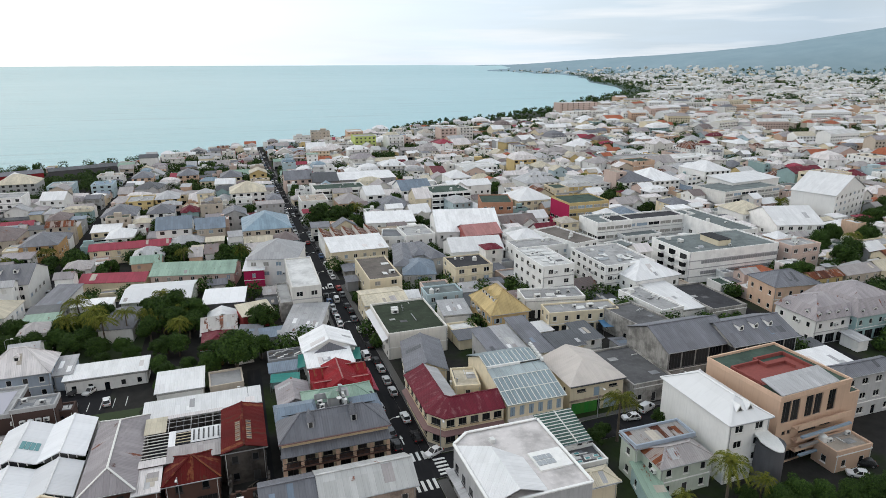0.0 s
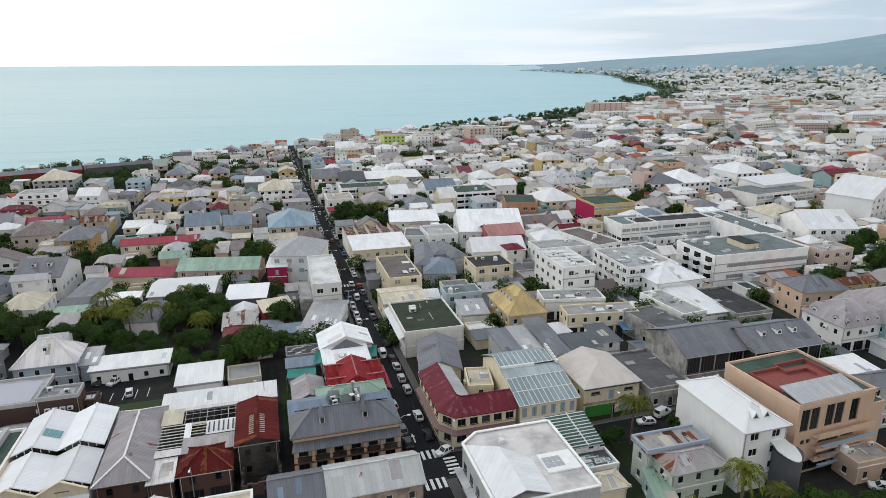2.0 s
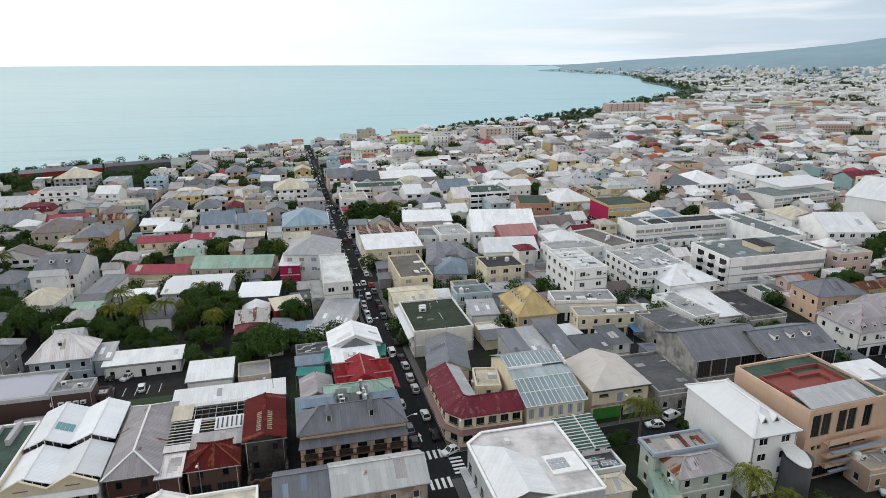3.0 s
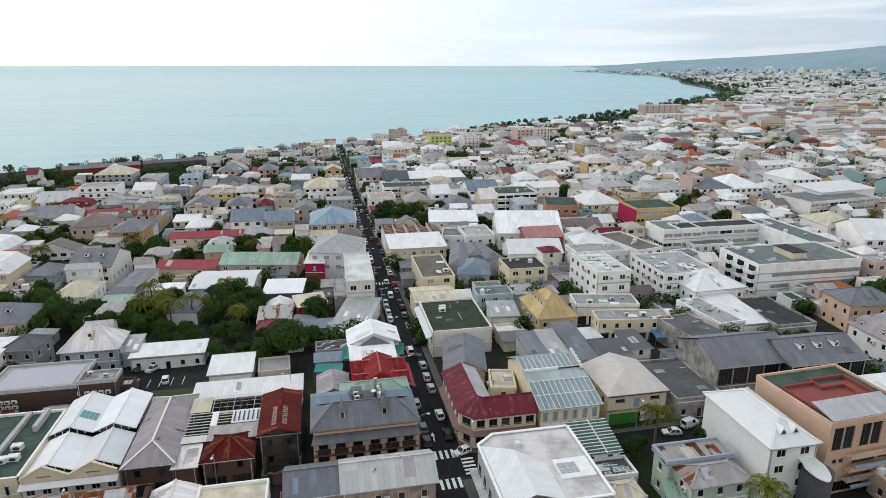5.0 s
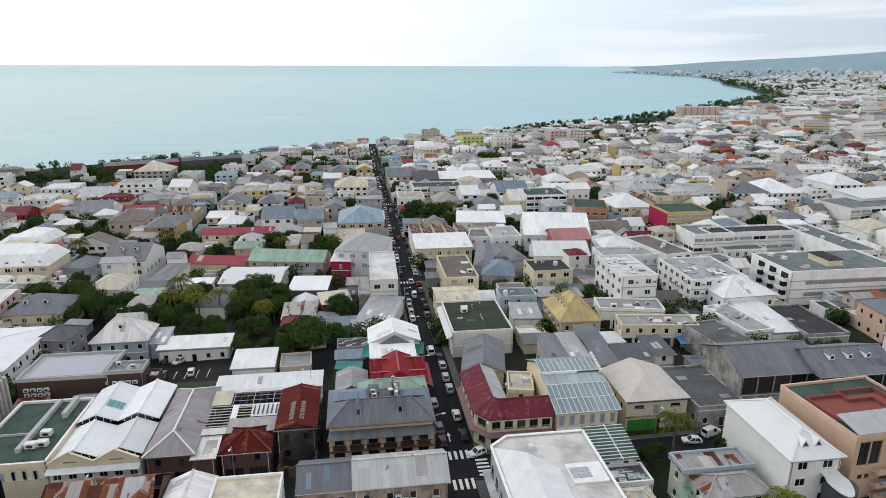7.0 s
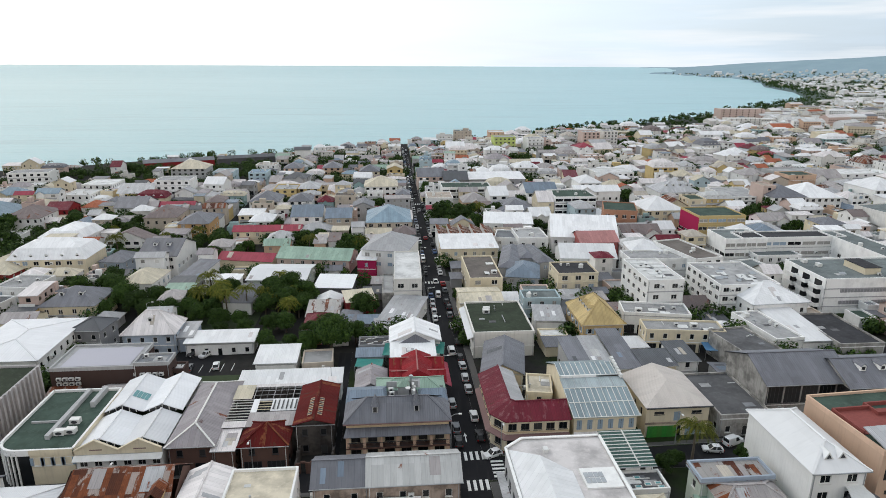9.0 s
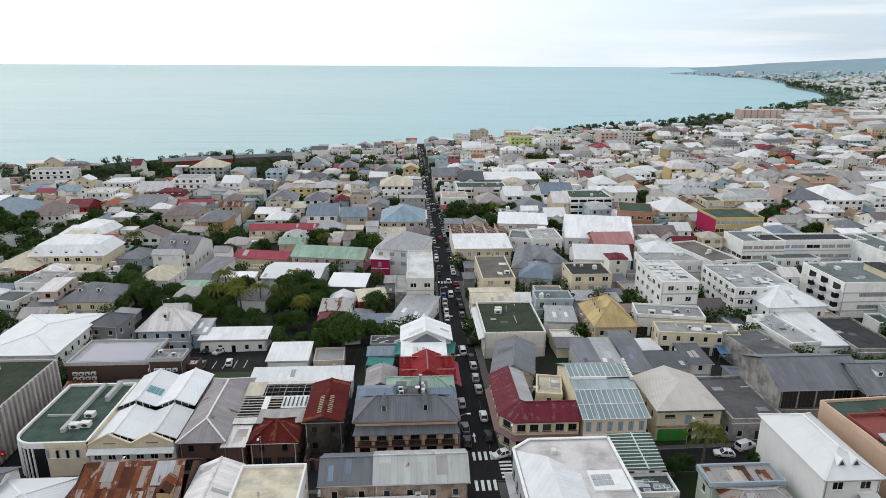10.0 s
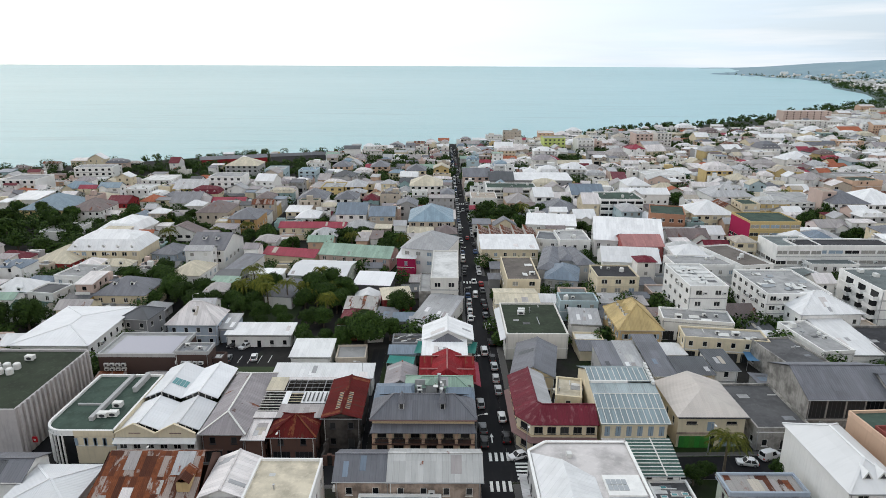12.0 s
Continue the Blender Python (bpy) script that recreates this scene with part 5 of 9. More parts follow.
def beige_store():
    """Cream warehouse: low beige sheet roof, gabled behind and hipped to the street, green painted shop front."""
    root = tagged(new("warehouse"), "cream two-storey warehouse with low beige sheet roof", "building")
    x0, x1, y0, y1, e = 35.0, 47.7, -11.6, 1.6, 6.5
    xm, zr, yh = (x0 + x1) / 2, 8.9, -5.4
    s = Shape()
    front = [(1.6, 3.6, 4.7, 5.3), (9.2, 11.2, 4.7, 5.3), (5.6, 6.9, 3.2, 5.2), (0.4, 4.8, -0.4, 2.2), (5.4, 7.4, -0.4, 2.2), (8.2, 11.6, -0.4, 2.2)]
    left = [(3.0, 4.0, 3.4, 5.0), (6.8, 7.8, 3.4, 5.0), (10.2, 11.2, 3.4, 5.0)]
    facade(s, WALL["cream"], (x0, y0, 0), (1, 0, 0), x1 - x0, -1.6, e, front)
    facade(s, WALL["cream"], (x1, y0, 0), (0, 1, 0), y1 - y0, -1.6, e, [])
    facade(s, WALL["cream"], (x1, y1, 0), (-1, 0, 0), x1 - x0, -1.6, e, [])
    facade(s, WALL["cream"], (x0, y1, 0), (0, -1, 0), y1 - y0, -1.6, e, left)
    s.face([(x1, y1, e), (x0, y1, e), (xm, y1, zr - 0.1)], WALL["cream"])
    part("outer_wall", s, root)
    for a, b, c, d in front:
        f, g = window_mesh(b - a, d - c, "dark" if c > 4 else "plain")
        if a in (5.6, 8.2):
            w = Shape()
            w.box(-(b - a) / 2, (b - a) / 2, 0.02, 0.1, 0, d - c, M_SHUTTER)
            part("shutter", w, root, "closed blue-grey shutter", pose(x0 + (a + b) / 2, y0, c))
            continue
        w = part("window", f, root, at=pose(x0 + (a + b) / 2, y0, c))
        part("pane", g, w)
    for a, b, c, d in left:
        f, g = window_mesh(b - a, d - c, "plain")
        w = part("window", f, root, at=pose(x0, y1 - (a + b) / 2, c, 0, 0, 270))
        part("pane", g, w)
    band = Shape()
    band.box(x0 - 0.1, x1 + 0.1, y0 - 0.12, y0 - 0.004, 2.55, 3.0, WALL["stone"])
    part("string_course", band, root)
    m, o = sheet_metal("sheet_pale_beige", (0.56, 0.51, 0.47), 0.05, 0.35, 0.6, fade=0.08, seam=0.15, age_amount=0.4), 0.45
    rear, tip = (xm, y1 + o, zr), (xm, yh, zr - 0.1)
    r = Shape()
    r.slope([(x0 - o, y0 - o, e), (x1 + o, y0 - o, e), tip], m)
    r.slope([(x1 + o, y0 - o, e), (x1 + o, y1 + o, e), rear, tip], m)
    r.slope([(x0 - o, y1 + o, e), (x0 - o, y0 - o, e), tip, rear], m)
    part("roof", r, root)
    g = Shape()
    g.box(x0 - 0.3, x1 + 0.5, y0 - 0.72, y0 - 0.46, e - 0.22, e - 0.04, M_DARK)
    part("gutter", g, root, "dark gutter along the street eave")
    PLOTS.append((xm, (y0 + y1) / 2, x1 - x0, y1 - y0))
    return root


def stripped_house():
    """Derelict house whose roof sheets are half gone, with bare battens over the gaps."""
    root = tagged(new("derelict_house"), "derelict house with pale roof sheets half stripped off", "building")
    x0, x1, y0, y1, z = -46.4, -32.9, -9.0, 5.4, 4.2
    s = Shape()
    s.box(x0, x1, y0, y1, -2.6, z, WALL["ruin"], "tu")
    part("outer_wall", s, root)
    f = Shape()
    f.box(x0 + 0.1, x1 - 0.1, y0 + 0.1, y1 - 0.1, 0.2, 0.5, DECK["black"])
    part("floor", f, root)
    level = lambda y: z + 0.1 + 0.055 * (y - y0)
    for xa, xb, ya, yb, m in ((-46.6, -42.8, 0.4, 5.6, "cream"), (-42.8, -32.7, 4.6, 5.7, "pinkwhite"), (-42.2, -41.0, -4.6, 0.2, "white"), (-38.4, -32.7, -4.2, 0.1, "white"), (-42.2, -38.4, -0.5, 0.2, "lgrey"), (-42.2, -32.7, -9.2, -4.5, "warmgrey"), (-46.6, -42.2, -9.2, -7.2, "pinkwhite")):
        r = Shape()
        r.slope([(xa, ya, level(ya)), (xb, ya, level(ya)), (xb, yb, level(yb)), (xa, yb, level(yb))], ROOF[m], 0.08)
        part("roof_sheet", r, root)
    for k in range(6):
        g = Shape()
        g.box(-38.0 + k * 0.85, -37.75 + k * 0.85, -3.7, -0.4, level(-2) - 0.02, level(-2) + 0.14, M_DARK)
        part("roof_slot", g, root)
    for k in range(8):
        b = Shape()
        yy = -6.8 + k * 0.95
        b.bar((-46.4, yy, level(yy)), (-42.2, yy, level(yy)), 0.12, 0.14, WALL["offwhite"])
        part("batten", b, root, "bare pale batten")
    for k in range(8):
        b = Shape()
        xx = -42.4 + k * 1.3
        b.bar((xx, 0.2, level(0.2)), (xx, 4.6, level(4.6)), 0.1, 0.16, M_DARK if k % 3 else WALL["lgrey"])
        part("batten", b, root, "bare dark batten")
    for k in range(2):
        b = Shape()
        b.bar((-42.8, 1.4 + k * 1.6, level(1.4 + k * 1.6) + 0.1), (-32.8, 1.4 + k * 1.6, level(1.4 + k * 1.6) + 0.1), 0.08, 0.08, WALL["lgrey"])
        part("batten", b, root, "bare pale batten")
    for k in range(4):
        b = Shape()
        b.bar((-41.0, -3.7 + k * 1.0, level(-3)), (-38.4, -3.7 + k * 1.0, level(-3)), 0.12, 0.12, WALL["cream"])
        part("batten", b, root, "bare pale batten")
    PLOTS.append(((x0 + x1) / 2, (y0 + y1) / 2, x1 - x0, y1 - y0))
    return root


def twin_hall():
    """Two long white gabled roofs side by side behind cream pediments, in two steps."""
    root = tagged(new("twin_hall"), "white twin-gabled shop hall with cream pediments and skylights", "building")
    W, D, h = 7.55, 25.3, 6.2
    s = Shape()
    for k in range(2):
        x0 = -W + k * W
        holes = [(W * (j + 0.5) / 3 - 0.7, W * (j + 0.5) / 3 + 0.7, b, t) for j in range(3) for b, t in ((0.2, 2.2), (3.1, 4.5))]
        facade(s, WALL["white"], (x0, -D / 2, 0), (1, 0, 0), W, -0.5, h, holes)
        for q in holes:
            f, g = window_mesh(q[1] - q[0], q[3] - q[2], "plain")
            w = part("window", f, root, at=pose(x0 + (q[0] + q[1]) / 2, -D / 2, q[2]))
            part("pane", g, w)
    facade(s, WALL["white"], (W, -D / 2, 0), (0, 1, 0), D, -0.5, h, [])
    facade(s, WALL["white"], (W, D / 2, 0), (-1, 0, 0), 2 * W, -0.5, h, [])
    facade(s, WALL["white"], (-W, D / 2, 0), (0, -1, 0), D, -0.5, h, [])
    part("outer_wall", s, root)
    for k in range(2):
        c = -W / 2 + k * W
        p = Shape()
        y = -D / 2 - 0.12
        p.face([(c - W / 2, y, h - 0.5), (c + W / 2, y, h - 0.5), (c + W / 2, y, h + 0.35), (c, y, h + 2.35), (c - W / 2, y, h + 0.35)], WALL["cream"])
        for sx in (-1, 1):
            p.bar((c + sx * W / 2, y, h + 0.4), (c, y, h + 2.4), 0.5, 0.18, WALL["cream"])
        p.box(c - 1.1, c + 1.1, y - 0.03, y - 0.005, h + 0.3, h + 0.5, M_TRIM_RED)
        part("pediment", p, root, "cream gabled pediment with a thin lettering bar")
        for a, b, up in ((-D / 2 + 1.6, -1.0, 0.0), (-0.6, D / 2, 0.7)):
            r = Shape()
            z0, z1 = h + up, h + up + 1.6
            r.slope([(c + W / 2, a, z0), (c + W / 2, b, z0), (c, b, z1), (c, a, z1)], ROOF["clean"])
            r.slope([(c - W / 2, b, z0), (c - W / 2, a, z0), (c, a, z1), (c, b, z1)], ROOF["clean"])
            r.bar((c, a, z1 + 0.04), (c, b, z1 + 0.04), 0.4, 0.12, ROOF["white"])
            part("roof", r, root)
            g = Shape()
            g.face([(c - W / 2 + 0.3, a + 0.05, z0 - 0.05), (c + W / 2 - 0.3, a + 0.05, z0 - 0.05), (c, a + 0.05, z1 - 0.15)], M_GLASS)
            for j in range(-2, 3):
                g.bar((c + j * W / 6, a, z0), (c + j * W / 6, a, z0 + 1.6 * (1 - abs(j) / 3.0)), 0.12, 0.12, M_FRAME)
            part("gable_glazing", g, root, "dark louvred gable light")
    brow = Shape()
    brow.slope([(-W - 0.1, -D / 2 - 1.2, h - 1.15), (W + 0.1, -D / 2 - 1.2, h - 1.15), (W + 0.1, -D / 2 - 0.13, h - 0.6), (-W - 0.1, -D / 2 - 0.13, h - 0.6)], WALL["white"], 0.12)
    part("canopy", brow, root, "white canopy below the pediments")
    k = Shape()
    for j in range(4):
        u0 = 0.12 + j * 0.19
        c = -W / 2
        z0, z1 = h + 0.7, h + 2.3
        xa, xb = c + (W / 2) * (1 - u0), c + (W / 2) * (1 - u0 - 0.17)
        f = lambda v: z1 - (z1 - z0) * abs(v - c) / (W / 2) + 0.09
        k.face([(xb, 3.2, f(xb)), (xa, 3.2, f(xa)), (xa, 5.6, f(xa)), (xb, 5.6, f(xb))], M_SKYLIGHT)
    part("skylight", k, root, "teal glass roof lights")
    root.matrix_basis = pose(-63.25, -1.65, -2.5)
    return root


def rust_hall():
    """Hall with a long rust-streaked front slope, patched with grey sheets, and a small collapsed dormer."""
    root = tagged(new("old_hall"), "old hall with long rusty patched sheet roof", "building")
    x0, x1, yb, yr, yf = -65.6, -47.6, -22.6, -26.0, -37.0
    s = Shape()
    s.box(x0 + 0.4, x1 - 0.4, yf + 0.5, yb - 0.3, -3.0, 3.4, WALL["brown"], "tu")
    for e, rev in ((x0 + 0.4, 1), (x1 - 0.4, 0)):
        g = [(e, yf + 0.5, 3.4), (e, yb - 0.3, 3.4), (e, yb - 0.3, 6.0), (e, yr, 8.1)]
        s.face(g[::-1] if rev else g, WALL["brown"])
    part("outer_wall", s, root)
    r = Shape()
    r.slope([(x0, yf, 3.4), (x1, yf, 3.4), (x1 - 1.6, yr, 8.3), (x0 + 0.8, yr, 8.3)], ROOF["rust"])
    r.slope([(x1, yb, 6.2), (x0, yb, 6.2), (x0 + 0.8, yr, 8.3), (x1 - 1.6, yr, 8.3)], ROOF["rust"])
    part("roof", r, root)
    at = lambda x, y: (x, y, 3.4 + (y - yf) / (yr - yf) * 4.9 + 0.05)
    for xa, xb, ya, yc, m in ((-61.6, -59.6, -29.2, -26.1, "warmgrey"), (-53.6, -50.6, -30.0, -26.1, "lgrey"), (-60.4, -58.6, -33.8, -32.0, "pinkwhite"), (-55.6, -54.2, -33.0, -30.8, "rustpale"), (-63.6, -62.4, -36.4, -33.2, "rustpale"), (-57.8, -56.4, -36.6, -34.6, "warmgrey")):
        p = Shape()
        p.slope([at(xa, ya), at(xb, ya), at(xb, yc), at(xa, yc)], ROOF[m], 0.03)
        part("roof_sheet", p, root, "replaced grey roof sheet")
    d = Shape()
    d.box(-1.0, 1.0, -1.6, 1.8, -1.0, 0.9, WALL["timber"], "tu")
    d.slope([(-1.2, -1.9, 0.85), (-1.2, 2.2, 0.85), (0, 2.2, 1.9), (0, -1.9, 1.9)][::-1], ROOF["rust"], 0.06)
    d.slope([(1.2, -1.9, 0.85), (1.2, 2.2, 0.85), (0, 2.2, 1.9), (0, -1.9, 1.9)], ROOF["rust"], 0.06)
    part("dormer", d, root, "", pose(-50.6, -31.0, 6.2))
    return root


def round_shop():
    """Flat-roofed shop whose white-framed glass front turns the street corner in a curve."""
    root = tagged(new("round_shop"), "flat-roofed corner shop with curved white glazed front", "building")
    x0, x1, y0, y1, h, r = -84.6, -71.0, -14.3, 7.3, 4.4, 4.0
    arc = [(x0 + r - r * math.cos(a), y0 + r - r * math.sin(a)) for a in [k * math.pi / 2 / 8 for k in range(9)]]
    plan = arc + [(x0 + 6.2, y0), (x1, y0), (x1, y1), (x0, y1)]
    s, d, p = Shape(), Shape(), Shape()
    for i, (a, b) in enumerate(zip(plan, plan[1:] + plan[:1])):
        glazed = i <= 8
        s.face([(*a, -3.4), (*b, -3.4), (*b, h - 0.6), (*a, h - 0.6)], M_GLASS if glazed else WALL["cream"])
        av, bv = Vector((*a, 0)), Vector((*b, 0))
        nrm = Vector((bv.y - av.y, av.x - bv.x, 0)).normalized() * 0.22
        s.face([av + nrm + Vector((0, 0, h - 0.9)), bv + nrm + Vector((0, 0, h - 0.9)), bv + nrm + Vector((0, 0, h + 0.25)), av + nrm + Vector((0, 0, h + 0.25))], WALL["white"] if glazed else WALL["cream"])
        s.face([av + nrm + Vector((0, 0, h + 0.25)), bv + nrm + Vector((0, 0, h + 0.25)), bv - nrm + Vector((0, 0, h + 0.25)), av - nrm + Vector((0, 0, h + 0.25))], WALL["white"])
        s.face([bv - nrm + Vector((0, 0, h - 0.3)), av - nrm + Vector((0, 0, h - 0.3)), av - nrm + Vector((0, 0, h + 0.25)), bv - nrm + Vector((0, 0, h + 0.25))], WALL["white"])
        if glazed:
            m = Shape()
            m.bar(av + nrm * 0.7 + Vector((0, 0, -3.2)), av + nrm * 0.7 + Vector((0, 0, h - 0.8)), 0.2, 0.3, WALL["white"])
            part("mullion", m, root)
    part("outer_wall", s, root)
    d.face([(*q, h - 0.25) for q in plan], DECK["dgreen"])
    part("roof", d, root)
    p.box(-77.6, -76.8, -10.5, 7.0, h - 0.25, h + 0.55, WALL["lgrey"])
    p.box(-82.9, -77.6, -4.8, -4.5, h - 0.25, h + 0.15, WALL["lgrey"])
    p.box(-74.4, -73.6, 0.5, 7.1, h - 0.25, h + 0.9, WALL["lgrey"])
    part("upstand", p, root)
    for px, py in ((-75.6, -9.0), (-73.8, -8.6), (-74.6, -5.2)):
        part("air_conditioner", GEAR["duct"], root, at=pose(px, py, h - 0.25))
    for k in range(4):
        f, g = window_mesh(1.3, 1.6, "shutter")
        w = part("window", f, root, at=pose(-77.2 + k * 1.75, y0 - 0.08, 1.4))
        part("pane", g, w)
    return root


def ribbed_hall():
    """Big white block with a dark green flat roof and tall ribs along its street side."""
    root = tagged(new("ribbed_hall"), "large white block with tall ribs and dark green flat roof", "building")
    w, d, h = 30.0, 25.6, 10.4
    s = Shape()
    s.box(-w / 2, w / 2, -d / 2, d / 2, -0.5, h - 0.5, WALL["rosegrey"], "tu")
    part("outer_wall", s, root)
    top, rim = flat_top("flat", DECK["olive"], WALL["rosegrey"], w, d, h, random, True)
    part("roof", top, root), part("parapet", rim, root)
    for k in range(17):
        r = Shape()
        y = -d / 2 + 0.6 + k * 1.48
        r.box(w / 2 + 0.06, w / 2 + 0.55, y, y + 0.55, 0.6, h + 0.5, WALL["rosegrey"])
        part("rib", r, root)
    for k in range(8):
        part("air_conditioner", GEAR["tank"], root, at=pose(-2 + (k % 4) * 2.1, 2 + (k // 4) * 2.4, h - 0.1))
    part("vent_housing", GEAR["duct"], root, at=pose(4.5, 8.5, h - 0.1))
    sign = Shape()
    sign.box(w / 2 + 0.6, w / 2 + 1.5, -d / 2 + 2.2, -d / 2 + 2.4, 2.2, 3.4, plain("sign_red", (0.5, 0.02, 0.03), 0.5))
    sign.box(w / 2 + 0.85, w / 2 + 1.25, -d / 2 + 2.17, -d / 2 + 2.195, 2.6, 3.0, M_PAINT)
    part("sign", sign, root, "small red sign with a white mark")
    root.matrix_basis = pose(-105.0, 0.4, -3.0)
    return root


def peach_hall():
    """Tall peach block: green roof with a sunken red terrace, grey lean-to roof and dark window bays."""
    root = tagged(new("peach_hall"), "tall peach commercial block with green roof and red terrace", "building")
    w, d, h = 18.0, 17.0, 13.8
    s = Shape()
    holes = []
    for k, c in enumerate((1.9, 4.1, 7.6, 9.8, 13.4)):
        holes.append((c - 1.0, c + 1.0, 8.6, 12.9))
    holes += [(1.6, 2.5, 6.0, 6.9), (2.9, 3.8, 6.0, 6.9), (5.8, 10.6, 5.4, 6.9), (11.2, 14.2, 5.6, 7.2), (1.2, 9.0, 0.3, 2.4), (10.4, 16.5, 0.3, 2.4)]
    facade(s, WALL["peach"], (-w / 2, -d / 2, 0), (1, 0, 0), w, -0.5, h - 0.5, holes, 0.35)
    facade(s, WALL["peach"], (w / 2, -d / 2, 0), (0, 1, 0), d, -0.5, h - 0.5, [])
    facade(s, WALL["peach"], (w / 2, d / 2, 0), (-1, 0, 0), w, -0.5, h - 0.5, [])
    facade(s, WALL["peach"], (-w / 2, d / 2, 0), (0, -1, 0), d, -0.5, h - 0.5, [])
    part("outer_wall", s, root)
    for a, b, c, e in holes:
        f, g = window_mesh(b - a, e - c, "dark")
        o = part("window", f, root, at=pose(-w / 2 + (a + b) / 2, -d / 2 + 0.15, c))
        part("pane", g, o)
    top, rim = flat_top("flat", DECK["dgreen"], WALL["peach"], w, d, h, random, True)
    part("roof", top, root), part("parapet", rim, root)
    t = Shape()
    red = plain("red_terrace", (0.24, 0.06, 0.05), 0.9, 0.0, 0.3)
    t.box(-8.0, 6.2, -3.6, 3.2, h - 0.1, h - 0.03, red, "u")
    for x0, x1, y0, y1 in ((-8.2, -1.4, 3.2, 3.5), (-8.2, -8.0, -3.6, 3.2), (6.2, 6.5, -3.6, 4.2), (-1.4, 6.2, 4.2, 4.5), (-1.4, -1.1, 1.2, 4.2), (-1.1, 3.6, 1.2, 1.4), (3.4, 3.6, -1.0, 1.2)):
        t.box(x0, x1, y0, y1, h - 0.1, h + 0.6, red)
    part("terrace", t, root, "sunken red-painted roof terrace")
    l = Shape()
    l.slope([(-w / 2 + 0.3, -d / 2 + 0.1, h + 0.5), (w / 2 - 3.2, -d / 2 + 0.1, h + 0.5), (w / 2 - 3.2, -3.7, h + 1.5), (-w / 2 + 0.3, -3.7, h + 1.5)], ROOF["lgrey"])
    part("lean_to_roof", l, root, "grey sheet lean-to roof")
    b = Shape()
    for z in (5.0, 7.4, 3.0):
        b.box(-w / 2 + 4, w / 2 - 0.4, -d / 2 - 1.3, -d / 2 - 0.003, z - 0.15, z, WALL["peach"])
        b.box(-w / 2 + 4, w / 2 - 0.4, -d / 2 - 1.3, -d / 2 - 1.2, z, z + 0.9, WALL["peach"])
    part("balcony", b, root)
    for z, m in ((6.1, M_SHUTTER), (4.2, M_STEEL), (2.4, M_SHUTTER)):
        q = Shape()
        q.bar((-w / 2 + 4.5, -d / 2 - 1.75, z), (w / 2 - 0.8, -d / 2 - 1.75, z), 0.5, 0.35, m)
        part("service_duct", q, root, "pale blue service duct under the balcony")
    v = Shape()
    v.box(w / 2 + 0.01, w / 2 + 4.5, -d / 2 + 1.0, d / 2 - 4, -0.5, 10.2, WALL["peach"])
    v.box(w / 2 + 0.3, w / 2 + 4.2, -d / 2 + 1.3, d / 2 - 4.3, 10.2, 10.25, DECK["dgreen"])
    part("stair_block", v, root)
    root.matrix_basis = pose(68.6, -30.2, 0, 0, 0, 3.5)
    return root


# ---- trees ----
def leaf(s, c, size, rng, m, out=None):
    """One pointed leaf or small spray; with out given it lies across that direction, as the skin of a clump does."""
    n = Vector((rng.gauss(0, 1), rng.gauss(0, 1), rng.gauss(0, 0.8))).normalized()
    if out is not None:
        n = (n * 0.75 + out + Vector((0, 0, 0.35))).normalized()
    a = n.cross(Vector((rng.gauss(0, 1), rng.gauss(0, 1), rng.gauss(0, 1)))).normalized()
    b = n.cross(a) * size
    a = a * size
    s.loose_face([c - a * 0.9 - b * 0.5, c + a * 0.9 - b * 0.4, c + b * 1.1], m)


def broad_tree(seed, r=3.2, tall=6.5, clumps=46, per=250, size=0.15):
    """Tapered trunk, limbs and a crown of uneven clumps whose skins are small leaves."""
    rng = random.Random(seed)
    root = new("tree")
    t, crown = Shape(), Shape()
    t.tube([((0, 0, -0.3), 0.32), ((0.05, 0, 0.8), 0.24), ((0.1, 0.1, tall * 0.4), 0.19)], M_BARK, 8)
    for k in range(clumps):
        a, e = rng.uniform(0, 6.283), rng.uniform(-0.3, 1.0)
        rr = r * rng.uniform(0.2, 1.0) * math.sqrt(max(0.1, 1 - max(e, 0) ** 2 * 0.85))
        c = Vector((math.cos(a) * rr, math.sin(a) * rr, tall * 0.6 + e * tall * 0.36))
        if k < 9:
            base = Vector((0.1, 0.1, tall * 0.36))
            midp = base.lerp(c, 0.55) + Vector((0, 0, 0.3))
            t.bar(base, midp, 0.16, 0.16, M_BARK), t.bar(midp, c, 0.08, 0.08, M_BARK)
        cr = r * rng.uniform(0.2, 0.42)
        for _ in range(per):
            d = Vector((rng.gauss(0, 1), rng.gauss(0, 1), rng.gauss(0, 0.8))).normalized()
            leaf(crown, c + d * cr * rng.uniform(0.7, 1.08), size * rng.uniform(0.7, 1.4), rng, M_LEAF, d)
    part("trunk", t, root), part("crown", crown, root)
    return root


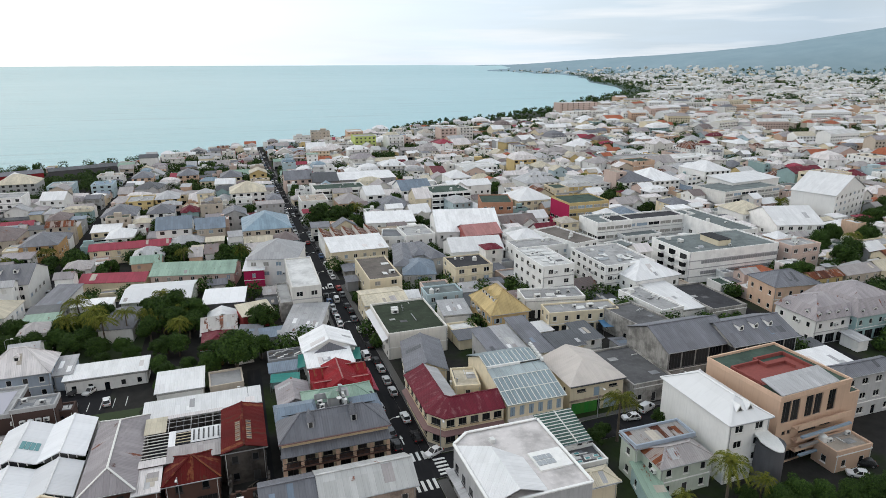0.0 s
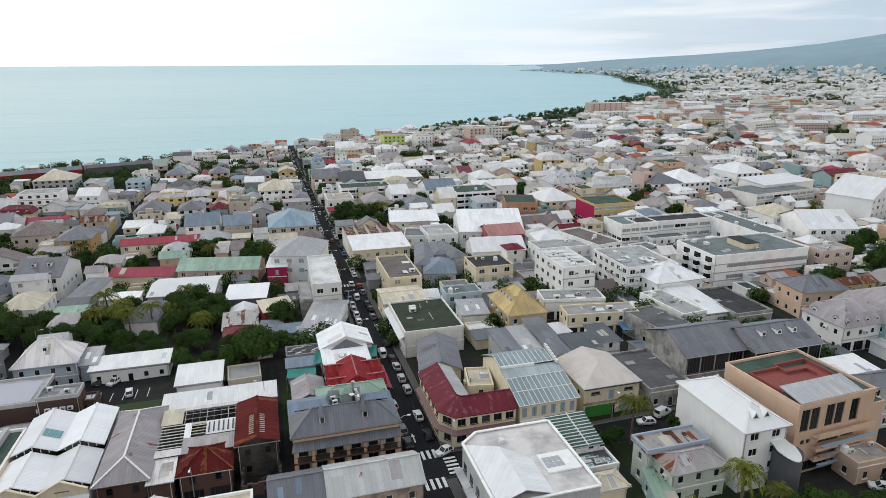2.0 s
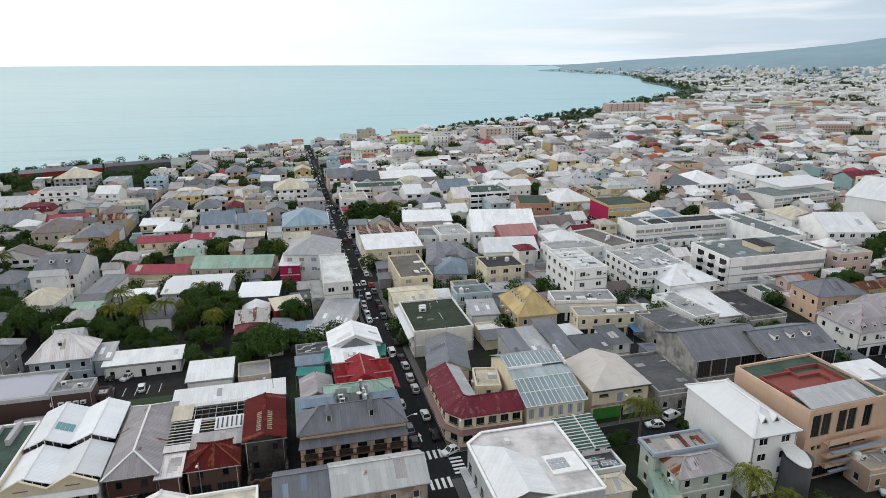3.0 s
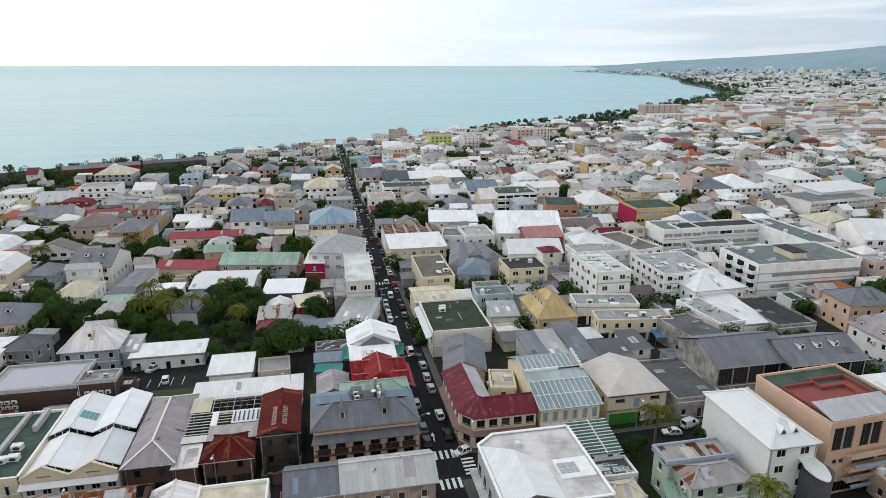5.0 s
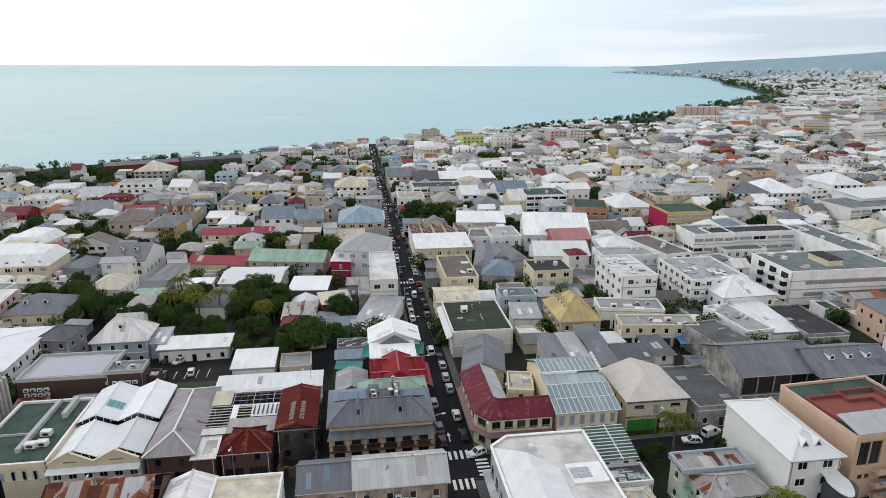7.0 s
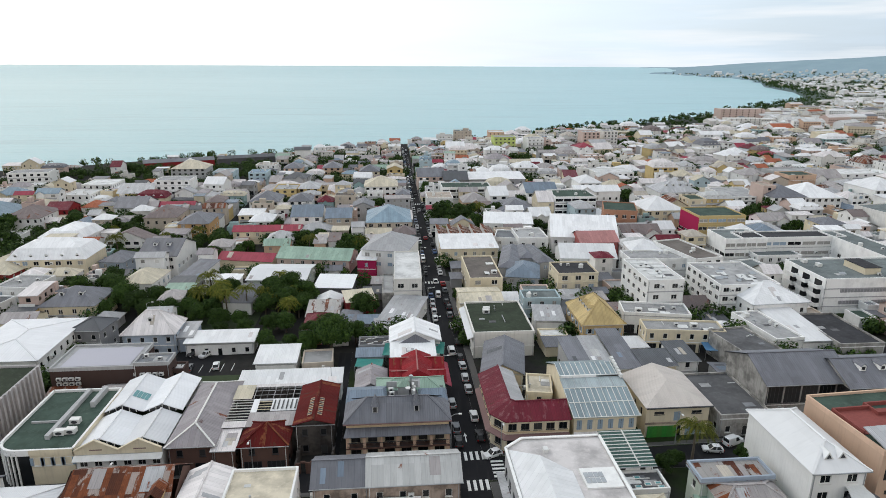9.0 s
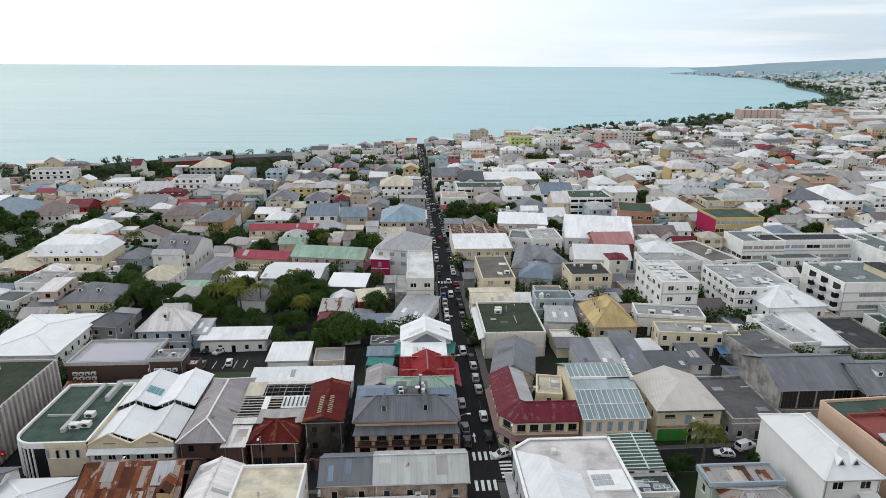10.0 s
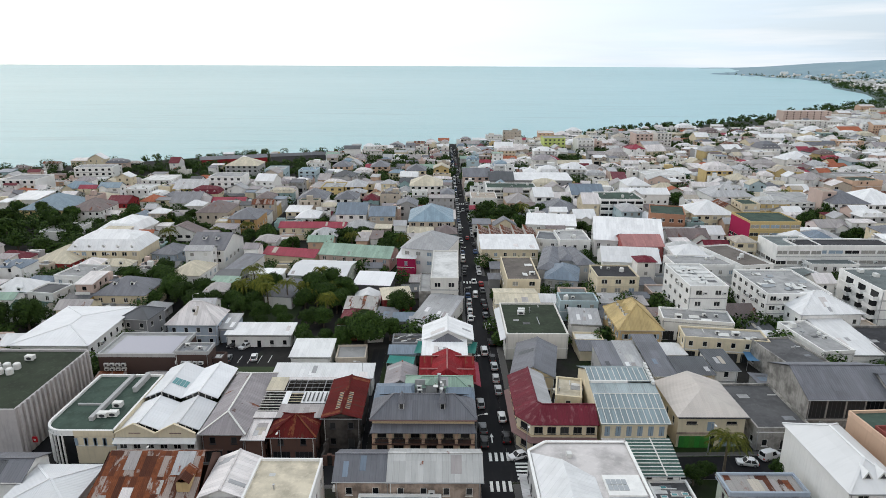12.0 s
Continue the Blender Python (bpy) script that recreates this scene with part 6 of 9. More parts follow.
def palm_tree(seed, tall=7.0, fronds=26, span=3.3):
    rng = random.Random(seed)
    root = new("palm_tree")
    t, crown = Shape(), Shape()
    lean = rng.uniform(-0.5, 0.5)
    t.tube([((lean * (k / 6) ** 2, 0, -0.3 + (tall + 0.3) * k / 6), 0.24 - 0.02 * k) for k in range(7)], M_BARK, 8)
    for k in range(fronds):
        a = 6.283 * k / fronds + rng.uniform(-0.2, 0.2)
        up = rng.uniform(-0.1, 1.25)
        prev = Vector((lean, 0, tall))
        for j in range(1, 9):
            u = j / 8
            p = Vector((lean + math.cos(a) * span * u * (1 - 0.25 * up), math.sin(a) * span * u * (1 - 0.25 * up), tall + span * (up * u * 0.95 - (0.38 + up * 0.36) * u * u * 1.2)))
            d = (p - prev).normalized()
            side = d.cross(Vector((0, 0, 1))).normalized()
            for sg in (-1, 1):
                for q in (0.0, 0.5):
                    a0, a1 = prev.lerp(p, q), prev.lerp(p, q + 0.38)
                    tip = a1 + side * sg * 0.7 * (1 - u * 0.65) + d * 0.32 - Vector((0, 0, 0.2 + 0.18 * u))
                    crown.loose_face([a0, a1, tip] if sg > 0 else [a1, a0, tip], M_PALM)
            prev = p
    part("trunk", t, root), part("crown", crown, root)
    return root


BROAD = [tagged(broad_tree(11 + k, 2.6 + 0.25 * k, 5.6 + 0.4 * k), "leafy dark green tree standing between the houses", "tree") for k in range(4)]
FAR_BROAD = [tagged(broad_tree(51 + k, 2.7 + 0.25 * k, 5.4 + 0.4 * k, 26, 85, 0.3), "leafy dark green tree standing between the houses", "tree") for k in range(4)]
PALMS = [tagged(palm_tree(31 + k, 5.5 + k, 38 + 3 * k), "palm tree with drooping yellow-green fronds", "tree") for k in range(3)]
TREE_SPOTS = []


def plant(x, y, size=1.0, palm=False, up=0.0):
    k = len(TREE_SPOTS)
    src = (PALMS if palm else BROAD if y < 105 else FAR_BROAD)[k % (3 if palm else 4)]
    ob = copy_thing(src, pose(x, y, gz(x, y) + up, 0, 0, (k * 67) % 360))
    ob.scale = (size, size, size)
    TREE_SPOTS.append((x, y, 2.6 * size))
    return ob


# ---- cars ----
CAR_PAINT = [plain("car_" + k, c, 0.3, 0.1, 0.03) for k, c in (("white", (0.75, 0.75, 0.75)), ("silver", (0.45, 0.46, 0.47)), ("black", (0.02, 0.02, 0.022)), ("grey", (0.15, 0.16, 0.17)), ("blue", (0.05, 0.10, 0.22)), ("red", (0.35, 0.02, 0.02)))]
CAR_NAMES = ("white", "silver", "black", "grey", "blue", "red")
M_TYRE = plain("tyre", (0.02, 0.02, 0.02), 0.9)
M_LAMP = plain("lamp_lens", (0.7, 0.7, 0.68), 0.2)
M_TAIL = plain("tail_lens", (0.4, 0.01, 0.01), 0.3)


def loft(s, rings, m, cap=True):
    for lo, hi in zip(rings, rings[1:]):
        n = len(lo)
        for k in range(n):
            j = (k + 1) % n
            s.face([lo[k], lo[j], hi[j], hi[k]], m)
    if cap:
        s.face(rings[-1], m)


def rounded(x, y0, y1, z, r=0.22):
    return [(-x + r, y0, z), (x - r, y0, z), (x, y0 + r, z), (x, y1 - r, z), (x - r, y1, z), (-x + r, y1, z), (-x, y1 - r, z), (-x, y0 + r, z)]


def car_mesh(paint, van, lamps=True):
    root = new("van" if van else "car")
    L, W, hood, roof = (2.1, 0.86, 1.0, 1.8) if van else (1.9, 0.8, 0.8, 1.4)
    b, g = Shape(), Shape()
    loft(b, [rounded(W * 0.94, -L * 0.97, L * 0.97, 0.22), rounded(W, -L, L, 0.42), rounded(W, -L, L, 0.62), rounded(W * 0.95, -L * 0.97, L * 0.96, hood)], paint)
    c0, c1 = (-L * 0.94, L * 0.55) if van else (-L * 0.86, L * 0.42)
    r0, r1 = (-L * 0.9, L * 0.28) if van else (-L * 0.6, L * 0.08)
    loft(g, [rounded(W * 0.92, c0, c1, hood - 0.02), rounded(W * 0.76, r0, r1, roof - 0.06)], M_GLASS)
    loft(b, [rounded(W * 0.765, r0 - 0.05, r1 + 0.05, roof - 0.06), rounded(W * 0.70, r0 + 0.1, r1 - 0.1, roof)], paint)
    for sx in (-1, 1):
        for (ya, za), (yb, zb2) in (((c0, hood), (r0, roof - 0.05)), ((c1, hood), (r1, roof - 0.05)), (((c0 + c1) / 2, hood), ((r0 + r1) / 2, roof - 0.05))):
            b.bar((sx * W * 0.925, ya, za), (sx * W * 0.775, yb, zb2), 0.1, 0.08, paint)
    if van:
        for sx in (-1, 1):
            b.face([(sx * W * 0.93, c0, hood), (sx * W * 0.93, -0.1, hood), (sx * W * 0.78, -0.1, roof - 0.04), (sx * W * 0.78, r0, roof - 0.04)], paint)
    part("body", b, root)
    part("glasshouse", g, root, "dark tinted car glass")
    for sx in (-1, 1):
        for y in (-L * 0.62, L * 0.62):
            w = Shape()
            ring = lambda x, r: [(x, y + r * math.cos(k * 0.5236), 0.31 + r * math.sin(k * 0.5236)) for k in range(12)]
            a, c = ring(sx * (W - 0.18), 0.31), ring(sx * (W + 0.015), 0.31)
            loft(w, [a, c], M_TYRE)
            w.face(ring(sx * (W + 0.02), 0.18), M_STEEL)
            part("wheel", w, root)
        if not lamps:
            continue
        h = Shape()
        h.box(sx * W * 0.72 - 0.18, sx * W * 0.72 + 0.18, L - 0.1, L - 0.01, 0.55, 0.72, M_LAMP)
        part("headlight", h, root)
        q = Shape()
        q.box(sx * W * 0.76 - 0.14, sx * W * 0.76 + 0.14, -L + 0.0, -L + 0.1, 0.58, 0.78, M_TAIL)
        part("tail_light", q, root)
    return root


CARS = [tagged(car_mesh(p, False), f"{n} hatchback car standing on the street", "car", "cars along the streets") for p, n in zip(CAR_PAINT, CAR_NAMES)]
FAR_CARS = [tagged(car_mesh(p, False, False), f"{n} hatchback car standing on the street", "car", "cars along the streets") for p, n in zip(CAR_PAINT, CAR_NAMES)]
VANS = [tagged(car_mesh(CAR_PAINT[0], True), "white delivery van standing on the street", "van", "cars along the streets")]


def park(x, y, turn=0.0, k=0, van=False):
    src = VANS[0] if van else (CARS if y < 70 else FAR_CARS)[k % 6]
    return copy_thing(src, pose(x, y, gz(x, y) + 0.1, 0, 0, turn))


def away(obs):
    for o in obs:
        for q in [*o.children_recursive, o]:
            bpy.data.objects.remove(q)


def white_store():
    """Big white roofed store on the corner: parapet, low hipped sheets, raised slab with grey panels, street canopy."""
    root = tagged(new("white_store"), "white-roofed corner store with stepped roof and street canopy", "building")
    x0, x1, y0, y1, h = 4.6, 21.6, -41.5, -22.6, 7.7
    s = Shape()
    n = 5
    cut = (x0 + 3.2, y1)
    plan = [(x0, y1 - 2.6), (x0, y0), (x1, y0), (x1, y1), cut]
    for i, (a, b) in enumerate(zip(plan, plan[1:] + plan[:1])):
        a, b = Vector((*a, 0)), Vector((*b, 0))
        u = (b - a).normalized()
        L = (b - a).length
        holes = [(L * (k + 0.5) / n - 0.8, L * (k + 0.5) / n + 0.8, z0, z1) for k in range(n) for z0, z1 in ((0.2, 2.5), (3.6, 5.2))] if i == 0 else []
        facade(s, WALL["lgrey"], a, u, L, -1.8, h + 0.35, holes)
        for q in holes:
            f, g = window_mesh(1.6, q[3] - q[2], "dark")
            p = a + u * (q[0] + q[1]) / 2
            o = part("window", f, root, at=pose(p.x, p.y, q[2], 0, 0, math.degrees(math.atan2(u.y, u.x))))
            part("pane", g, o)
    part("outer_wall", s, root)
    p = Shape()
    for a, b in zip(plan, plan[1:] + plan[:1]):
        p.bar((*a, h + 0.4), (*b, h + 0.4), 0.45, 0.22, WALL["white"])
    part("coping", p, root)
    m = ROOF["white"]
    r = Shape()
    r.face([(*q, h + 0.1) for q in plan], DECK["pale"])
    part("roof", r, root)
    g = Shape()
    X0, X1, Y0, Y1, top = x0 + 0.4, x0 + 8.6, y0 + 0.3, y1 - 3.0, h + 1.9
    mx = X0 + 4.4
    g.slope([(X0, Y0, h + 0.3), (mx, Y0, top), (mx, Y1 - 4.2, top), (X0, Y1, h + 0.3)][::-1], m)
    g.slope([(X1 + 1.0, Y0, h + 0.3), (X1 + 1.0, Y1 - 6.5, h + 0.3), (mx, Y1 - 4.2, top), (mx, Y0, top)], m)
    g.slope([(X0, Y1, h + 0.3), (mx, Y1 - 4.2, top), (X1 + 1.0, Y1 - 6.5, h + 0.3)][::-1], m)
    part("hipped_cover", g, root, "white sheet roof with a hipped end")
    b = Shape()
    b.box(x0 + 10.7, x1 - 0.5, y0 + 5.0, y1 - 9.0, h + 0.11, h + 0.4, WALL["white"])
    part("raised_slab", b, root)
    for k in range(8):
        q = Shape()
        xx, yy = x0 + 11.0 + (k % 4) * 0.8, y1 - 11.4 - (k // 4) * 1.4
        q.box(xx, xx + 0.7, yy, yy + 1.2, h + 0.41, h + 0.47, M_STEEL)
        part("roof_light", q, root, "flat grey roof light")
    c = Shape()
    c.slope([(x0 - 1.35, y1 - 2.0, 3.0), (x0 - 1.35, y0, 3.0), (x0 - 0.003, y0, 3.35), (x0 - 0.003, y1 - 2.6, 3.35)], ROOF["lgrey"], 0.12)
    part("canopy", c, root, "grey sheet canopy over the pavement")
    v = Shape()
    v.box(x0 + 6.2, x0 + 7.0, y1 - 4.2, y1 - 3.2, h + 0.1, h + 0.8, M_UNIT)
    part("vent_housing", v, root)
    return root


def silo():
    """Round concrete stair drum with a sloping lid, beside the tall white block."""
    root = tagged(new("stair_drum"), "round stained concrete drum beside the tall white block", "building")
    s = Shape()
    s.tube([((0, 0, -0.5), 2.4), ((0, 0, 3), 2.4), ((0, 0, 7.6), 2.4)], WALL["dgrey"], 24)
    part("drum", s, root)
    l = Shape()
    ring = [((1.5 + 0.4 * (k > 12)) * math.cos(k * 0.2618) - 1.2, 4.0 * math.sin(k * 0.2618) + 0.4, 8.9 + 0.8 * math.sin(k * 0.2618)) for k in range(24)]
    l.face(ring, M_UNIT)
    l.face([(a, b, c - 0.15) for a, b, c in ring][::-1], M_UNIT)
    for i in range(24):
        j = (i + 1) % 24
        l.face([(ring[i][0], ring[i][1], ring[i][2] - 0.15), (ring[j][0], ring[j][1], ring[j][2] - 0.15), ring[j], ring[i]], M_UNIT)
    part("lid", l, root)
    root.matrix_basis = pose(56.6, -41.6, 0)
    return root


def street_lamp(x, y, turn):
    root = tagged(new("street_lamp"), "tall grey street lamp with a curved arm", "lamp", "street lamps")
    p = Shape()
    p.tube([((0, 0, 0), 0.11), ((0, 0, 3.5), 0.08), ((0, 0, 7.0), 0.06)], M_STEEL, 8)
    part("pole", p, root)
    a = Shape()
    a.bar((0, 0, 6.95), (0.7, 0, 7.35), 0.07, 0.07, M_STEEL), a.bar((0.68, 0, 7.34), (1.5, 0, 7.4), 0.07, 0.07, M_STEEL)
    part("arm", a, root)
    h = Shape()
    h.box(1.4, 2.0, -0.16, 0.16, 7.32, 7.48, M_UNIT)
    part("lamp_head", h, root)
    root.matrix_basis = pose(x, y, gz(x, y), 0, 0, turn)
    return root


def wall_units(x, y, z, nx, nz, turn=0.0):
    """Rows of air conditioners on brackets, each a thing of its own."""
    for i in range(nx):
        for k in range(nz):
            root = tagged(new("air_conditioner"), "white outdoor air conditioner bracketed to a brick wall", "air conditioner", "wall air conditioners")
            part("casing", GEAR["ac"], root)
            b = Shape()
            b.bar((-0.4, 0.35, 0.06), (0.4, 0.35, 0.06), 0.1, 0.1, M_STEEL)
            part("bracket", b, root)
            root.matrix_basis = pose(x + i * 1.35, y, z + k * 1.15, 0, 0, turn)


# ---- the buildings round the crossing ----
wall_units(-88.0, 15.6, 1.2, 4, 2)
wall_units(-69.4, 14.2, 3.6, 4, 1)
awning = Shape()
awning.slope([(-90.0, 12.6, 0.3), (-83.2, 12.6, 0.3), (-83.2, 15.7, 1.1), (-90.0, 15.7, 1.1)], ROOF["rust"], 0.08)
for x in (-89.6, -86.5, -83.5):
    awning.bar((x, 12.8, -3.0), (x, 12.8, 0.25), 0.12, 0.12, M_STEEL)
awning_root = tagged(new("awning"), "rusty sheet awning on posts against the brick block", "awning")
part("cover", awning, awning_root)


def tarpaulin(x, y, w, d, z, colour, label):
    """A sheet stretched over a yard on four posts, sagging in the middle."""
    root = tagged(new("tarpaulin"), label, "tarpaulin")
    m = plain("tarpaulin_" + str(round(x)), colour, 0.6, 0.0, 0.25)
    s = Shape()
    n = 6
    at = lambda i, j: (-w / 2 + w * i / n, -d / 2 + d * j / n, z + 0.4 * j / n - 0.35 * math.sin(math.pi * i / n) * math.sin(math.pi * j / n))
    for i in range(n):
        for j in range(n):
            s.face([at(i, j), at(i + 1, j), at(i + 1, j + 1), at(i, j + 1)], m)
    part("sheet", s, root)
    for i, j in ((0, 0), (n, 0), (0, n), (n, n)):
        q = Shape()
        top = at(i, j)
        q.bar((top[0], top[1], -0.3), top, 0.08, 0.08, M_STEEL)
        part("post", q, root)
    root.matrix_basis = pose(x, y, gz(x, y), 0, 0, -8)


def parasol(x, y, z):
    root = tagged(new("parasol"), "lime green parasol open over a terrace", "parasol")
    m = plain("lime_canvas", (0.42, 0.55, 0.06), 0.8)
    s, q = Shape(), Shape()
    ring = [(1.9 * math.cos(k * 0.7854), 1.9 * math.sin(k * 0.7854), 2.3) for k in range(8)]
    for a, b in zip(ring, ring[1:] + ring[:1]):
        s.face([a, b, (0, 0, 2.95)], m)
    q.tube([((0, 0, 0), 0.05), ((0, 0, 2.9), 0.04)], M_STEEL, 6)
    part("canopy", s, root), part("pole", q, root)
    root.matrix_basis = pose(x, y, z)


tarpaulin(66.6, 21.0, 6.5, 4.2, 2.6, (0.10, 0.24, 0.42), "blue tarpaulin stretched over a back yard")
parasol(84.4, 50.0, gz(84, 50))
parasol(79.6, 47.8, gz(80, 48))
fence_root = tagged(new("shop_shutter"), "bright green painted shutter on a shop front", "shutter")
for k in range(6):
    fence = Shape()
    fence.box(-3.0 + k, -2.04 + k, -0.05, 0.05, 0.05, 2.5, plain("green_boards_" + str(k), (0.03 + 0.01 * (k % 3), 0.20 + 0.03 * (k % 2), 0.03), 0.7, 0.0, 0.5))
    part("shutter_panel", fence, fence_root)
fence_root.matrix_basis = pose(38.4, -11.85, gz(38, -12), 0, 0, 0)
white_store()
silo()
for y in (-11, 14, 38, 62, 84, 108, 140, 172, 205, 240, 275):
    street_lamp(-3.2, y, 0)
for x, y, a in ((-27.9, -4, 180), (-27.9, 12, 180), (6.0, -14.0, 270), (40, -14.4, 270), (-40, -14.7, 270), (-62, -21.6, 90), (60, -14.2, 270), (-84, 30, 0), (-85, 60, 0)):
    street_lamp(x, y, a)

def ruin(x, y, w, d, h):
    """Roofless stone walls of uneven height round a dark floor."""
    rng = random.Random(3)
    root = tagged(new("ruin"), "roofless ruin of dark stained stone walls", "ruin")
    z = gz(x, y)
    for side, o, u, n in (("front", (-w / 2, -d / 2), (1, 0), w), ("side", (-w / 2, -d / 2), (0, 1), d), ("side", (w / 2, -d / 2), (0, 1), d)):
        s = Shape()
        k = int(n / 0.9)
        tops = [h * rng.uniform(0.6, 1.0) for _ in range(k + 1)]
        for i in range(k):
            a0, a1, t = n * i / k, n * (i + 1) / k, tops[i]
            p, q = (o[0] + u[0] * a0, o[1] + u[1] * a0), (o[0] + u[0] * a1, o[1] + u[1] * a1)
            low = 2.2 if side == "front" and i % 3 == 1 else -0.5
            s.box(min(p[0], q[0]) - 0.2 * u[1], max(p[0], q[0]) + 0.2 * u[1], min(p[1], q[1]) - 0.2 * u[0], max(p[1], q[1]) + 0.2 * u[0], low, t, WALL["brown" if side == "front" else "ruin"])
        part("stone_wall", s, root)
    s = Shape()
    s.box(-w / 2 + 0.22, w / 2 - 0.22, -d / 2 + 0.22, d / 2, -0.4, 0.12, M_GROUND, "u")
    part("earth_floor", s, root)
    for _ in range(5):
        s = Shape()
        a = Vector((rng.uniform(-w, w) * 0.35, rng.uniform(-d, d) * 0.35, rng.uniform(0.3, 0.8)))
        s.bar(a, a + Vector((rng.uniform(-2, 2), rng.uniform(-2, 2), rng.uniform(-0.2, 1.2))), 0.14, 0.14, M_BARK)
        part("fallen_beam", s, root)
    root.matrix_basis = pose(x, y, z, 0, 0, -3)
    PLOTS.append((x, y, w, d))


mansion()
ruin(-28.8, -13.6, 6.4, 4.6, 3.0)
corner_shop()
red_market()
seam_hall()
beige_store()
stripped_house()
holed = house(-29.2, -3.0, 7.0, 14.6, 0.0, 6.9, "gy", "oldrust", "ruin", 2, pitch=0.28)
for k in range(5):
    for e in (-1, 1):
        hole = Shape()
        zz = 6.9 + (3.95 - 0.95) * 0.28 + 0.03
        hole.box(-0.42, 0.42, -0.34, 0.34, 0.0, 0.05, M_DARK)
        hole.bar((-0.46, -0.36, 0.05), (0.46, -0.36, 0.05), 0.1, 0.08, M_TRIM_CREAM)
        hole.bar((-0.46, 0.36, 0.05), (0.46, 0.36, 0.05), 0.1, 0.08, M_TRIM_CREAM)
        part("roof_gap", hole, holed, "gap in the sheets with a pale batten", pose(e * 0.95, -5.2 + k * 1.35, zz, 0, e * 15.6, 0))
house(-44.9, -11.4, 3.6, 7.2, 0.0, 5.6, "mono", "pinkwhite", "brown", 2)
house(-37.9, -10.4, 8.4, 8.0, 0.0, 5.6, "hip", "oldrust", "brown", 2, shop=1)
house(-42.0, 26.2, 9.4, 8.4, 0.0, 4.4, "mono", "white", "white", 1)
house(-9.3, 22.6, 10.2, 7.2, 0.0, 5.6, "mono", "white", "white", 2, detail=True)
gabled = house(-8.5, 30.6, 12.2, 8.6, 0.0, 6.2, "gy", "white", "white", 2, pitch=0.42)
apron = Shape()
apron.slope([(-5.6, -6.2, 5.6), (5.6, -6.2, 5.6), (0, -4.4, 8.0)], ROOF["grey"], 0.08)
part("front_slope", apron, gabled, "grey sheet slope before the white gable")
grid = house(26.5, -23.3, 7.0, 7.2, 0.0, 5.3, "stripe", "dgreen", "white", 2)
low = house(27.6, -29.4, 6.6, 5.0, 0.0, 3.9, "flat", "dgrey", "white", 1, gear=[])
for px, py in ((-1.6, -1.4), (0.2, -0.9), (2.0, -0.7), (2.2, -1.7), (-1.0, 0.9)):
    light = Shape()
    light.box(px - 0.55, px + 0.55, py - 0.35, py + 0.35, 3.8, 3.98, M_FRAME)
    light.box(px - 0.42, px + 0.42, py - 0.24, py + 0.24, 3.981, 4.0, M_SKYLIGHT)
    part("roof_light", light, low, "white framed roof light")
house(52.75, -31.6, 8.6, 17.4, 0.0, 11.8, "hip", "smooth", "white", 4, pitch=0.55, blank="lr", vents=1)
tarpaulin(-19.7, 19.6, 6.4, 3.4, 3.6, (0.015, 0.20, 0.17), "teal tarpaulin stretched over a market stall")
tarpaulin(-15.4, 24.6, 1.8, 6.0, 4.6, (0.015, 0.20, 0.17), "narrow teal tarpaulin beside a shop roof")
tarpaulin(-2.9, 24.2, 2.8, 5.6, 4.4, (0.012, 0.16, 0.13), "dark teal tarpaulin over the pavement edge")
twin_hall()
round_shop()
ribbed_hall()
peach_hall()
house(-50.8, -2.5, 8.0, 23.4, 0.0, 6.4, "hip", "mauve", "brown", 2, shop=1, cap=M_FRAME)
house(-36.7, 12.4, 22.0, 5.6, 0.0, 5.2, "mono", "white", "white", 1)
house(-11.0, -26.2, 14.8, 8.3, 0.0, 7.4, "gx", "silver", "stone", 2, pitch=0.5)
house(-22.8, -26.0, 8.7, 8.0, 0.0, 7.4, "gx", "grey", "stone", 2, pitch=0.5)
brick = house(-80.9, 22.3, 18.2, 12.2, 0.0, 8.0, "flat", "lgrey", "brick", 2, gear=[], blank="f", coping=WALL["lgrey"], detail=False)
bay = Shape()
bay.box(-7.4, 7.6, -4.8, 4.6, 7.92, 7.96, M_MEMBRANE)
part("roof_membrane", bay, brick, "smooth lavender-grey roof membrane")
house(-67.5, 17.1, 7.6, 4.8, 0.0, 9.0, "flat", "grey", "brick", 2, gear=["ac"]*2, coping=WALL["lgrey"])
house(-63.7, 18.8, 4.4, 3.7, 0.0, 6.0, "flat", "grey", "brick", 2)
house(-106.2, 36.4, 19.0, 25.0, 0.0, 7.4, "hip", "clean", "white", 2, pitch=0.13)
rust_hall()
house(-73.2, -29.8, 11.0, 10.6, 0.0, 7.0, "hip", "clean", "white", 1, pitch=0.22)
house(-84.3, -25.4, 11.4, 7.4, 0.0, 7.5, "gx", "grey", "white", 1)
house(-16.6, -34.0, 13.2, 6.4, 0.0, 5.0, "flat", "lgrey", "white", 1, gear=["ac", "ac", "tank", "tank", "ac", "duct"], detail=True)
house(-44.0, -29.4, 6.6, 9.8, 0.0, 8.0, "gy", "pinkwhite", "white", 2)
house(-34.9, -32.0, 10.4, 11.0, 0.0, 9.0, "flat", "cream", "white", 2)
house(-77.0, 43.4, 13.0, 9.8, 0.0, 6.4, "hip", "pinkwhite", "blue", 2, dormers=1, pitch=0.9)
house(-68.4, 44.2, 3.6, 8.4, 0.0, 4.6, "mono", "lgrey", "blue", 1)
house(-58.9, 40.3, 17.2, 6.4, 0.0, 4.0, "mono", "white", "white", 1)
house(-95.2, 87.3, 10.4, 13.4, -6.0, 7.0, "hip", "cream", "white", 2, shutters=1)
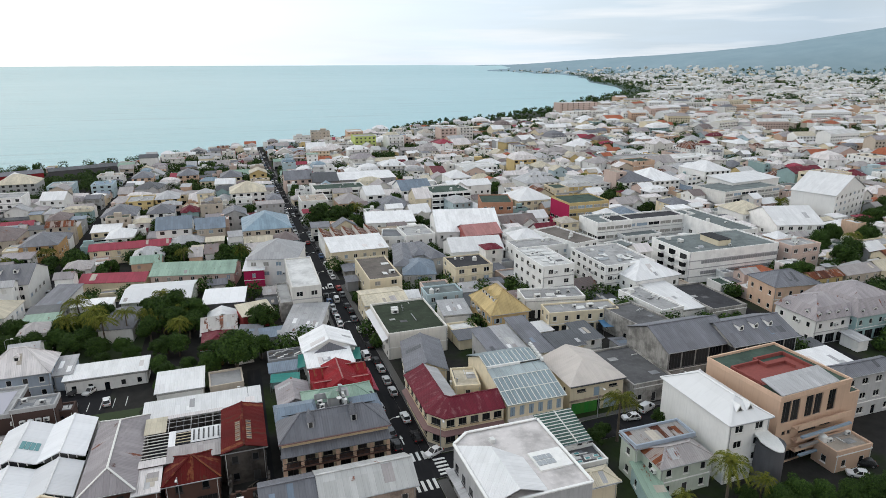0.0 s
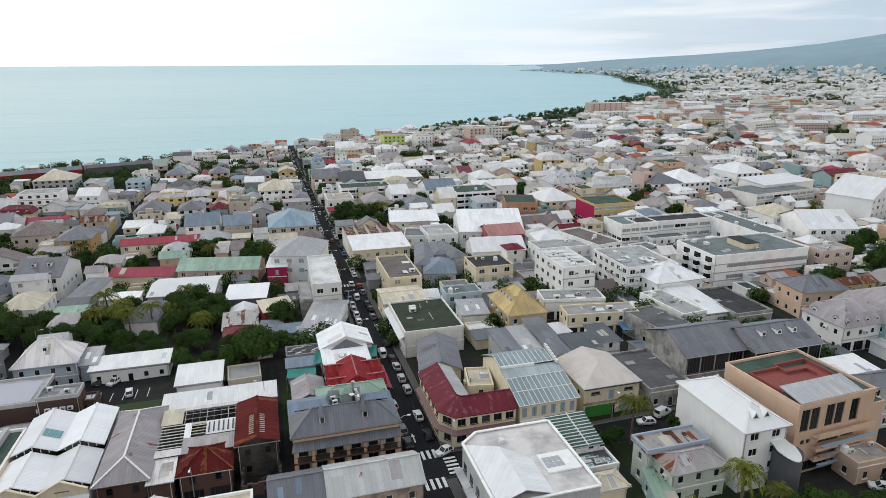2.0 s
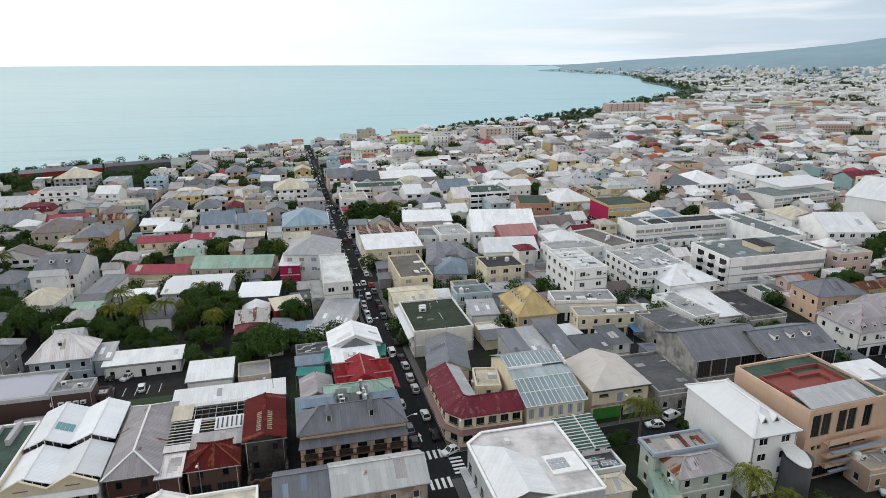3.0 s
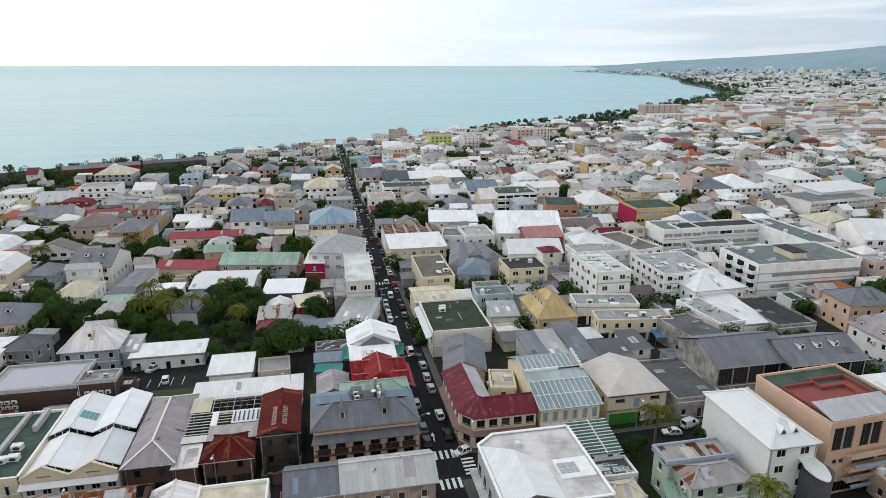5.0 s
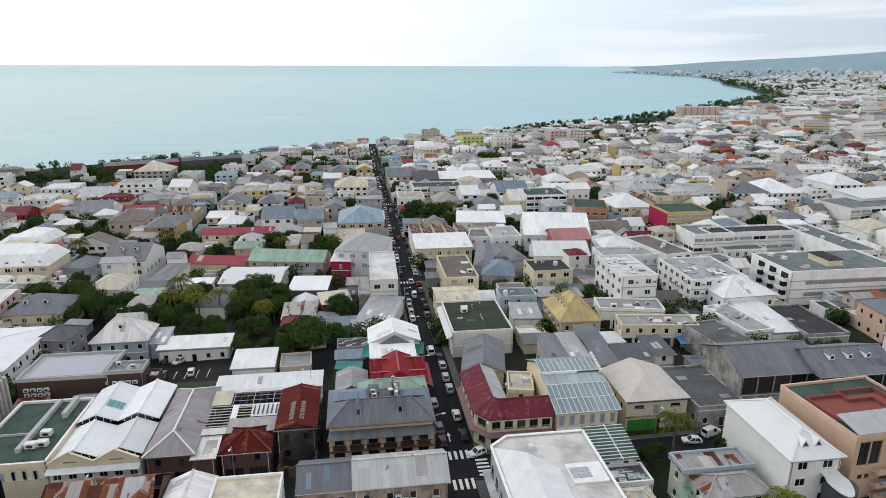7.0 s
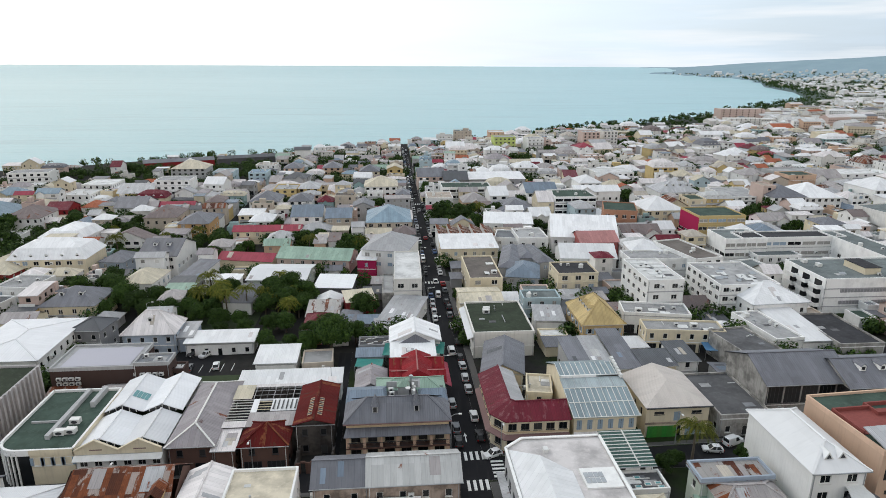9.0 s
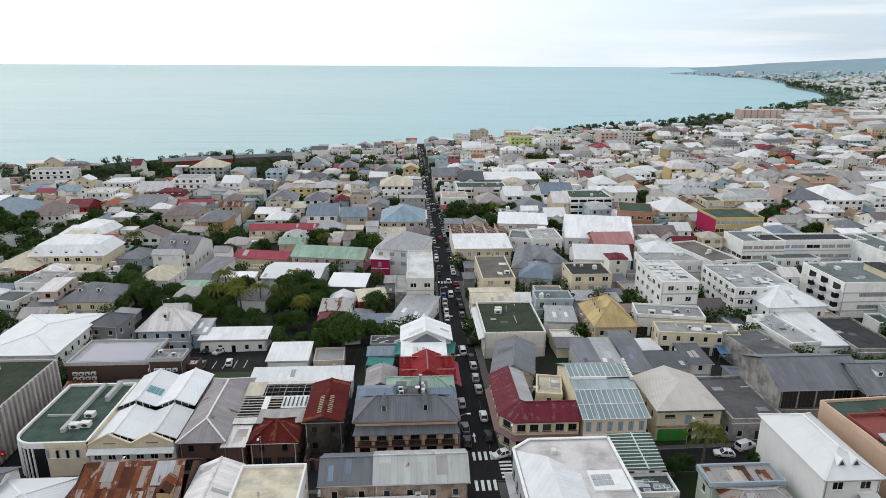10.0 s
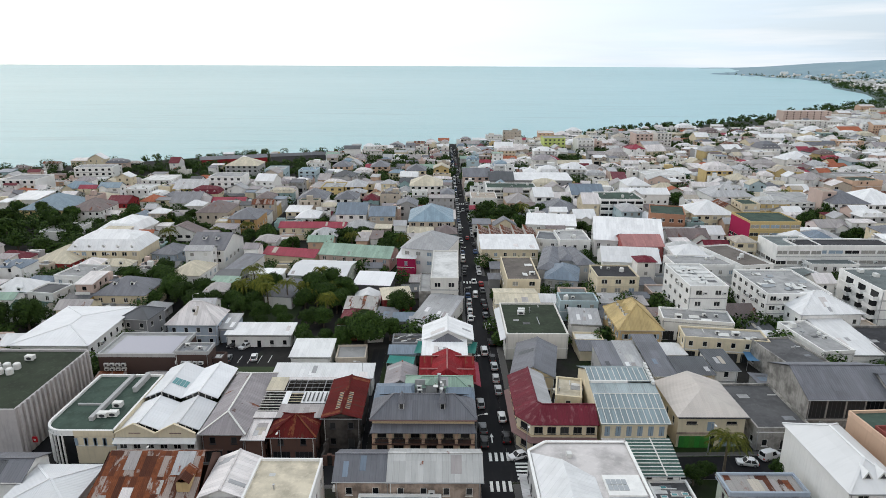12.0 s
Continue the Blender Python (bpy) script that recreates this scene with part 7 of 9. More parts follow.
house(-108.3, 69.3, 15.4, 14.4, 0.0, 6.5, "hip", "grey", "cream", 2, dormers=2)
house(-93.2, 45.3, 7.8, 8.1, -7.2, 7.0, "hip", "dgrey", "grey", 2)
house(-80.6, 95.9, 7.1, 16.8, -12.1, 6.0, "mono", "grey", "white", 2)
house(-97.6, 117.0, 13.8, 19.2, -4.0, 8.6, "gx", "grey", "white", 3, dormers=2)
house(-114.5, 115.3, 9.3, 12.0, -8.8, 6.0, "hip", "grey", "blue", 2)
house(-134.6, 112.5, 26.0, 16.6, 0.0, 9.0, "mans", "white", "cream", 3, dormers=5)
house(-146.4, 149.6, 14.2, 17.8, -7.1, 7.0, "mans", "white", "white", 2, dormers=3)
house(-149.6, 107.1, 14.9, 18.6, -7.3, 6.0, "hip", "cream", "redw", 2)
house(-131.5, 84.5, 11.9, 12.3, -8.0, 7.0, "flat", "lgrey", "white", 2)
house(-133.0, 68.7, 8.9, 8.8, -9.4, 6.0, "flat", "dgrey", "white", 2)
house(-132.2, 58.0, 10.4, 7.3, -9.5, 4.0, "gx", "dgreen", "white", 1)
house(-101.1, 168.5, 13.2, 16.5, 0.0, 8.0, "hip", "grey", "orange", 3)
house(-119.7, 182.6, 14.7, 18.4, 0.0, 8.0, "hip", "brownroof", "beige", 2)
house(-138.4, 257.0, 19.4, 14.6, 0.0, 12.0, "flat", "lgrey", "white", 4)
house(-157.7, 253.4, 19.4, 19.0, 0.0, 6.0, "gx", "lgrey", "yellow", 2)
house(-105.6, 218.2, 8.9, 12.0, 0.0, 7.0, "hip", "brownroof", "beige", 2)
house(-145.6, 214.3, 14.9, 18.7, 0.0, 6.0, "gx", "grey", "white", 2)
house(-236.4, 291.0, 23.0, 13.6, 10.0, 11.6, "flat", "lgrey", "white", 4, left="magenta")
house(-255.8, 250.8, 20.1, 19.0, 0.0, 11.0, "flat", "lgrey", "white", 4)
house(-254.5, 250.9, 17.1, 19.0, 0.0, 8.0, "flat", "dgreen", "ochre", 3)
house(-208.7, 199.5, 21.7, 27.1, 0.0, 6.0, "hip", "blue", "yellow", 2)
house(-186.9, 194.3, 16.7, 20.8, 0.0, 6.0, "hip", "brownroof", "white", 2)
house(-234.0, 219.6, 15.3, 17.2, 0.0, 6.0, "mono", "white", "white", 1)
house(-181.1, 158.7, 14.3, 16.8, 0.0, 4.0, "flat", "lgrey", "white", 1)
house(-179.4, 208.8, 10.7, 13.3, 0.0, 6.0, "gx", "redroof", "red", 2)
house(-167.9, 218.2, 8.9, 12.0, 0.0, 5.0, "hip", "tile", "white", 1)
house(-197.8, 221.9, 12.2, 14.8, 0.0, 5.0, "hip", "cream", "white", 1)
house(-187.3, 247.9, 14.5, 16.5, 0.0, 6.0, "flat", "white", "white", 2)
house(-190.1, 281.3, 17.9, 19.0, 0.0, 6.0, "flat", "white", "white", 2)
house(-175.0, 378.0, 50.0, 9.0, 21.0, 5.6, "gx", "grey", "red", 1)
house(-128.0, 401.0, 46.0, 8.0, 19.0, 5.0, "gx", "dgrey", "dgrey", 1)
house(-151.0, 329.5, 22.8, 19.0, 0.0, 8.0, "hip", "cream", "lgrey", 3)
house(-67.6, 155.6, 29.1, 8.0, 0.0, 6.0, "gx", "rose", "cream", 2)
house(-67.3, 114.4, 20.8, 8.7, -12.3, 5.0, "gx", "rose", "cream", 1)
house(-41.5, 111.8, 27.3, 12.6, -11.5, 6.0, "gx", "mint", "pink", 2)
house(-51.6, 92.2, 19.4, 16.8, -5.0, 5.6, "gx", "clean", "mintw", 2, pitch=0.16)
house(-60.2, 73.4, 8.6, 15.4, -6.0, 4.6, "hip", "grey", "white", 1)
house(-32.4, 80.2, 11.8, 10.6, -6.0, 4.8, "mono", "clean", "dgrey", 1)
house(-24.2, 65.6, 8.6, 8.2, 12.0, 4.6, "mono", "cream", "redw", 1)
house(-34.0, 57.2, 8.8, 10.2, 0.0, 4.2, "mono", "rustpale", "mintw", 1)
house(-34.3, 45.4, 6.9, 10.1, 0.0, 5.0, "hip", "redroof", "redw", 1)
house(-26.1, 51.6, 5.6, 6.3, -13.1, 3.5, "mono", "grey", "white", 1)
house(-19.6, 24.2, 6.2, 3.8, 0.0, 4.4, "mono", "bluegrey", "teal", 1, detail=False)
house(-10.5, 2.4, 13.6, 6.6, 0.0, 6.8, "hip", "mint", "grey", 2)
house(-20.6, 48.0, 6.0, 5.0, 0.0, 3.6, "mono", "bluegrey", "grey", 1, detail=False)
house(-16.4, 43.6, 4.2, 5.0, 0.0, 3.2, "mono", "lgrey", "lgrey", 1, detail=False)
debris = house(-18.6, 32.6, 8.2, 5.4, 0.0, 3.6, "flat", "dgrey", "grey", 1, gear=[], detail=False)
drng = random.Random(17)
for _ in range(14):
    junk = Shape()
    a, b, k = drng.uniform(-3.4, 3.4), drng.uniform(-2.1, 2.1), drng.uniform(0.3, 0.9)
    junk.bar((a - k, b, 3.75 + drng.random() * 0.2), (a + k, b + drng.uniform(-0.6, 0.6), 3.8 + drng.random() * 0.5), drng.uniform(0.15, 0.6), 0.08, drng.choice((M_STEEL, M_UNIT, M_BARK, M_FRAME)))
    part("scrap_sheet", junk, debris, "scrap board left on the roof")
house(-18.9, 8.2, 6.2, 8.6, 0.0, 5.6, "gy", "mauve", "grey", 1)
house(-9.0, 77.4, 8.4, 29.2, -1.0, 10.6, "flat", "white", "offwhite", 3)
house(-14.2, 108.0, 16.7, 19.2, -14.9, 10.0, "hip", "lgrey", "white", 3)
house(-22.1, 103.4, 6.5, 12.0, -8.5, 7.0, "mono", "white", "magenta", 2)
house(-15.2, 72.0, 3.6, 17.8, 0.0, 6.0, "flat", "lgrey", "concrete", 2)
house(-10.9, 53.7, 9.6, 16.8, -18.1, 4.0, "mono", "lgrey", "white", 1)
house(-15.0, 160.4, 19.1, 23.8, 0.0, 9.0, "hip", "blue", "beige", 3)
house(-27.3, 187.6, 9.9, 12.3, 0.0, 9.0, "gy", "grey", "lgrey", 3)
house(-19.4, 246.9, 18.5, 19.0, 0.0, 9.0, "hip", "cream", "white", 3)
house(-7.3, 221.4, 7.1, 12.0, 0.0, 8.0, "hip", "grey", "white", 2)
house(-37.6, 223.7, 8.2, 12.0, 0.0, 8.0, "gy", "grey", "cream", 2)
house(-52.1, 173.2, 13.8, 17.2, 0.0, 9.0, "gx", "bluegrey", "white", 3, shop=1)
house(-37.4, 166.6, 11.2, 14.1, 0.0, 9.0, "gx", "bluegrey", "beige", 3)
house(-40.7, 166.1, 16.6, 8.0, 0.0, 5.0, "flat", "lgrey", "orange", 1)
house(-74.0, 176.6, 10.2, 12.8, 0.0, 6.0, "hip", "white", "white", 2)
house(-78.9, 214.6, 14.8, 18.5, 0.0, 8.0, "hip", "grey", "white", 3)
house(-60.7, 212.1, 11.6, 14.4, 0.0, 8.0, "hip", "grey", "white", 3)
house(-73.4, 246.1, 12.8, 16.1, 0.0, 8.0, "flat", "lgrey", "yellow", 3)
house(-60.5, 247.7, 11.6, 14.5, 0.0, 8.0, "hip", "lgrey", "yellow", 3)
house(-80.7, 325.6, 12.0, 15.0, 0.0, 8.0, "hip", "grey", "peach", 3)
house(-54.0, 326.1, 12.5, 15.6, 0.0, 8.0, "hip", "grey", "peach", 3)
house(-100.5, 305.8, 11.7, 14.6, 0.0, 8.0, "flat", "blue", "lblue", 3)
house(-123.5, 310.5, 13.1, 16.4, 0.0, 8.0, "flat", "lgrey", "lblue", 3)
house(11.5, 15.1, 9.0, 15.3, -11.5, 5.8, "gy", "grey", "cream", 2, shop=1)
house(16.6, 1.1, 5.3, 8.1, -11.4, 6.0, "flat", "cream", "cream", 2)
house(54.8, -4.3, 10.6, 17.2, 0.0, 4.5, "flat", "dgrey", "concrete", 1, gear=[])
house(69.6, -2.0, 18.4, 15.1, 0.0, 9.0, "gx", "grey", "concrete", 2, blank="lr", ribbon=2, shop=1)
house(85.2, -5.2, 18.1, 13.5, 0.0, 9.0, "gx", "grey", "concrete", 2, dormers=3, ribbon=2, shop=1)
house(73.5, -42.0, 8.5, 4.7, 0.0, 4.0, "flat", "beige", "peach", 1)
house(94.3, -19.2, 11.6, 8.2, 0.0, 6.0, "mono", "white", "white", 2)
house(92.2, -30.0, 15.1, 4.5, 0.0, 10.0, "hip", "grey", "lgrey", 3)
corner = house(41.0, -36.9, 10.4, 5.6, 0.0, 6.2, "hip", "warmgrey", "mintw", 2)
flank = Shape()
flank.slope([(-5.6, 3.2, 6.24), (-5.6, -3.2, 6.24), (-2.4, 0, 7.84)], ROOF["rust"], 0.04)
part("roof_sheet", flank, corner, "rusty bare sheets on the flank of the roof")
back = house(40.4, -32.4, 11.8, 4.2, 0.0, 7.0, "mono", "rustpale", "mintw", 2)
for x0, x1, y0, y1 in ((-6.2, 6.2, -2.5, -2.2), (-6.2, 6.2, 2.2, 2.5), (-6.2, -5.9, -2.2, 2.2), (5.9, 6.2, -2.2, 2.2)):
    rim = Shape()
    rim.box(x0, x1, y0, y1, 6.7, 7.75, WALL["blue"])
    part("parapet", rim, back, "blue-grey parapet")
house(34.4, -38.9, 3.0, 8.4, -15.2, 3.5, "mono", "mint", "teal", 1)
house(24.8, -37.6, 5.7, 3.7, 0.0, 6.0, "hip", "cream", "cream", 1)
hall = house(13.8, 37.2, 15.4, 21.0, 0.0, 7.2, "flat", "olive", "offwhite", 2, gear=["ac", "duct", "duct"], blank="fr", coping=WALL["offwhite"])
side = Shape()
side.slope([(-9.2, -10.4, 5.6), (-9.2, 10.4, 5.6), (-7.76, 10.4, 6.3), (-7.76, -10.4, 6.3)][::-1], ROOF["clean"], 0.1)
part("canopy", side, hall, "white sheet canopy along the street side")
house(15.4, 79.0, 10.4, 23.6, 0.0, 8.2, "flat", "brown", "cream", 3, gear=["duct", "sheet", "sheet"], shop=1)
house(11.8, 57.4, 12.2, 12.4, 0.0, 6.2, "gx", "cream", "cream", 2, shop=1, pitch=0.14)
house(28.9, 42.6, 7.5, 9.1, -6.2, 5.0, "mono", "lgrey", "white", 1)
house(40.2, 36.8, 10.8, 15.4, 0.0, 7.0, "hip", "yellow", "timber", 2, dormers=4, shutters=1, pitch=0.85, shop=1, canopy=ROOF["yellow"])
house(28.2, 14.6, 4.1, 13.1, 0.0, 6.0, "mono", "grey", "lgrey", 1)
house(33.5, 15.6, 4.3, 13.5, 0.0, 5.5, "mono", "lgrey", "lgrey", 1)
house(38.8, 15.2, 4.7, 18.0, 0.0, 6.0, "mono", "grey", "lgrey", 1)
house(45.5, 10.0, 7.4, 6.9, 0.0, 6, "mono", "dgrey", "cream", 2)
house(53.2, 13.4, 5.0, 8.8, 0.0, 5.5, "mono", "dgrey", "white", 2)
house(60.2, 27.4, 19.9, 6.8, -8.3, 6.0, "flat", "lgrey", "cream", 2, gear=["ac","ac","sheet","duct"], shop=1)
house(58.3, 40.3, 17.9, 8.3, -10.8, 6.0, "flat", "lgrey", "white", 1, gear=["ac","ac","sheet","duct"], shop=1)
house(44.6, 72.6, 12.9, 12.1, 0.0, 8.5, "flat", "black", "cream", 3, shop=1)
house(63.0, 54.5, 10.6, 20.1, 0.0, 13.0, "clutter", "white", "white", 4, gear=["sheet"]*14+["ac"]*4)
house(87.7, 54.4, 17.7, 21.0, 0.0, 11.0, "clutter", "lgrey", "white", 4, gear=["sheet"]*10+["panel"]*8)
house(92.4, 44.2, 16.6, 14.6, 3.0, 8.0, "hip", "white", "white", 2)
house(82.4, 26.4, 7.7, 17.8, 6.1, 6.0, "flat", "lgrey", "white", 1, gear=["ac","ac","sheet","duct"], shop=1)
house(90.7, 27.6, 8.5, 18.2, 0.0, 5.0, "mono", "white", "white", 1)
house(71.3, 17.6, 10.1, 13.8, 8.7, 6.0, "flat", "dgrey", "concrete", 1, gear=[])
house(100.5, 24.8, 11.5, 19.4, 0.0, 5.0, "flat", "black", "concrete", 1, gear=[])
office = house(130.5, 56.1, 37.1, 19.6, 0.0, 11.0, "flat", "slate", "white", 4, gear=["duct", "duct", "ac", "panel", "ac"], blank="fl")
for z0 in (3.3, 7.0):
    strip_box = Shape()
    strip_box.box(-13.5, 18.2, -9.86, -9.805, z0, z0 + 1.15, WALL["grey"])
    part("louvre_strip", strip_box, office, "long grey louvred window strip")
    for k in range(32):
        fin = Shape()
        fin.box(-13.3 + k, -13.18 + k, -9.93, -9.865, z0 + 0.05, z0 + 1.1, WALL["lgrey"])
        part("louvre_fin", fin, office)
for f in range(3):
    for k in range(3):
        deck = Shape()
        yy = -9.0 + k * 5.6
        z0 = 2.4 + f * 2.75
        deck.box(-20.3, -18.56, yy, yy + 4.2, z0, z0 + 0.2, WALL["white"])
        deck.box(-20.3, -20.1, yy, yy + 4.2, z0 + 0.2, z0 + 1.15, WALL["white"])
        deck.box(-20.1, -18.56, yy, yy + 0.2, z0 + 0.2, z0 + 1.15, WALL["white"])
        part("balcony", deck, office)
        door_box = Shape()
        door_box.box(-18.62, -18.555, yy + 0.5, yy + 3.7, z0 + 0.25, z0 + 2.3, M_GLASS)
        part("window", door_box, office)
for k in range(4):
    arch = Shape()
    yy = -8.6 + k * 4.4
    arch.face([(-18.6, yy + 2.9, 0.0), (-18.6, yy, 0.0), (-18.6, yy, 1.4)] + [(-18.6, yy + 1.45 - 1.45 * math.cos(math.pi * j / 6), 1.4 + 0.8 * math.sin(math.pi * j / 6)) for j in range(1, 6)] + [(-18.6, yy + 2.9, 1.4)], M_DARK)
    part("arcade_arch", arch, office, "dark arcade arch at street level")
hut = Shape()
hut.box(-3.4, 1.6, -5.6, 3.4, 10.9, 12.9, WALL["cream"], "tu")
hut.box(-3.6, 1.8, -5.8, 3.6, 12.9, 13.1, DECK["black"], "")
part("stair_tower", hut, office, "cream stair tower with dark flat top")
house(134.0, 98.5, 40.0, 9.0, 0.0, 11.0, "flat", "black", "white", 3, ribbon=1)
house(154.0, 84.0, 11.0, 36.2, 0.0, 11.0, "flat", "slate", "white", 3)
house(124.9, 93.6, 16.4, 11.7, 0.0, 6.0, "flat", "slate", "white", 2)
house(109.0, 75.4, 9.0, 15.6, 10.7, 6.0, "flat", "slate", "white", 2)
house(115.3, 100.7, 15.9, 14.1, 0.0, 11.0, "flat", "slate", "white", 3, ribbon=1)
house(90.7, 89.6, 11.1, 23.8, 12.5, 9.0, "flat", "brown", "white", 3)
house(77.4, 86.3, 20.7, 10.6, 0.0, 8.0, "flat", "lgrey", "white", 2)
house(77.8, 97.2, 11.3, 11.5, -7.0, 8.0, "hip", "white", "white", 2)
house(121.8, 132.0, 20.0, 17.0, 0.0, 13.0, "flat", "dgreen", "yellow", 4, left="magenta", ribbon=1)
house(112.3, 165.8, 18.2, 19.0, 0.0, 9.0, "hip", "white", "cream", 3)
house(140.4, 210.9, 22.1, 19.0, 0.0, 9.0, "hip", "lgrey", "white", 3, dormers=4)
house(170.6, 199.4, 21.4, 26.8, 0.0, 9.0, "flat", "lgrey", "white", 4)
house(177.3, 187.1, 6.5, 12.0, 0.0, 15.0, "flat", "beige", "pink", 5)
house(183.8, 184.5, 17.6, 21.9, 0.0, 11.0, "hip", "grey", "white", 4)
house(205.5, 193.3, 23.9, 23.7, 0.0, 9.0, "hip", "white", "white", 3)
house(216.3, 137.5, 39.6, 20.0, 7.6, 12.0, "flat", "slate", "offwhite", 4, ribbon=1)
house(231.6, 149.5, 35.4, 16.3, 7.5, 13.5, "mono", "white", "white", 1)
house(251.2, 201.3, 19.0, 23.7, 0.0, 11.0, "hip", "white", "white", 4)
house(252.5, 269.3, 40.1, 19.0, 0.0, 10.0, "flat", "lgrey", "lgrey", 4, ribbon=1)
house(285.7, 261.9, 41.0, 19.0, 0.0, 10.0, "flat", "white", "white", 4)
house(187.7, 102.0, 13.9, 17.6, -6.8, 9.0, "hip", "cream", "white", 3)
house(189.5, 82.4, 19.4, 23.8, -15.3, 9.0, "gx", "white", "white", 3)
house(237.3, 103.0, 33.4, 18.8, 19.2, 15.0, "gy", "white", "white", 5)
house(126.0, 21.9, 14.9, 11.1, -6.3, 8.0, "hip", "grey", "peach", 2)
house(117.5, 2.6, 15.3, 12.5, 0.0, 7.0, "mans", "mauve", "white", 2, dormers=5, shop=1)
house(130.5, 3.1, 17.6, 17.0, 0.0, 7.0, "mans", "mauve", "teal", 2, dormers=4, shop=1)
house(158.0, 47.1, 12.9, 8.1, 0.0, 10.0, "flat", "lgrey", "pink", 3)
house(198.8, 47.6, 15.5, 7.8, 0.0, 6.0, "flat", "lgrey", "cream", 2)
house(16.9, 131.9, 24.1, 22.0, 0.0, 6.0, "saw", "rust", "white", 1)
house(15.2, 114.3, 21.0, 16.1, 0.0, 7.5, "mono", "white", "cream", 2)
house(28.1, 94.5, 6.1, 26.4, -13.5, 7.0, "hip", "grey", "lgrey", 2)
house(34.0, 99.1, 5.2, 15.1, 0.0, 7.0, "hip", "grey", "lgrey", 2)
house(37.7, 96.2, 5.7, 20.0, 7.7, 7.0, "hip", "grey", "lgrey", 2)
house(29.9, 80.5, 10.3, 14.8, -13.3, 6.0, "hip", "bluegrey", "lgrey", 2)
house(64.7, 130.0, 25.8, 28.1, -11.3, 7.5, "gx", "white", "white", 2, dormers=0)
house(65.7, 115.8, 15.0, 13.2, 0.0, 7.0, "gx", "pink", "pinkred", 2)
house(57.0, 99.4, 19.5, 15.6, -7.1, 6.0, "gx", "white", "white", 1)
house(88.3, 151.1, 14.3, 17.8, -16.6, 12.0, "flat", "dgreen", "terracotta", 3)
house(76.0, 185.7, 20.4, 18.2, 0.0, 12.0, "flat", "dgreen", "white", 4, ribbon=1)
house(28.0, 229.2, 27.3, 15.4, 0.0, 10.0, "flat", "dgreen", "white", 3, ribbon=1)
house(11.7, 211.0, 13.5, 16.8, 0.0, 8.0, "flat", "beige", "white", 2)
house(96.3, 225.5, 12.4, 15.4, 0.0, 12.0, "hip", "white", "white", 4)
house(130.7, 283.7, 25.5, 19.0, 0.0, 9.0, "flat", "white", "white", 3)
house(11.2, 278.4, 16.5, 19.0, 0.0, 9.0, "gx", "grey", "pink", 3)
house(26.1, 269.8, 14.7, 18.4, 0.0, 8.0, "gx", "dgrey", "grey", 2)
house(51.7, 271.3, 35.1, 19.0, 0.0, 8.0, "mono", "white", "grey", 2)
house(66.6, 216.1, 16.8, 19.0, 0.0, 9.0, "gx", "bluegrey", "white", 3)
house(47.0, 183.7, 19.0, 23.7, 0.0, 6.0, "hip", "grey", "white", 2)
house(38.3, 154.0, 21.1, 16.1, -8.8, 7.0, "mono", "white", "white", 2)
house(32.6, 125.6, 9.0, 12.0, -14.3, 7.0, "flat", "grey", "white", 2)
house(41.1, 122.0, 11.8, 14.7, 0.0, 8.0, "flat", "lgrey", "white", 2)
house(-10.8, 309.4, 10.4, 13.0, 0.0, 9.0, "gy", "cream", "yellow", 3)
house(-27.5, 301.9, 12.6, 15.8, 0.0, 9.0, "hip", "grey", "cream", 3)
house(180.9, 489.9, 16.5, 19.0, 0.0, 15.0, "flat", "lgrey", "pink", 5)
house(202.6, 497.0, 14.0, 17.5, 0.0, 15.0, "flat", "lgrey", "offwhite", 5)
house(92.3, 468.9, 19.8, 19.0, 0.0, 13.0, "flat", "lgrey", "lime", 4)
house(475.0, 740.3, 63.4, 19.0, 0.0, 20.0, "flat", "white", "pink", 7)
house(444.7, 678.1, 43.7, 19.0, 0.0, 12.0, "flat", "white", "offwhite", 4)
house(448.2, 602.0, 24.7, 19.0, 0.0, 8.0, "gx", "tile", "white", 2)

# ---- gardens and street trees ----
for x, y, k in ((-30, 34, 1.85), (-24, 40, 1.0), (-36, 35, 0.9), (-22, 57, 1.15), (-24, 62, 1.0), (-48, 70, 1.1), (-45, 64, 0.9), (-75, 71, 1.0),
                (-68, 64, 1.1), (-47, 53, 0.8), (-78, 60, 0.8), (55, -25, 0.6), (37, -21, 0.55), (34, -23, 0.6), (49, -23, 0.7),
                (56, -48.5, 0.7), (60, -50, 0.75), (63.5, -52, 0.8), (67, -53, 0.85), (71, -54, 0.9), (75, -53, 0.8), (48, -46, 0.6), (52, -49, 0.7), (79, -51, 0.7), (30, -46, 0.5), (-42, 76, 1.0), (-41, 66, 0.9)):
    plant(x, y, k)
for x, y, k in ((9, 179, 1.3), (15, 176, 1.4), (22, 178, 1.3), (27, 186, 1.2), (12, 185, 1.4), (20, 186, 1.4), (-107, 87, 1.3), (-101, 80, 1.4), (-114, 83, 1.2), (-109, 96, 1.3), (-119, 89, 1.1),
                (-106, 168, 1.2), (-50, 146, 1.0), (-58, 147, 0.9), (-65, 146, 1.0), (-45, 149, 1.0), (150, 57, 1.4), (158, 59, 1.3), (165, 48, 1.3), (172, 40, 1.4), (180, 44, 1.4)):
    plant(x, y, k)
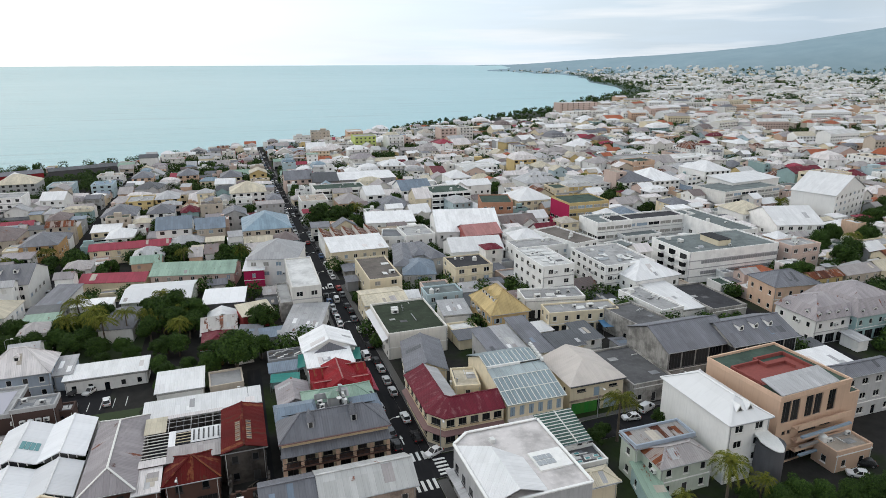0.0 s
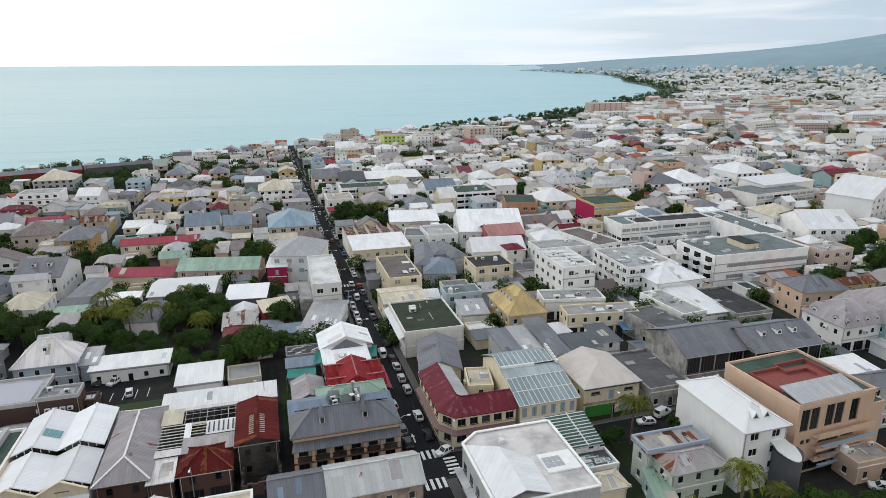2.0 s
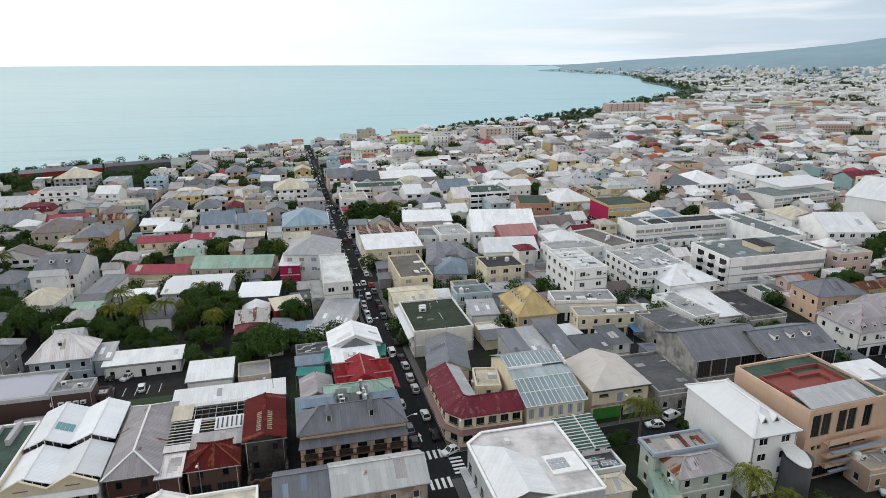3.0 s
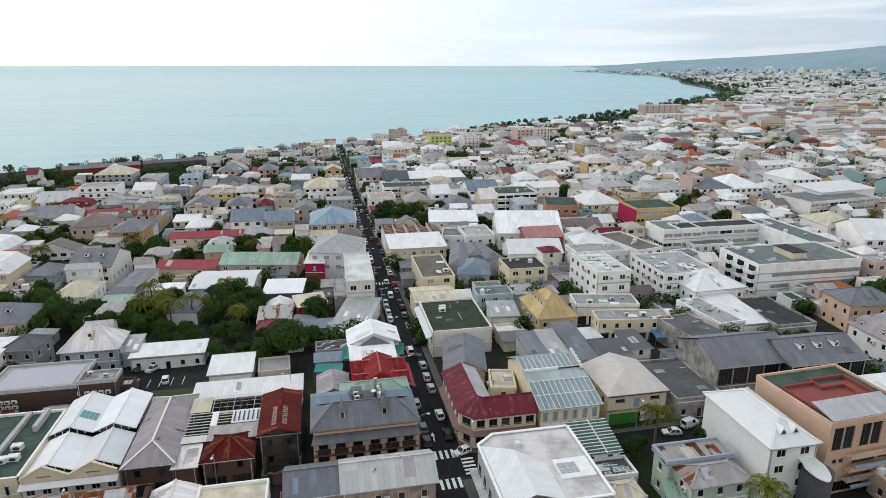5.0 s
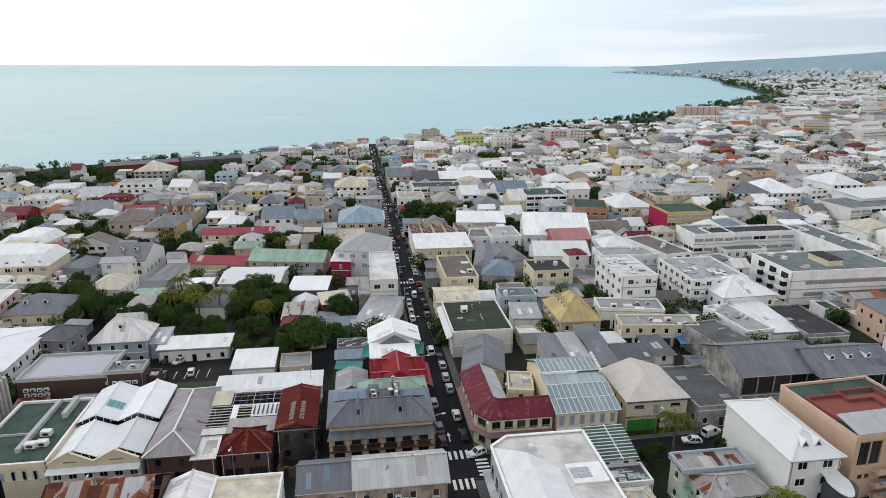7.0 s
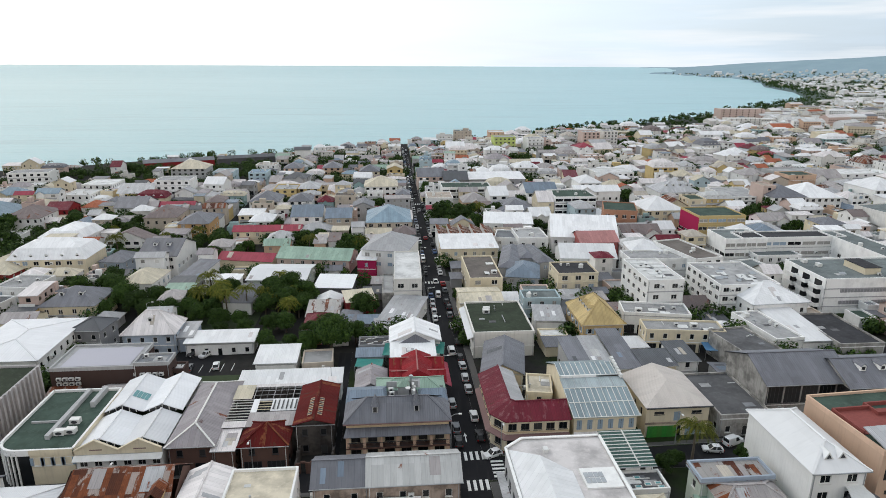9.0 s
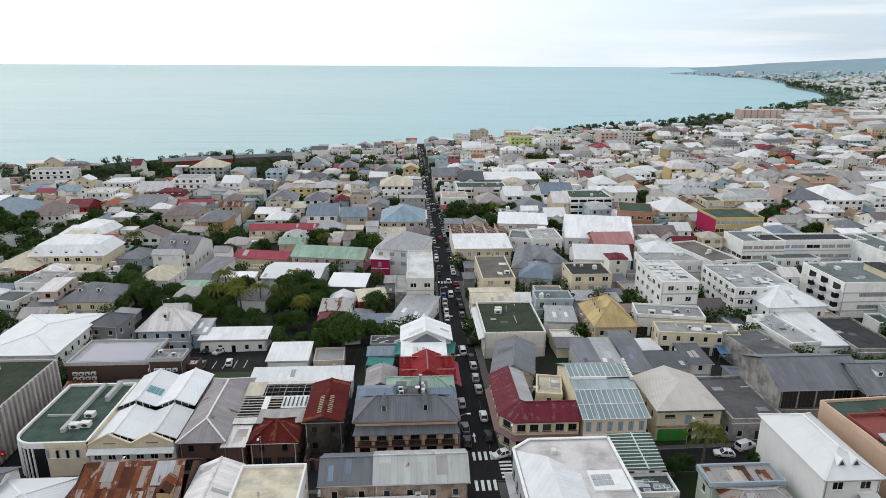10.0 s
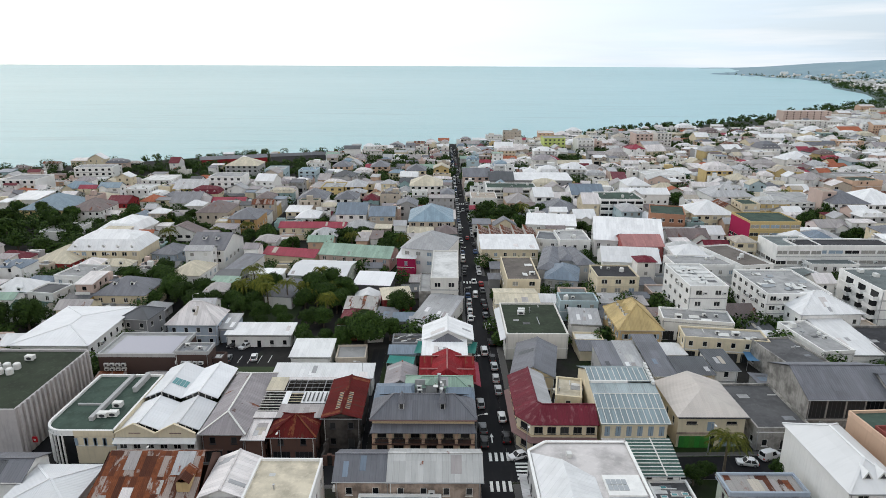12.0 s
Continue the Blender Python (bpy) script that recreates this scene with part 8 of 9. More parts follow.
for x, y, k in ((-224, 192, 1.6), (-208, 187, 1.6), (-201, 149, 1.6), (-184, 160, 1.4), (-191, 182, 1.5), (-215, 169, 1.7), (-195, 171, 1.5), (-171, 146, 1.3), (-155, 140, 1.3), (-161, 182, 1.5),
                (-128, 49, 1.4), (-136, 47, 1.3), (-124, 72, 1.0), (-230, 171, 1.7), (-219, 148, 1.6), (-126, 162, 1.2), (-205, 134, 1.5), (-187, 134, 1.4), (-170, 125, 1.2), (-115, 69, 1.0)):
    plant(x, y, k)
for x, y, k in ((207, 58, 1.5), (198, 67, 1.4), (216, 67, 1.5), (256, 106, 1.7), (249, 83, 1.6), (266, 95, 1.6), (239, 80, 1.4), (176, 177, 1.4), (183, 183, 1.4), (166, 174, 1.2), (258, 284, 1.4),
                (268, 287, 1.3), (278, 280, 1.4), (289, 282, 1.3), (375, 222, 1.6), (390, 232, 1.6), (364, 229, 1.5), (404, 226, 1.5), (158, 221, 1.2), (150, 213, 1.2)):
    plant(x, y, k)
for x, y, k in ((-50, 80, 1.25), (-63, 62, 1.2), (-73, 69.5, 1.3), (-72, 80, 1.35), (-66, 68, 1.25), (-44.5, 59, 1.15), (-45, 72, 0.9), (39, -23, 1.25), (37, -45, 0.75), (34, -47, 0.7), (45, -45, 1.15), (51, -46, 0.8), (-53, 68, 1.1), (-58, 66, 1.15), (-49, 66, 1.0), (-66, 68, 1.0), (-44, 58, 0.9), (29, 184, 1.3), (193, 53, 1.2), (173, 215, 1.2)):
    plant(x, y, k, True)

for x, y, k in ((-75, 65, 1.1), (-69, 73, 1.2), (-64, 56, 0.9), (-70, 59, 0.95), (-58, 56, 0.85), (-66, 79, 1.2), (-50, 71, 1.45), (-46, 77, 1.3), (-52, 63, 1.2), (-46, 66, 1.3), (-42, 61, 1.0), (-80, 63, 1.0),
                (-62, 50, 0.7), (-55, 50, 0.75), (-49, 50, 0.8), (-44, 50, 0.85), (-86, 63, 1.2), (-91, 68, 1.3), (-86, 72, 1.2), (-96, 72, 1.3), (-100, 66, 1.1), (-46, 35, 0.8), (-47.5, 40, 0.75), (-36, 41, 0.9), (-47, 31, 0.55), (-41, 38, 0.7), (-54, 84, 0.9), (-41, 72, 1.1)):
    plant(x, y, k)

# ---- cars ----
crng = random.Random(5)
# the near stretch of the street, car by car: place, paint, van
for x, y, k, van in ((-1.6, 53.8, 0, 0), (3.0, 47.3, 0, 0), (3.1, 36.2, 2, 0), (0.9, 30.5, 0, 1), (2.7, 26.4, 2, 0), (2.8, 21.8, 1, 0), (2.7, 15.6, 1, 0), (2.8, 10.2, 1, 0),
                     (-1.5, 4.5, 1, 0), (2.6, -1.1, 0, 0), (-1.6, -5.2, 3, 0), (-1.6, -10.0, 2, 0), (2.8, -8.5, 2, 0), (-1.5, 59.2, 0, 0), (3.2, 62.5, 2, 0), (2.9, 55.9, 3, 0), (0.8, 74.0, 0, 1),
                     (2.9, 67.3, 2, 0), (-1.4, 68.2, 1, 0), (3.4, 78.4, 3, 0), (-1.6, 64.0, 1, 0), (-1.6, 73.5, 4, 0), (-1.6, 79.0, 2, 0), (1.0, 88.0, 0, 0), (3.3, 85.0, 5, 0)):
    park(x, y, crng.uniform(-2, 2), k, van)
y = 97.0
while y < 480:
    if not 224 < y < 233:
        if crng.random() < 0.8:
            park(-1.9 + crng.uniform(-0.1, 0.1), y, crng.choice((0, 0, 180)), crng.choice((0, 0, 1, 2, 3, 4, 2, 3)), crng.random() < 0.08)
        if crng.random() < 0.32:
            park(0.8 + crng.uniform(-0.15, 0.15), y + 1.5, crng.uniform(-2, 2), crng.choice((0, 1, 2, 3, 2, 3, 5)), crng.random() < 0.06)
        if crng.random() < 0.6 and y < 225:
            park(3.4 + crng.uniform(-0.08, 0.08), y + 0.6, crng.choice((0, 0, 180)), crng.choice((0, 0, 1, 2, 3, 4, 2)), crng.random() < 0.06)
    y += crng.uniform(5.2, 6.4)
park(4.4, -14.6, 112, 0)
park(51.0, -15.6, -70, 0, True)
park(46.0, -17.5, 80, 0)
for x, y, a, k in ((72.5, -46.5, 55, 0), (76.5, -44.5, 55, 2), (-62.5, 36.5, 150, 0), (-66.0, 37.5, 160, 2), (-58.0, 29.5, 10, 0), (-64.5, 29.0, 8, 3), (-27.0, -20.0, 90, 5), (-89, 84, 0, 0), (-87, 96, 0, 2), (-88, 40, 0, 3),
                   (-33.5, -18.5, 95, 2), (-45, -17, 90, 1), (30, 62, 20, 1), (33, 61, 20, 2), (36.5, 61.5, 15, 0), (-89.5, 120, 0, 1), (110, 0, 0, 2), (110, 14, 0, 0), (112, 30, 180, 3)):
    park(x, y, a, k)

# ---- car park ----
strip("lawn", (-52, 15.8), (-52, 24.9), 24.0, M_LAWN, 0.05, "rough green lawn beside the car park")
strip("lawn", (-56, 45), (-56, 80), 34.0, M_LAWN, 0.05, "shady overgrown garden under palms")
strip("lawn", (-38, 29), (-38, 40), 12.0, M_LAWN, 0.05, "rough green lawn under trees")
strip("lawn", (-45, 26), (-45, 44), 5.0, M_LAWN, 0.054, "rough green lawn beside the car park")
strip("car_park", (-60.5, 25.0), (-60.5, 41.0), 18.0, M_ASPHALT, 0.06, "small asphalt car park with white bay lines")
for k in range(6):
    marking("bay_line", -67 + k * 2.6, -66.88 + k * 2.6, 27.2, 31.4)


# ---- the rest of the town ----
def on_road(x, y, w, d, q):
    xa, ya, xb, yb, rw = q
    if abs(xa - xb) > abs(ya - yb):
        return min(xa, xb) < x < max(xa, xb) and abs(y - ya) < d / 2 + rw / 2 + 0.8
    if not min(ya, yb) < y < max(ya, yb):
        return False
    cx = xa + (xb - xa) * (y - ya) / (yb - ya)
    return abs(x - cx) < w / 2 + rw / 2 + 0.8


def far_house(s, x, y, w, d, z, h, wall, roof, kind, rng, glazed):
    """A plain distant house added to a joined mesh."""
    s.box(x - w / 2, x + w / 2, y - d / 2, y + d / 2, z - 2, z + h, wall, "tu")
    if kind == "hip":
        k = min(w, d) / 2
        top = z + h + k * 0.5
        A, B = ((x - w / 2 + k, y, top), (x + w / 2 - k, y, top)) if w >= d else ((x, y - d / 2 + k, top), (x, y + d / 2 - k, top))
        c = [(x - w / 2 - .3, y - d / 2 - .3, z + h), (x + w / 2 + .3, y - d / 2 - .3, z + h), (x + w / 2 + .3, y + d / 2 + .3, z + h), (x - w / 2 - .3, y + d / 2 + .3, z + h)]
        if w >= d:
            fs = ([c[0], c[1], B, A], [c[2], c[3], A, B], [c[1], c[2], B], [c[3], c[0], A])
        else:
            fs = ([c[0], c[1], A], [c[2], c[3], B], [c[1], c[2], B, A], [c[3], c[0], A, B])
        for f in fs:
            s.face(f, roof)
    elif kind == "gable":
        top = z + h + d * 0.22
        s.face([(x - w / 2 - .2, y - d / 2 - .3, z + h), (x + w / 2 + .2, y - d / 2 - .3, z + h), (x + w / 2 + .2, y, top), (x - w / 2 - .2, y, top)], roof)
        s.face([(x + w / 2 + .2, y + d / 2 + .3, z + h), (x - w / 2 - .2, y + d / 2 + .3, z + h), (x - w / 2 - .2, y, top), (x + w / 2 + .2, y, top)], roof)
        for e in (-1, 1):
            s.face([(x + e * w / 2, y - d / 2, z + h), (x + e * w / 2, y + d / 2, z + h), (x + e * w / 2, y, top - 0.1)], wall)
    else:
        s.box(x - w / 2, x + w / 2, y - d / 2, y + d / 2, z + h, z + h + 0.5, wall, "tu")
        s.face([(x - w / 2, y - d / 2, z + h + 0.1), (x + w / 2, y - d / 2, z + h + 0.1), (x + w / 2, y + d / 2, z + h + 0.1), (x - w / 2, y + d / 2, z + h + 0.1)], roof)
        if rng.random() < 0.4:
            cx, cy = x + rng.uniform(-0.25, 0.25) * w, y + rng.uniform(-0.25, 0.25) * d
            s.box(cx - 1.6, cx + 1.6, cy - 1.3, cy + 1.3, z + h + 0.11, z + h + 2.2, wall, "u")
    if glazed and h > 3.5:
        step = 2.9
        for f in range(int(h // 2.7)):
            zz = z + f * 2.75
            for k in range(int(w / step)):
                cx = x - w / 2 + w * (k + 0.5) / int(w / step)
                s.box(cx - .6, cx + .6, y - d / 2 - .06, y - d / 2 - .01, zz + 0.9, zz + 2.2, M_GLASS, "bu")
            if glazed > 1:
                for k in range(int(d / step)):
                    cy = y - d / 2 + d * (k + 0.5) / int(d / step)
                    e = 1 if x < 0 else -1
                    s.box(min(x + e * w / 2 + e * .01, x + e * w / 2 + e * .06), max(x + e * w / 2 + e * .01, x + e * w / 2 + e * .06), cy - .6, cy + .6, zz + 0.9, zz + 2.2, M_GLASS, "u")


GREEN = []


def turned(s, local, x, y, z, rot):
    """Adds a shape to another one, turned by rot degrees and moved to its place."""
    c, q = math.cos(radians(rot)), math.sin(radians(rot))
    pts = [(x + c * v[0] - q * v[1], y + q * v[0] + c * v[1], z + v[2]) for v in local.v]
    k = 0
    for f, mi in zip(local.f, local.mi):
        s.face([pts[i] for i in f], local.mats[mi], local.uv[k:k + len(f)])
        k += len(f)


def cross_gable(w, d, h, roof_m, wall_m, rng, pitch=0.5):
    """A short wing with its own gable that breaks forward from the front slope."""
    s = Shape()
    gw = w * rng.uniform(0.3, 0.42)
    cx = rng.choice((-0.27, 0.27, 0.0)) * w
    y0, y1 = -d / 2 - rng.uniform(0.5, 1.4), 0.0
    top = h + gw / 2 * (pitch + 0.15)
    s.box(cx - gw / 2, cx + gw / 2, y0, -d / 2 + 0.6, -1.5, h, wall_m, "tu")
    s.face([(cx - gw / 2, y0, h), (cx + gw / 2, y0, h), (cx, y0, top - 0.08)], wall_m)
    for e in (-1, 1):
        q = [(cx + e * (gw / 2 + 0.35), y0 - 0.35, h - 0.12), (cx + e * (gw / 2 + 0.35), y1, h - 0.12), (cx, y1, top), (cx, y0 - 0.35, top)]
        s.slope(q if e > 0 else [q[1], q[0], q[3], q[2]], roof_m, 0.1)
    s.box(cx - 0.5, cx + 0.5, y0 - 0.03, y0 - 0.004, h * 0.55, h * 0.55 + 1.2, M_GLASS, "bu")
    return s


def dormer_row(s, w, d, h, rc, n):
    """Small gabled dormers in a row over the front eave."""
    for k in range(n):
        x, y, z = -w / 2 + w * (k + 0.5) / n, -d / 2 + 0.5, h + 0.1
        s.box(x - 0.65, x + 0.65, y, y + 1.8, z, z + 1.3, WALL["white"], "tu")
        s.box(x - 0.4, x + 0.4, y - 0.04, y - 0.004, z + 0.25, z + 1.15, M_GLASS, "bu")
        for e in (-1, 1):
            s.face([(x + e * 0.8, y - 0.15, z + 1.25), (x + e * 0.8, y + 2.4, z + 1.25), (x, y + 2.4, z + 1.85), (x, y - 0.15, z + 1.85)], ROOF[rc])
        s.face([(x - 0.65, y, z + 1.3), (x + 0.65, y, z + 1.3), (x, y, z + 1.75)], WALL["white"])


def town_shapes(w, d, h, storeys, kind, rc, wc, rng, glazing):
    """Wall, roof and extras of an ordinary house: cut and glazed openings, a lean-to or a balcony, roof gear."""
    wall, m = Shape(), WALL[wc]
    sh = h / storeys
    even = rng.random() < 0.55
    closed = rng.choice((M_SHUTTER, M_BLIND, M_FRAME, M_BARK))
    wide = rng.choice((0.5, 0.55, 0.7, 1.1)) if storeys > 1 else 0.5
    every = max(rng.uniform(2.5, 4.2), wide * 2 + 0.8)
    for side, o, u, width in (("f", (-w / 2, -d / 2, 0), (1, 0, 0), w), ("r", (w / 2, -d / 2, 0), (0, 1, 0), d), ("b", (w / 2, d / 2, 0), (-1, 0, 0), w), ("l", (-w / 2, d / 2, 0), (0, -1, 0), d)):
        holes = []
        veranda = side == "f" and width > 6 and rng.random() < 0.6
        if veranda:
            bays = max(1, int(width / 4.5))
            for k in range(bays):
                holes.append((width * k / bays + 0.35, width * (k + 1) / bays - 0.35, 0.1, min(2.5, sh - 0.3)))
        n = int((width - 1) / every) if glazing and side != "b" else 0
        if side in "lr" and rng.random() < 0.45:
            n = 0
        for f in range(storeys):
            for k in range(n):
                if (f == 0 and (veranda or rng.random() < 0.5)) or (not even and rng.random() < 0.35):
                    continue
                c = width * (k + 0.5) / n
                holes.append((c - wide, c + wide, f * sh + 0.95, f * sh + min(2.25, sh - 0.35)))
        facade(wall, m, o, u, width, -1.5, h - (0.25 if kind == "flat" else 0), holes, 0.25)
        inn = Vector((-u[1], u[0], 0)) * 0.25
        for a, b, c, e in holes:
            p = [Vector(o) + Vector(u) * q + Vector((0, 0, v)) + inn for q, v in ((a, c), (b, c), (b, e), (a, e))]
            wall.face(p, rng.choice((M_GLASS, M_GLASS, M_BLIND, closed)) if e - c < 1.6 else M_GLASS)
    if kind == "flat":
        roof, rim = flat_top("flat", DECK.get(rc) or DECK["lgrey"], m, w, d, h, rng, False)
    else:
        roof, rim, _ = roof_shape(kind, ROOF[rc], m, w, d, h, storeys, pitch=rng.uniform(0.38, 0.62) if kind != "mono" else None)
        for f in rim.f:
            wall.face([rim.v[i] for i in f], m)
        rim = None
    extra = []
    if kind == "flat" and rng.random() < 0.55:
        q = Shape()
        bx, by = rng.uniform(-0.28, 0.28) * w, rng.uniform(-0.2, 0.25) * d
        q.box(bx - w * 0.16, bx + w * 0.16, by - d * 0.14, by + d * 0.14, h - 0.12, h + rng.uniform(1.8, 2.6), m, "u")
        extra.append(("stair_tower", q))
    if kind == "flat":
        for _ in range(rng.randint(0, 5)):
            q = Shape()
            bx, by, k = rng.uniform(-0.4, 0.4) * w, rng.uniform(-0.4, 0.4) * d, rng.uniform(0.4, 0.9)
            q.box(bx - k, bx + k, by - k * 0.6, by + k * 0.6, h - 0.11, h + 0.7, rng.choice((M_UNIT, M_STEEL, M_DARK)), "u")
            extra.append(("roof_unit", q))
    if kind in ("mans", "hip") and (kind == "mans" or rng.random() < 0.3) and w > 8:
        q = Shape()
        dormer_row(q, w, d, h, rc, int(w / 3.2) if kind == "mans" else 2)
        extra.append(("dormer_row", q))
    if kind in ("hip", "gx") and w > 8 and d > 7 and rng.random() < 0.55:
        extra.append(("cross_gable", cross_gable(w, d, h, ROOF[rc], m, rng)))
    if storeys > 1 and rng.random() < 0.4:
        q = Shape()
        for f in range(1, storeys):
            q.box(-w * 0.44, w * 0.44, -d / 2 - 1.2, -d / 2 - 0.003, f * sh - 0.12, f * sh + 0.06, WALL["white"], "")
            q.box(-w * 0.44, w * 0.44, -d / 2 - 1.2, -d / 2 - 1.1, f * sh + 0.06, f * sh + 0.95, rng.choice((WALL["white"], m, WALL["lgrey"])), "u")
        extra.append(("balcony", q))
    if kind != "flat" and rng.random() < 0.5:
        q = Shape()
        bx, by = rng.uniform(-0.3, 0.3) * w, d * 0.5 + 1.0
        q.box(bx - w * 0.22, bx + w * 0.22, by - 1.0, by + rng.uniform(1, 2.5), -1.5, h - rng.uniform(0.2, 1.2), WALL[rng.choice(("white", "offwhite", "cream"))], "u")
        extra.append(("annex", q))
    if rng.random() < 0.5 and d > 8:
        q = Shape()
        e, ww, hh = rng.choice((-1, 1)), w * rng.uniform(0.3, 0.6), rng.uniform(2.4, 3.2)
        x0 = e * (w / 2 - ww / 2)
        y0, y1 = -d / 2 - rng.uniform(1.6, 3.2), -d / 2 - 0.004
        q.box(x0 - ww / 2, x0 + ww / 2, y0, y1, -1.5, hh - 0.3, WALL[rng.choice(("white", "cream", "lgrey", wc))], "tu")
        q.slope([(x0 - ww / 2 - 0.2, y0 - 0.3, hh - 0.35), (x0 + ww / 2 + 0.2, y0 - 0.3, hh - 0.35), (x0 + ww / 2 + 0.2, y1, hh + 0.3), (x0 - ww / 2 - 0.2, y1, hh + 0.3)], ROOF[rng.choice(("lgrey", "white", "warmgrey", "rust", "grey"))], 0.08)
        extra.append(("lean_to", q))
    return wall, roof, rim, extra


def trimmed(x0, x1, y0, y1, others):
    """The largest plain plot left of a rectangle once the neighbours' plots are cut away."""
    for a0, a1, b0, b1 in others:
        if a0 >= x1 or a1 <= x0 or b0 >= y1 or b1 <= y0:
            continue
        cuts = [(x0, a0, y0, y1), (a1, x1, y0, y1), (x0, x1, y0, b0), (x0, x1, b1, y1)]
        x0, x1, y0, y1 = max(cuts, key=lambda q: max(q[1] - q[0], 0) * max(q[3] - q[2], 0))
        if x1 - x0 < 4.2 or y1 - y0 < 4.2:
            return None
    return x0, x1, y0, y1


def split(rng, x0, x1, y0, y1, out):
    """Cuts a block into plots of uneven size."""
    w, d = x1 - x0, y1 - y0
    most = rng.choice((12, 14, 16, 19)) if (x0 + x1) / 2 < 40 or y0 < 120 else rng.choice((12, 15, 19, 23, 28))
    if max(w, d * 1.15) <= most:
        out.append((x0, x1, y0, y1))
        return
    k = rng.uniform(0.36, 0.64)
    if w > d * 1.15:
        split(rng, x0, x0 + w * k, y0, y1, out), split(rng, x0 + w * k, x1, y0, y1, out)
    else:
        split(rng, x0, x1, y0, y0 + d * k, out), split(rng, x0, x1, y0 + d * k, y1, out)


def build_infill():
    """Ordinary houses on the plots between the streets that the larger buildings leave open: single ones near by, the rest joined."""
    rng = random.Random(77)
    rest = Shape()
    made = 0
    west = ["white"] * 6 + ["pinkwhite"] * 4 + ["lgrey"] * 4 + ["warmgrey"] * 5 + ["grey"] * 4 + ["mauve"] * 4 + ["dgrey"] + ["cream"] * 2 + ["brownroof"] * 2 + ["redroof", "rose", "bluegrey", "bluegrey", "blue", "rust", "rustpale", "tile", "mint"]
    east = ["white"] * 10 + ["pinkwhite"] * 8 + ["lgrey"] * 4 + ["warmgrey"] * 4 + ["grey"] * 2 + ["cream"] * 3 + ["silver"] * 2 + ["beige", "redroof", "rose", "bluegrey", "mauve", "brownroof", "tile", "rust"]
    walls = ["white"] * 12 + ["offwhite"] * 6 + ["cream"] * 5 + ["beige"] * 2 + ["pink"] * 3 + ["peach"] * 2 + ["lgrey"] * 3 + ["yellow", "lblue", "teal"]
    plots = []
    xs = (-330, -190, -93, -3.5, 108, 202, 304, 470)
    ys = (22, 92, 160, 229, 300, 372, 440, 510, 580, 650)
    for a, b in zip(xs, xs[1:]):
        for c, e in zip(ys, ys[1:]):
            split(rng, a, b, c, e, plots)
    mid = np.array([((p[0] + p[1]) / 2, (p[2] + p[3]) / 2) for p in plots])
    shore = inland(mid[:, 0], mid[:, 1]).tolist()
    taken = [(a - b / 2 - 0.25, a + b / 2 + 0.25, c - e / 2 - 0.25, c + e / 2 + 0.25) for a, c, b, e in PLOTS]
    taken += [(-26.0, -15.4, 13.0, 62.0), (-76.0, -37.0, 15.0, 82.0), (-236.0, -160.0, 122.0, 188.0)]
    trees = [(a - r * 0.75, a + r * 0.75, c - r * 0.75, c + r * 0.75) for a, c, r in TREE_SPOTS]
    streets = []
    for xa, ya, xb, yb, rw in ROADS:
        if abs(xa - xb) > abs(ya - yb):
            streets.append((min(xa, xb), max(xa, xb), ya - rw / 2 - 1.0, ya + rw / 2 + 1.0))
        else:
            n = 20
            for k in range(n):
                q0, q1 = ya + (yb - ya) * k / n, ya + (yb - ya) * (k + 1) / n
                cx = xa + (xb - xa) * (k + 0.5) / n
                streets.append((cx - rw / 2 - 1.0, cx + rw / 2 + 1.0, min(q0, q1), max(q0, q1)))
    order = sorted(zip(plots, shore), key=lambda q: q[0][2] + abs((q[0][0] + q[0][1]) / 2 - 10) * 0.35)
    for (x0, x1, y0, y1), s_in in order:
        x, y = (x0 + x1) / 2, (y0 + y1) / 2
        reach = math.degrees(math.atan2(x + 20, y + 113))
        if not -44 < reach < 60 or s_in < 26:
            continue
        g = rng.uniform(0.2, 0.9)
        left = trimmed(x0 + g, x1 - g, y0 + g, y1 - rng.uniform(0.2, 1.6), taken + streets + trees)
        if not left:
            continue
        x0, x1, y0, y1 = left
        x, y, w, d = (x0 + x1) / 2, (y0 + y1) / 2, x1 - x0, y1 - y0
        z = gz(x, y)
        leafy = noise.noise((x * 0.011, y * 0.011, 2.0)) > 0.22 and (x < 40 or y > 150)
        if x < -105 and y > 285 and rng.random() < 0.85:
            if rng.random() < 0.3:
                GREEN.append((x, y, z))
            continue
        if rng.random() < (0.5 if leafy else 0.05 if y < 150 else 0.13):
            GREEN.append((x, y, z))
            continue
        big = w * d > 230
        storeys = rng.choice((2, 3, 3, 4)) if big and y > 110 else rng.choice((1, 1, 2, 2, 2, 3)) if y > 60 else rng.choice((1, 1, 2))
        if y > 330 and storeys > 1 and rng.random() < 0.5:
            storeys -= 1
        kind = rng.choice(("hip", "hip", "hip", "gx", "gy", "gx", "flat", "mono", "mans")) if not big else rng.choice(("flat", "flat", "hip", "gx", "mans"))
        if min(w, d) < 6:
            kind = rng.choice(("mono", "gx", "flat"))
        rot = rng.uniform(-3, 3)
        if y > 240 or x > 210:
            rot += 14 * noise.noise((x * 0.006, y * 0.006, 7.0))
            w, d = w * 0.95, d * 0.95
        rc = rng.choice(west if x < 40 else east)
        if kind == "flat":
            rc = rng.choice(("white", "white", "white", "lgrey", "lgrey", "grey", "slate", "brown", "dgreen", "beige", "cream"))
        wc = rng.choice(walls)
        h = storeys * rng.uniform(2.7, 3.1) + 0.2
        if made < 22 and y < 110:
            house(x, y, w, d, rot, h, kind if kind != "mans" else "hip", rc, wc, storeys, detail=False)
            made += 1
            continue
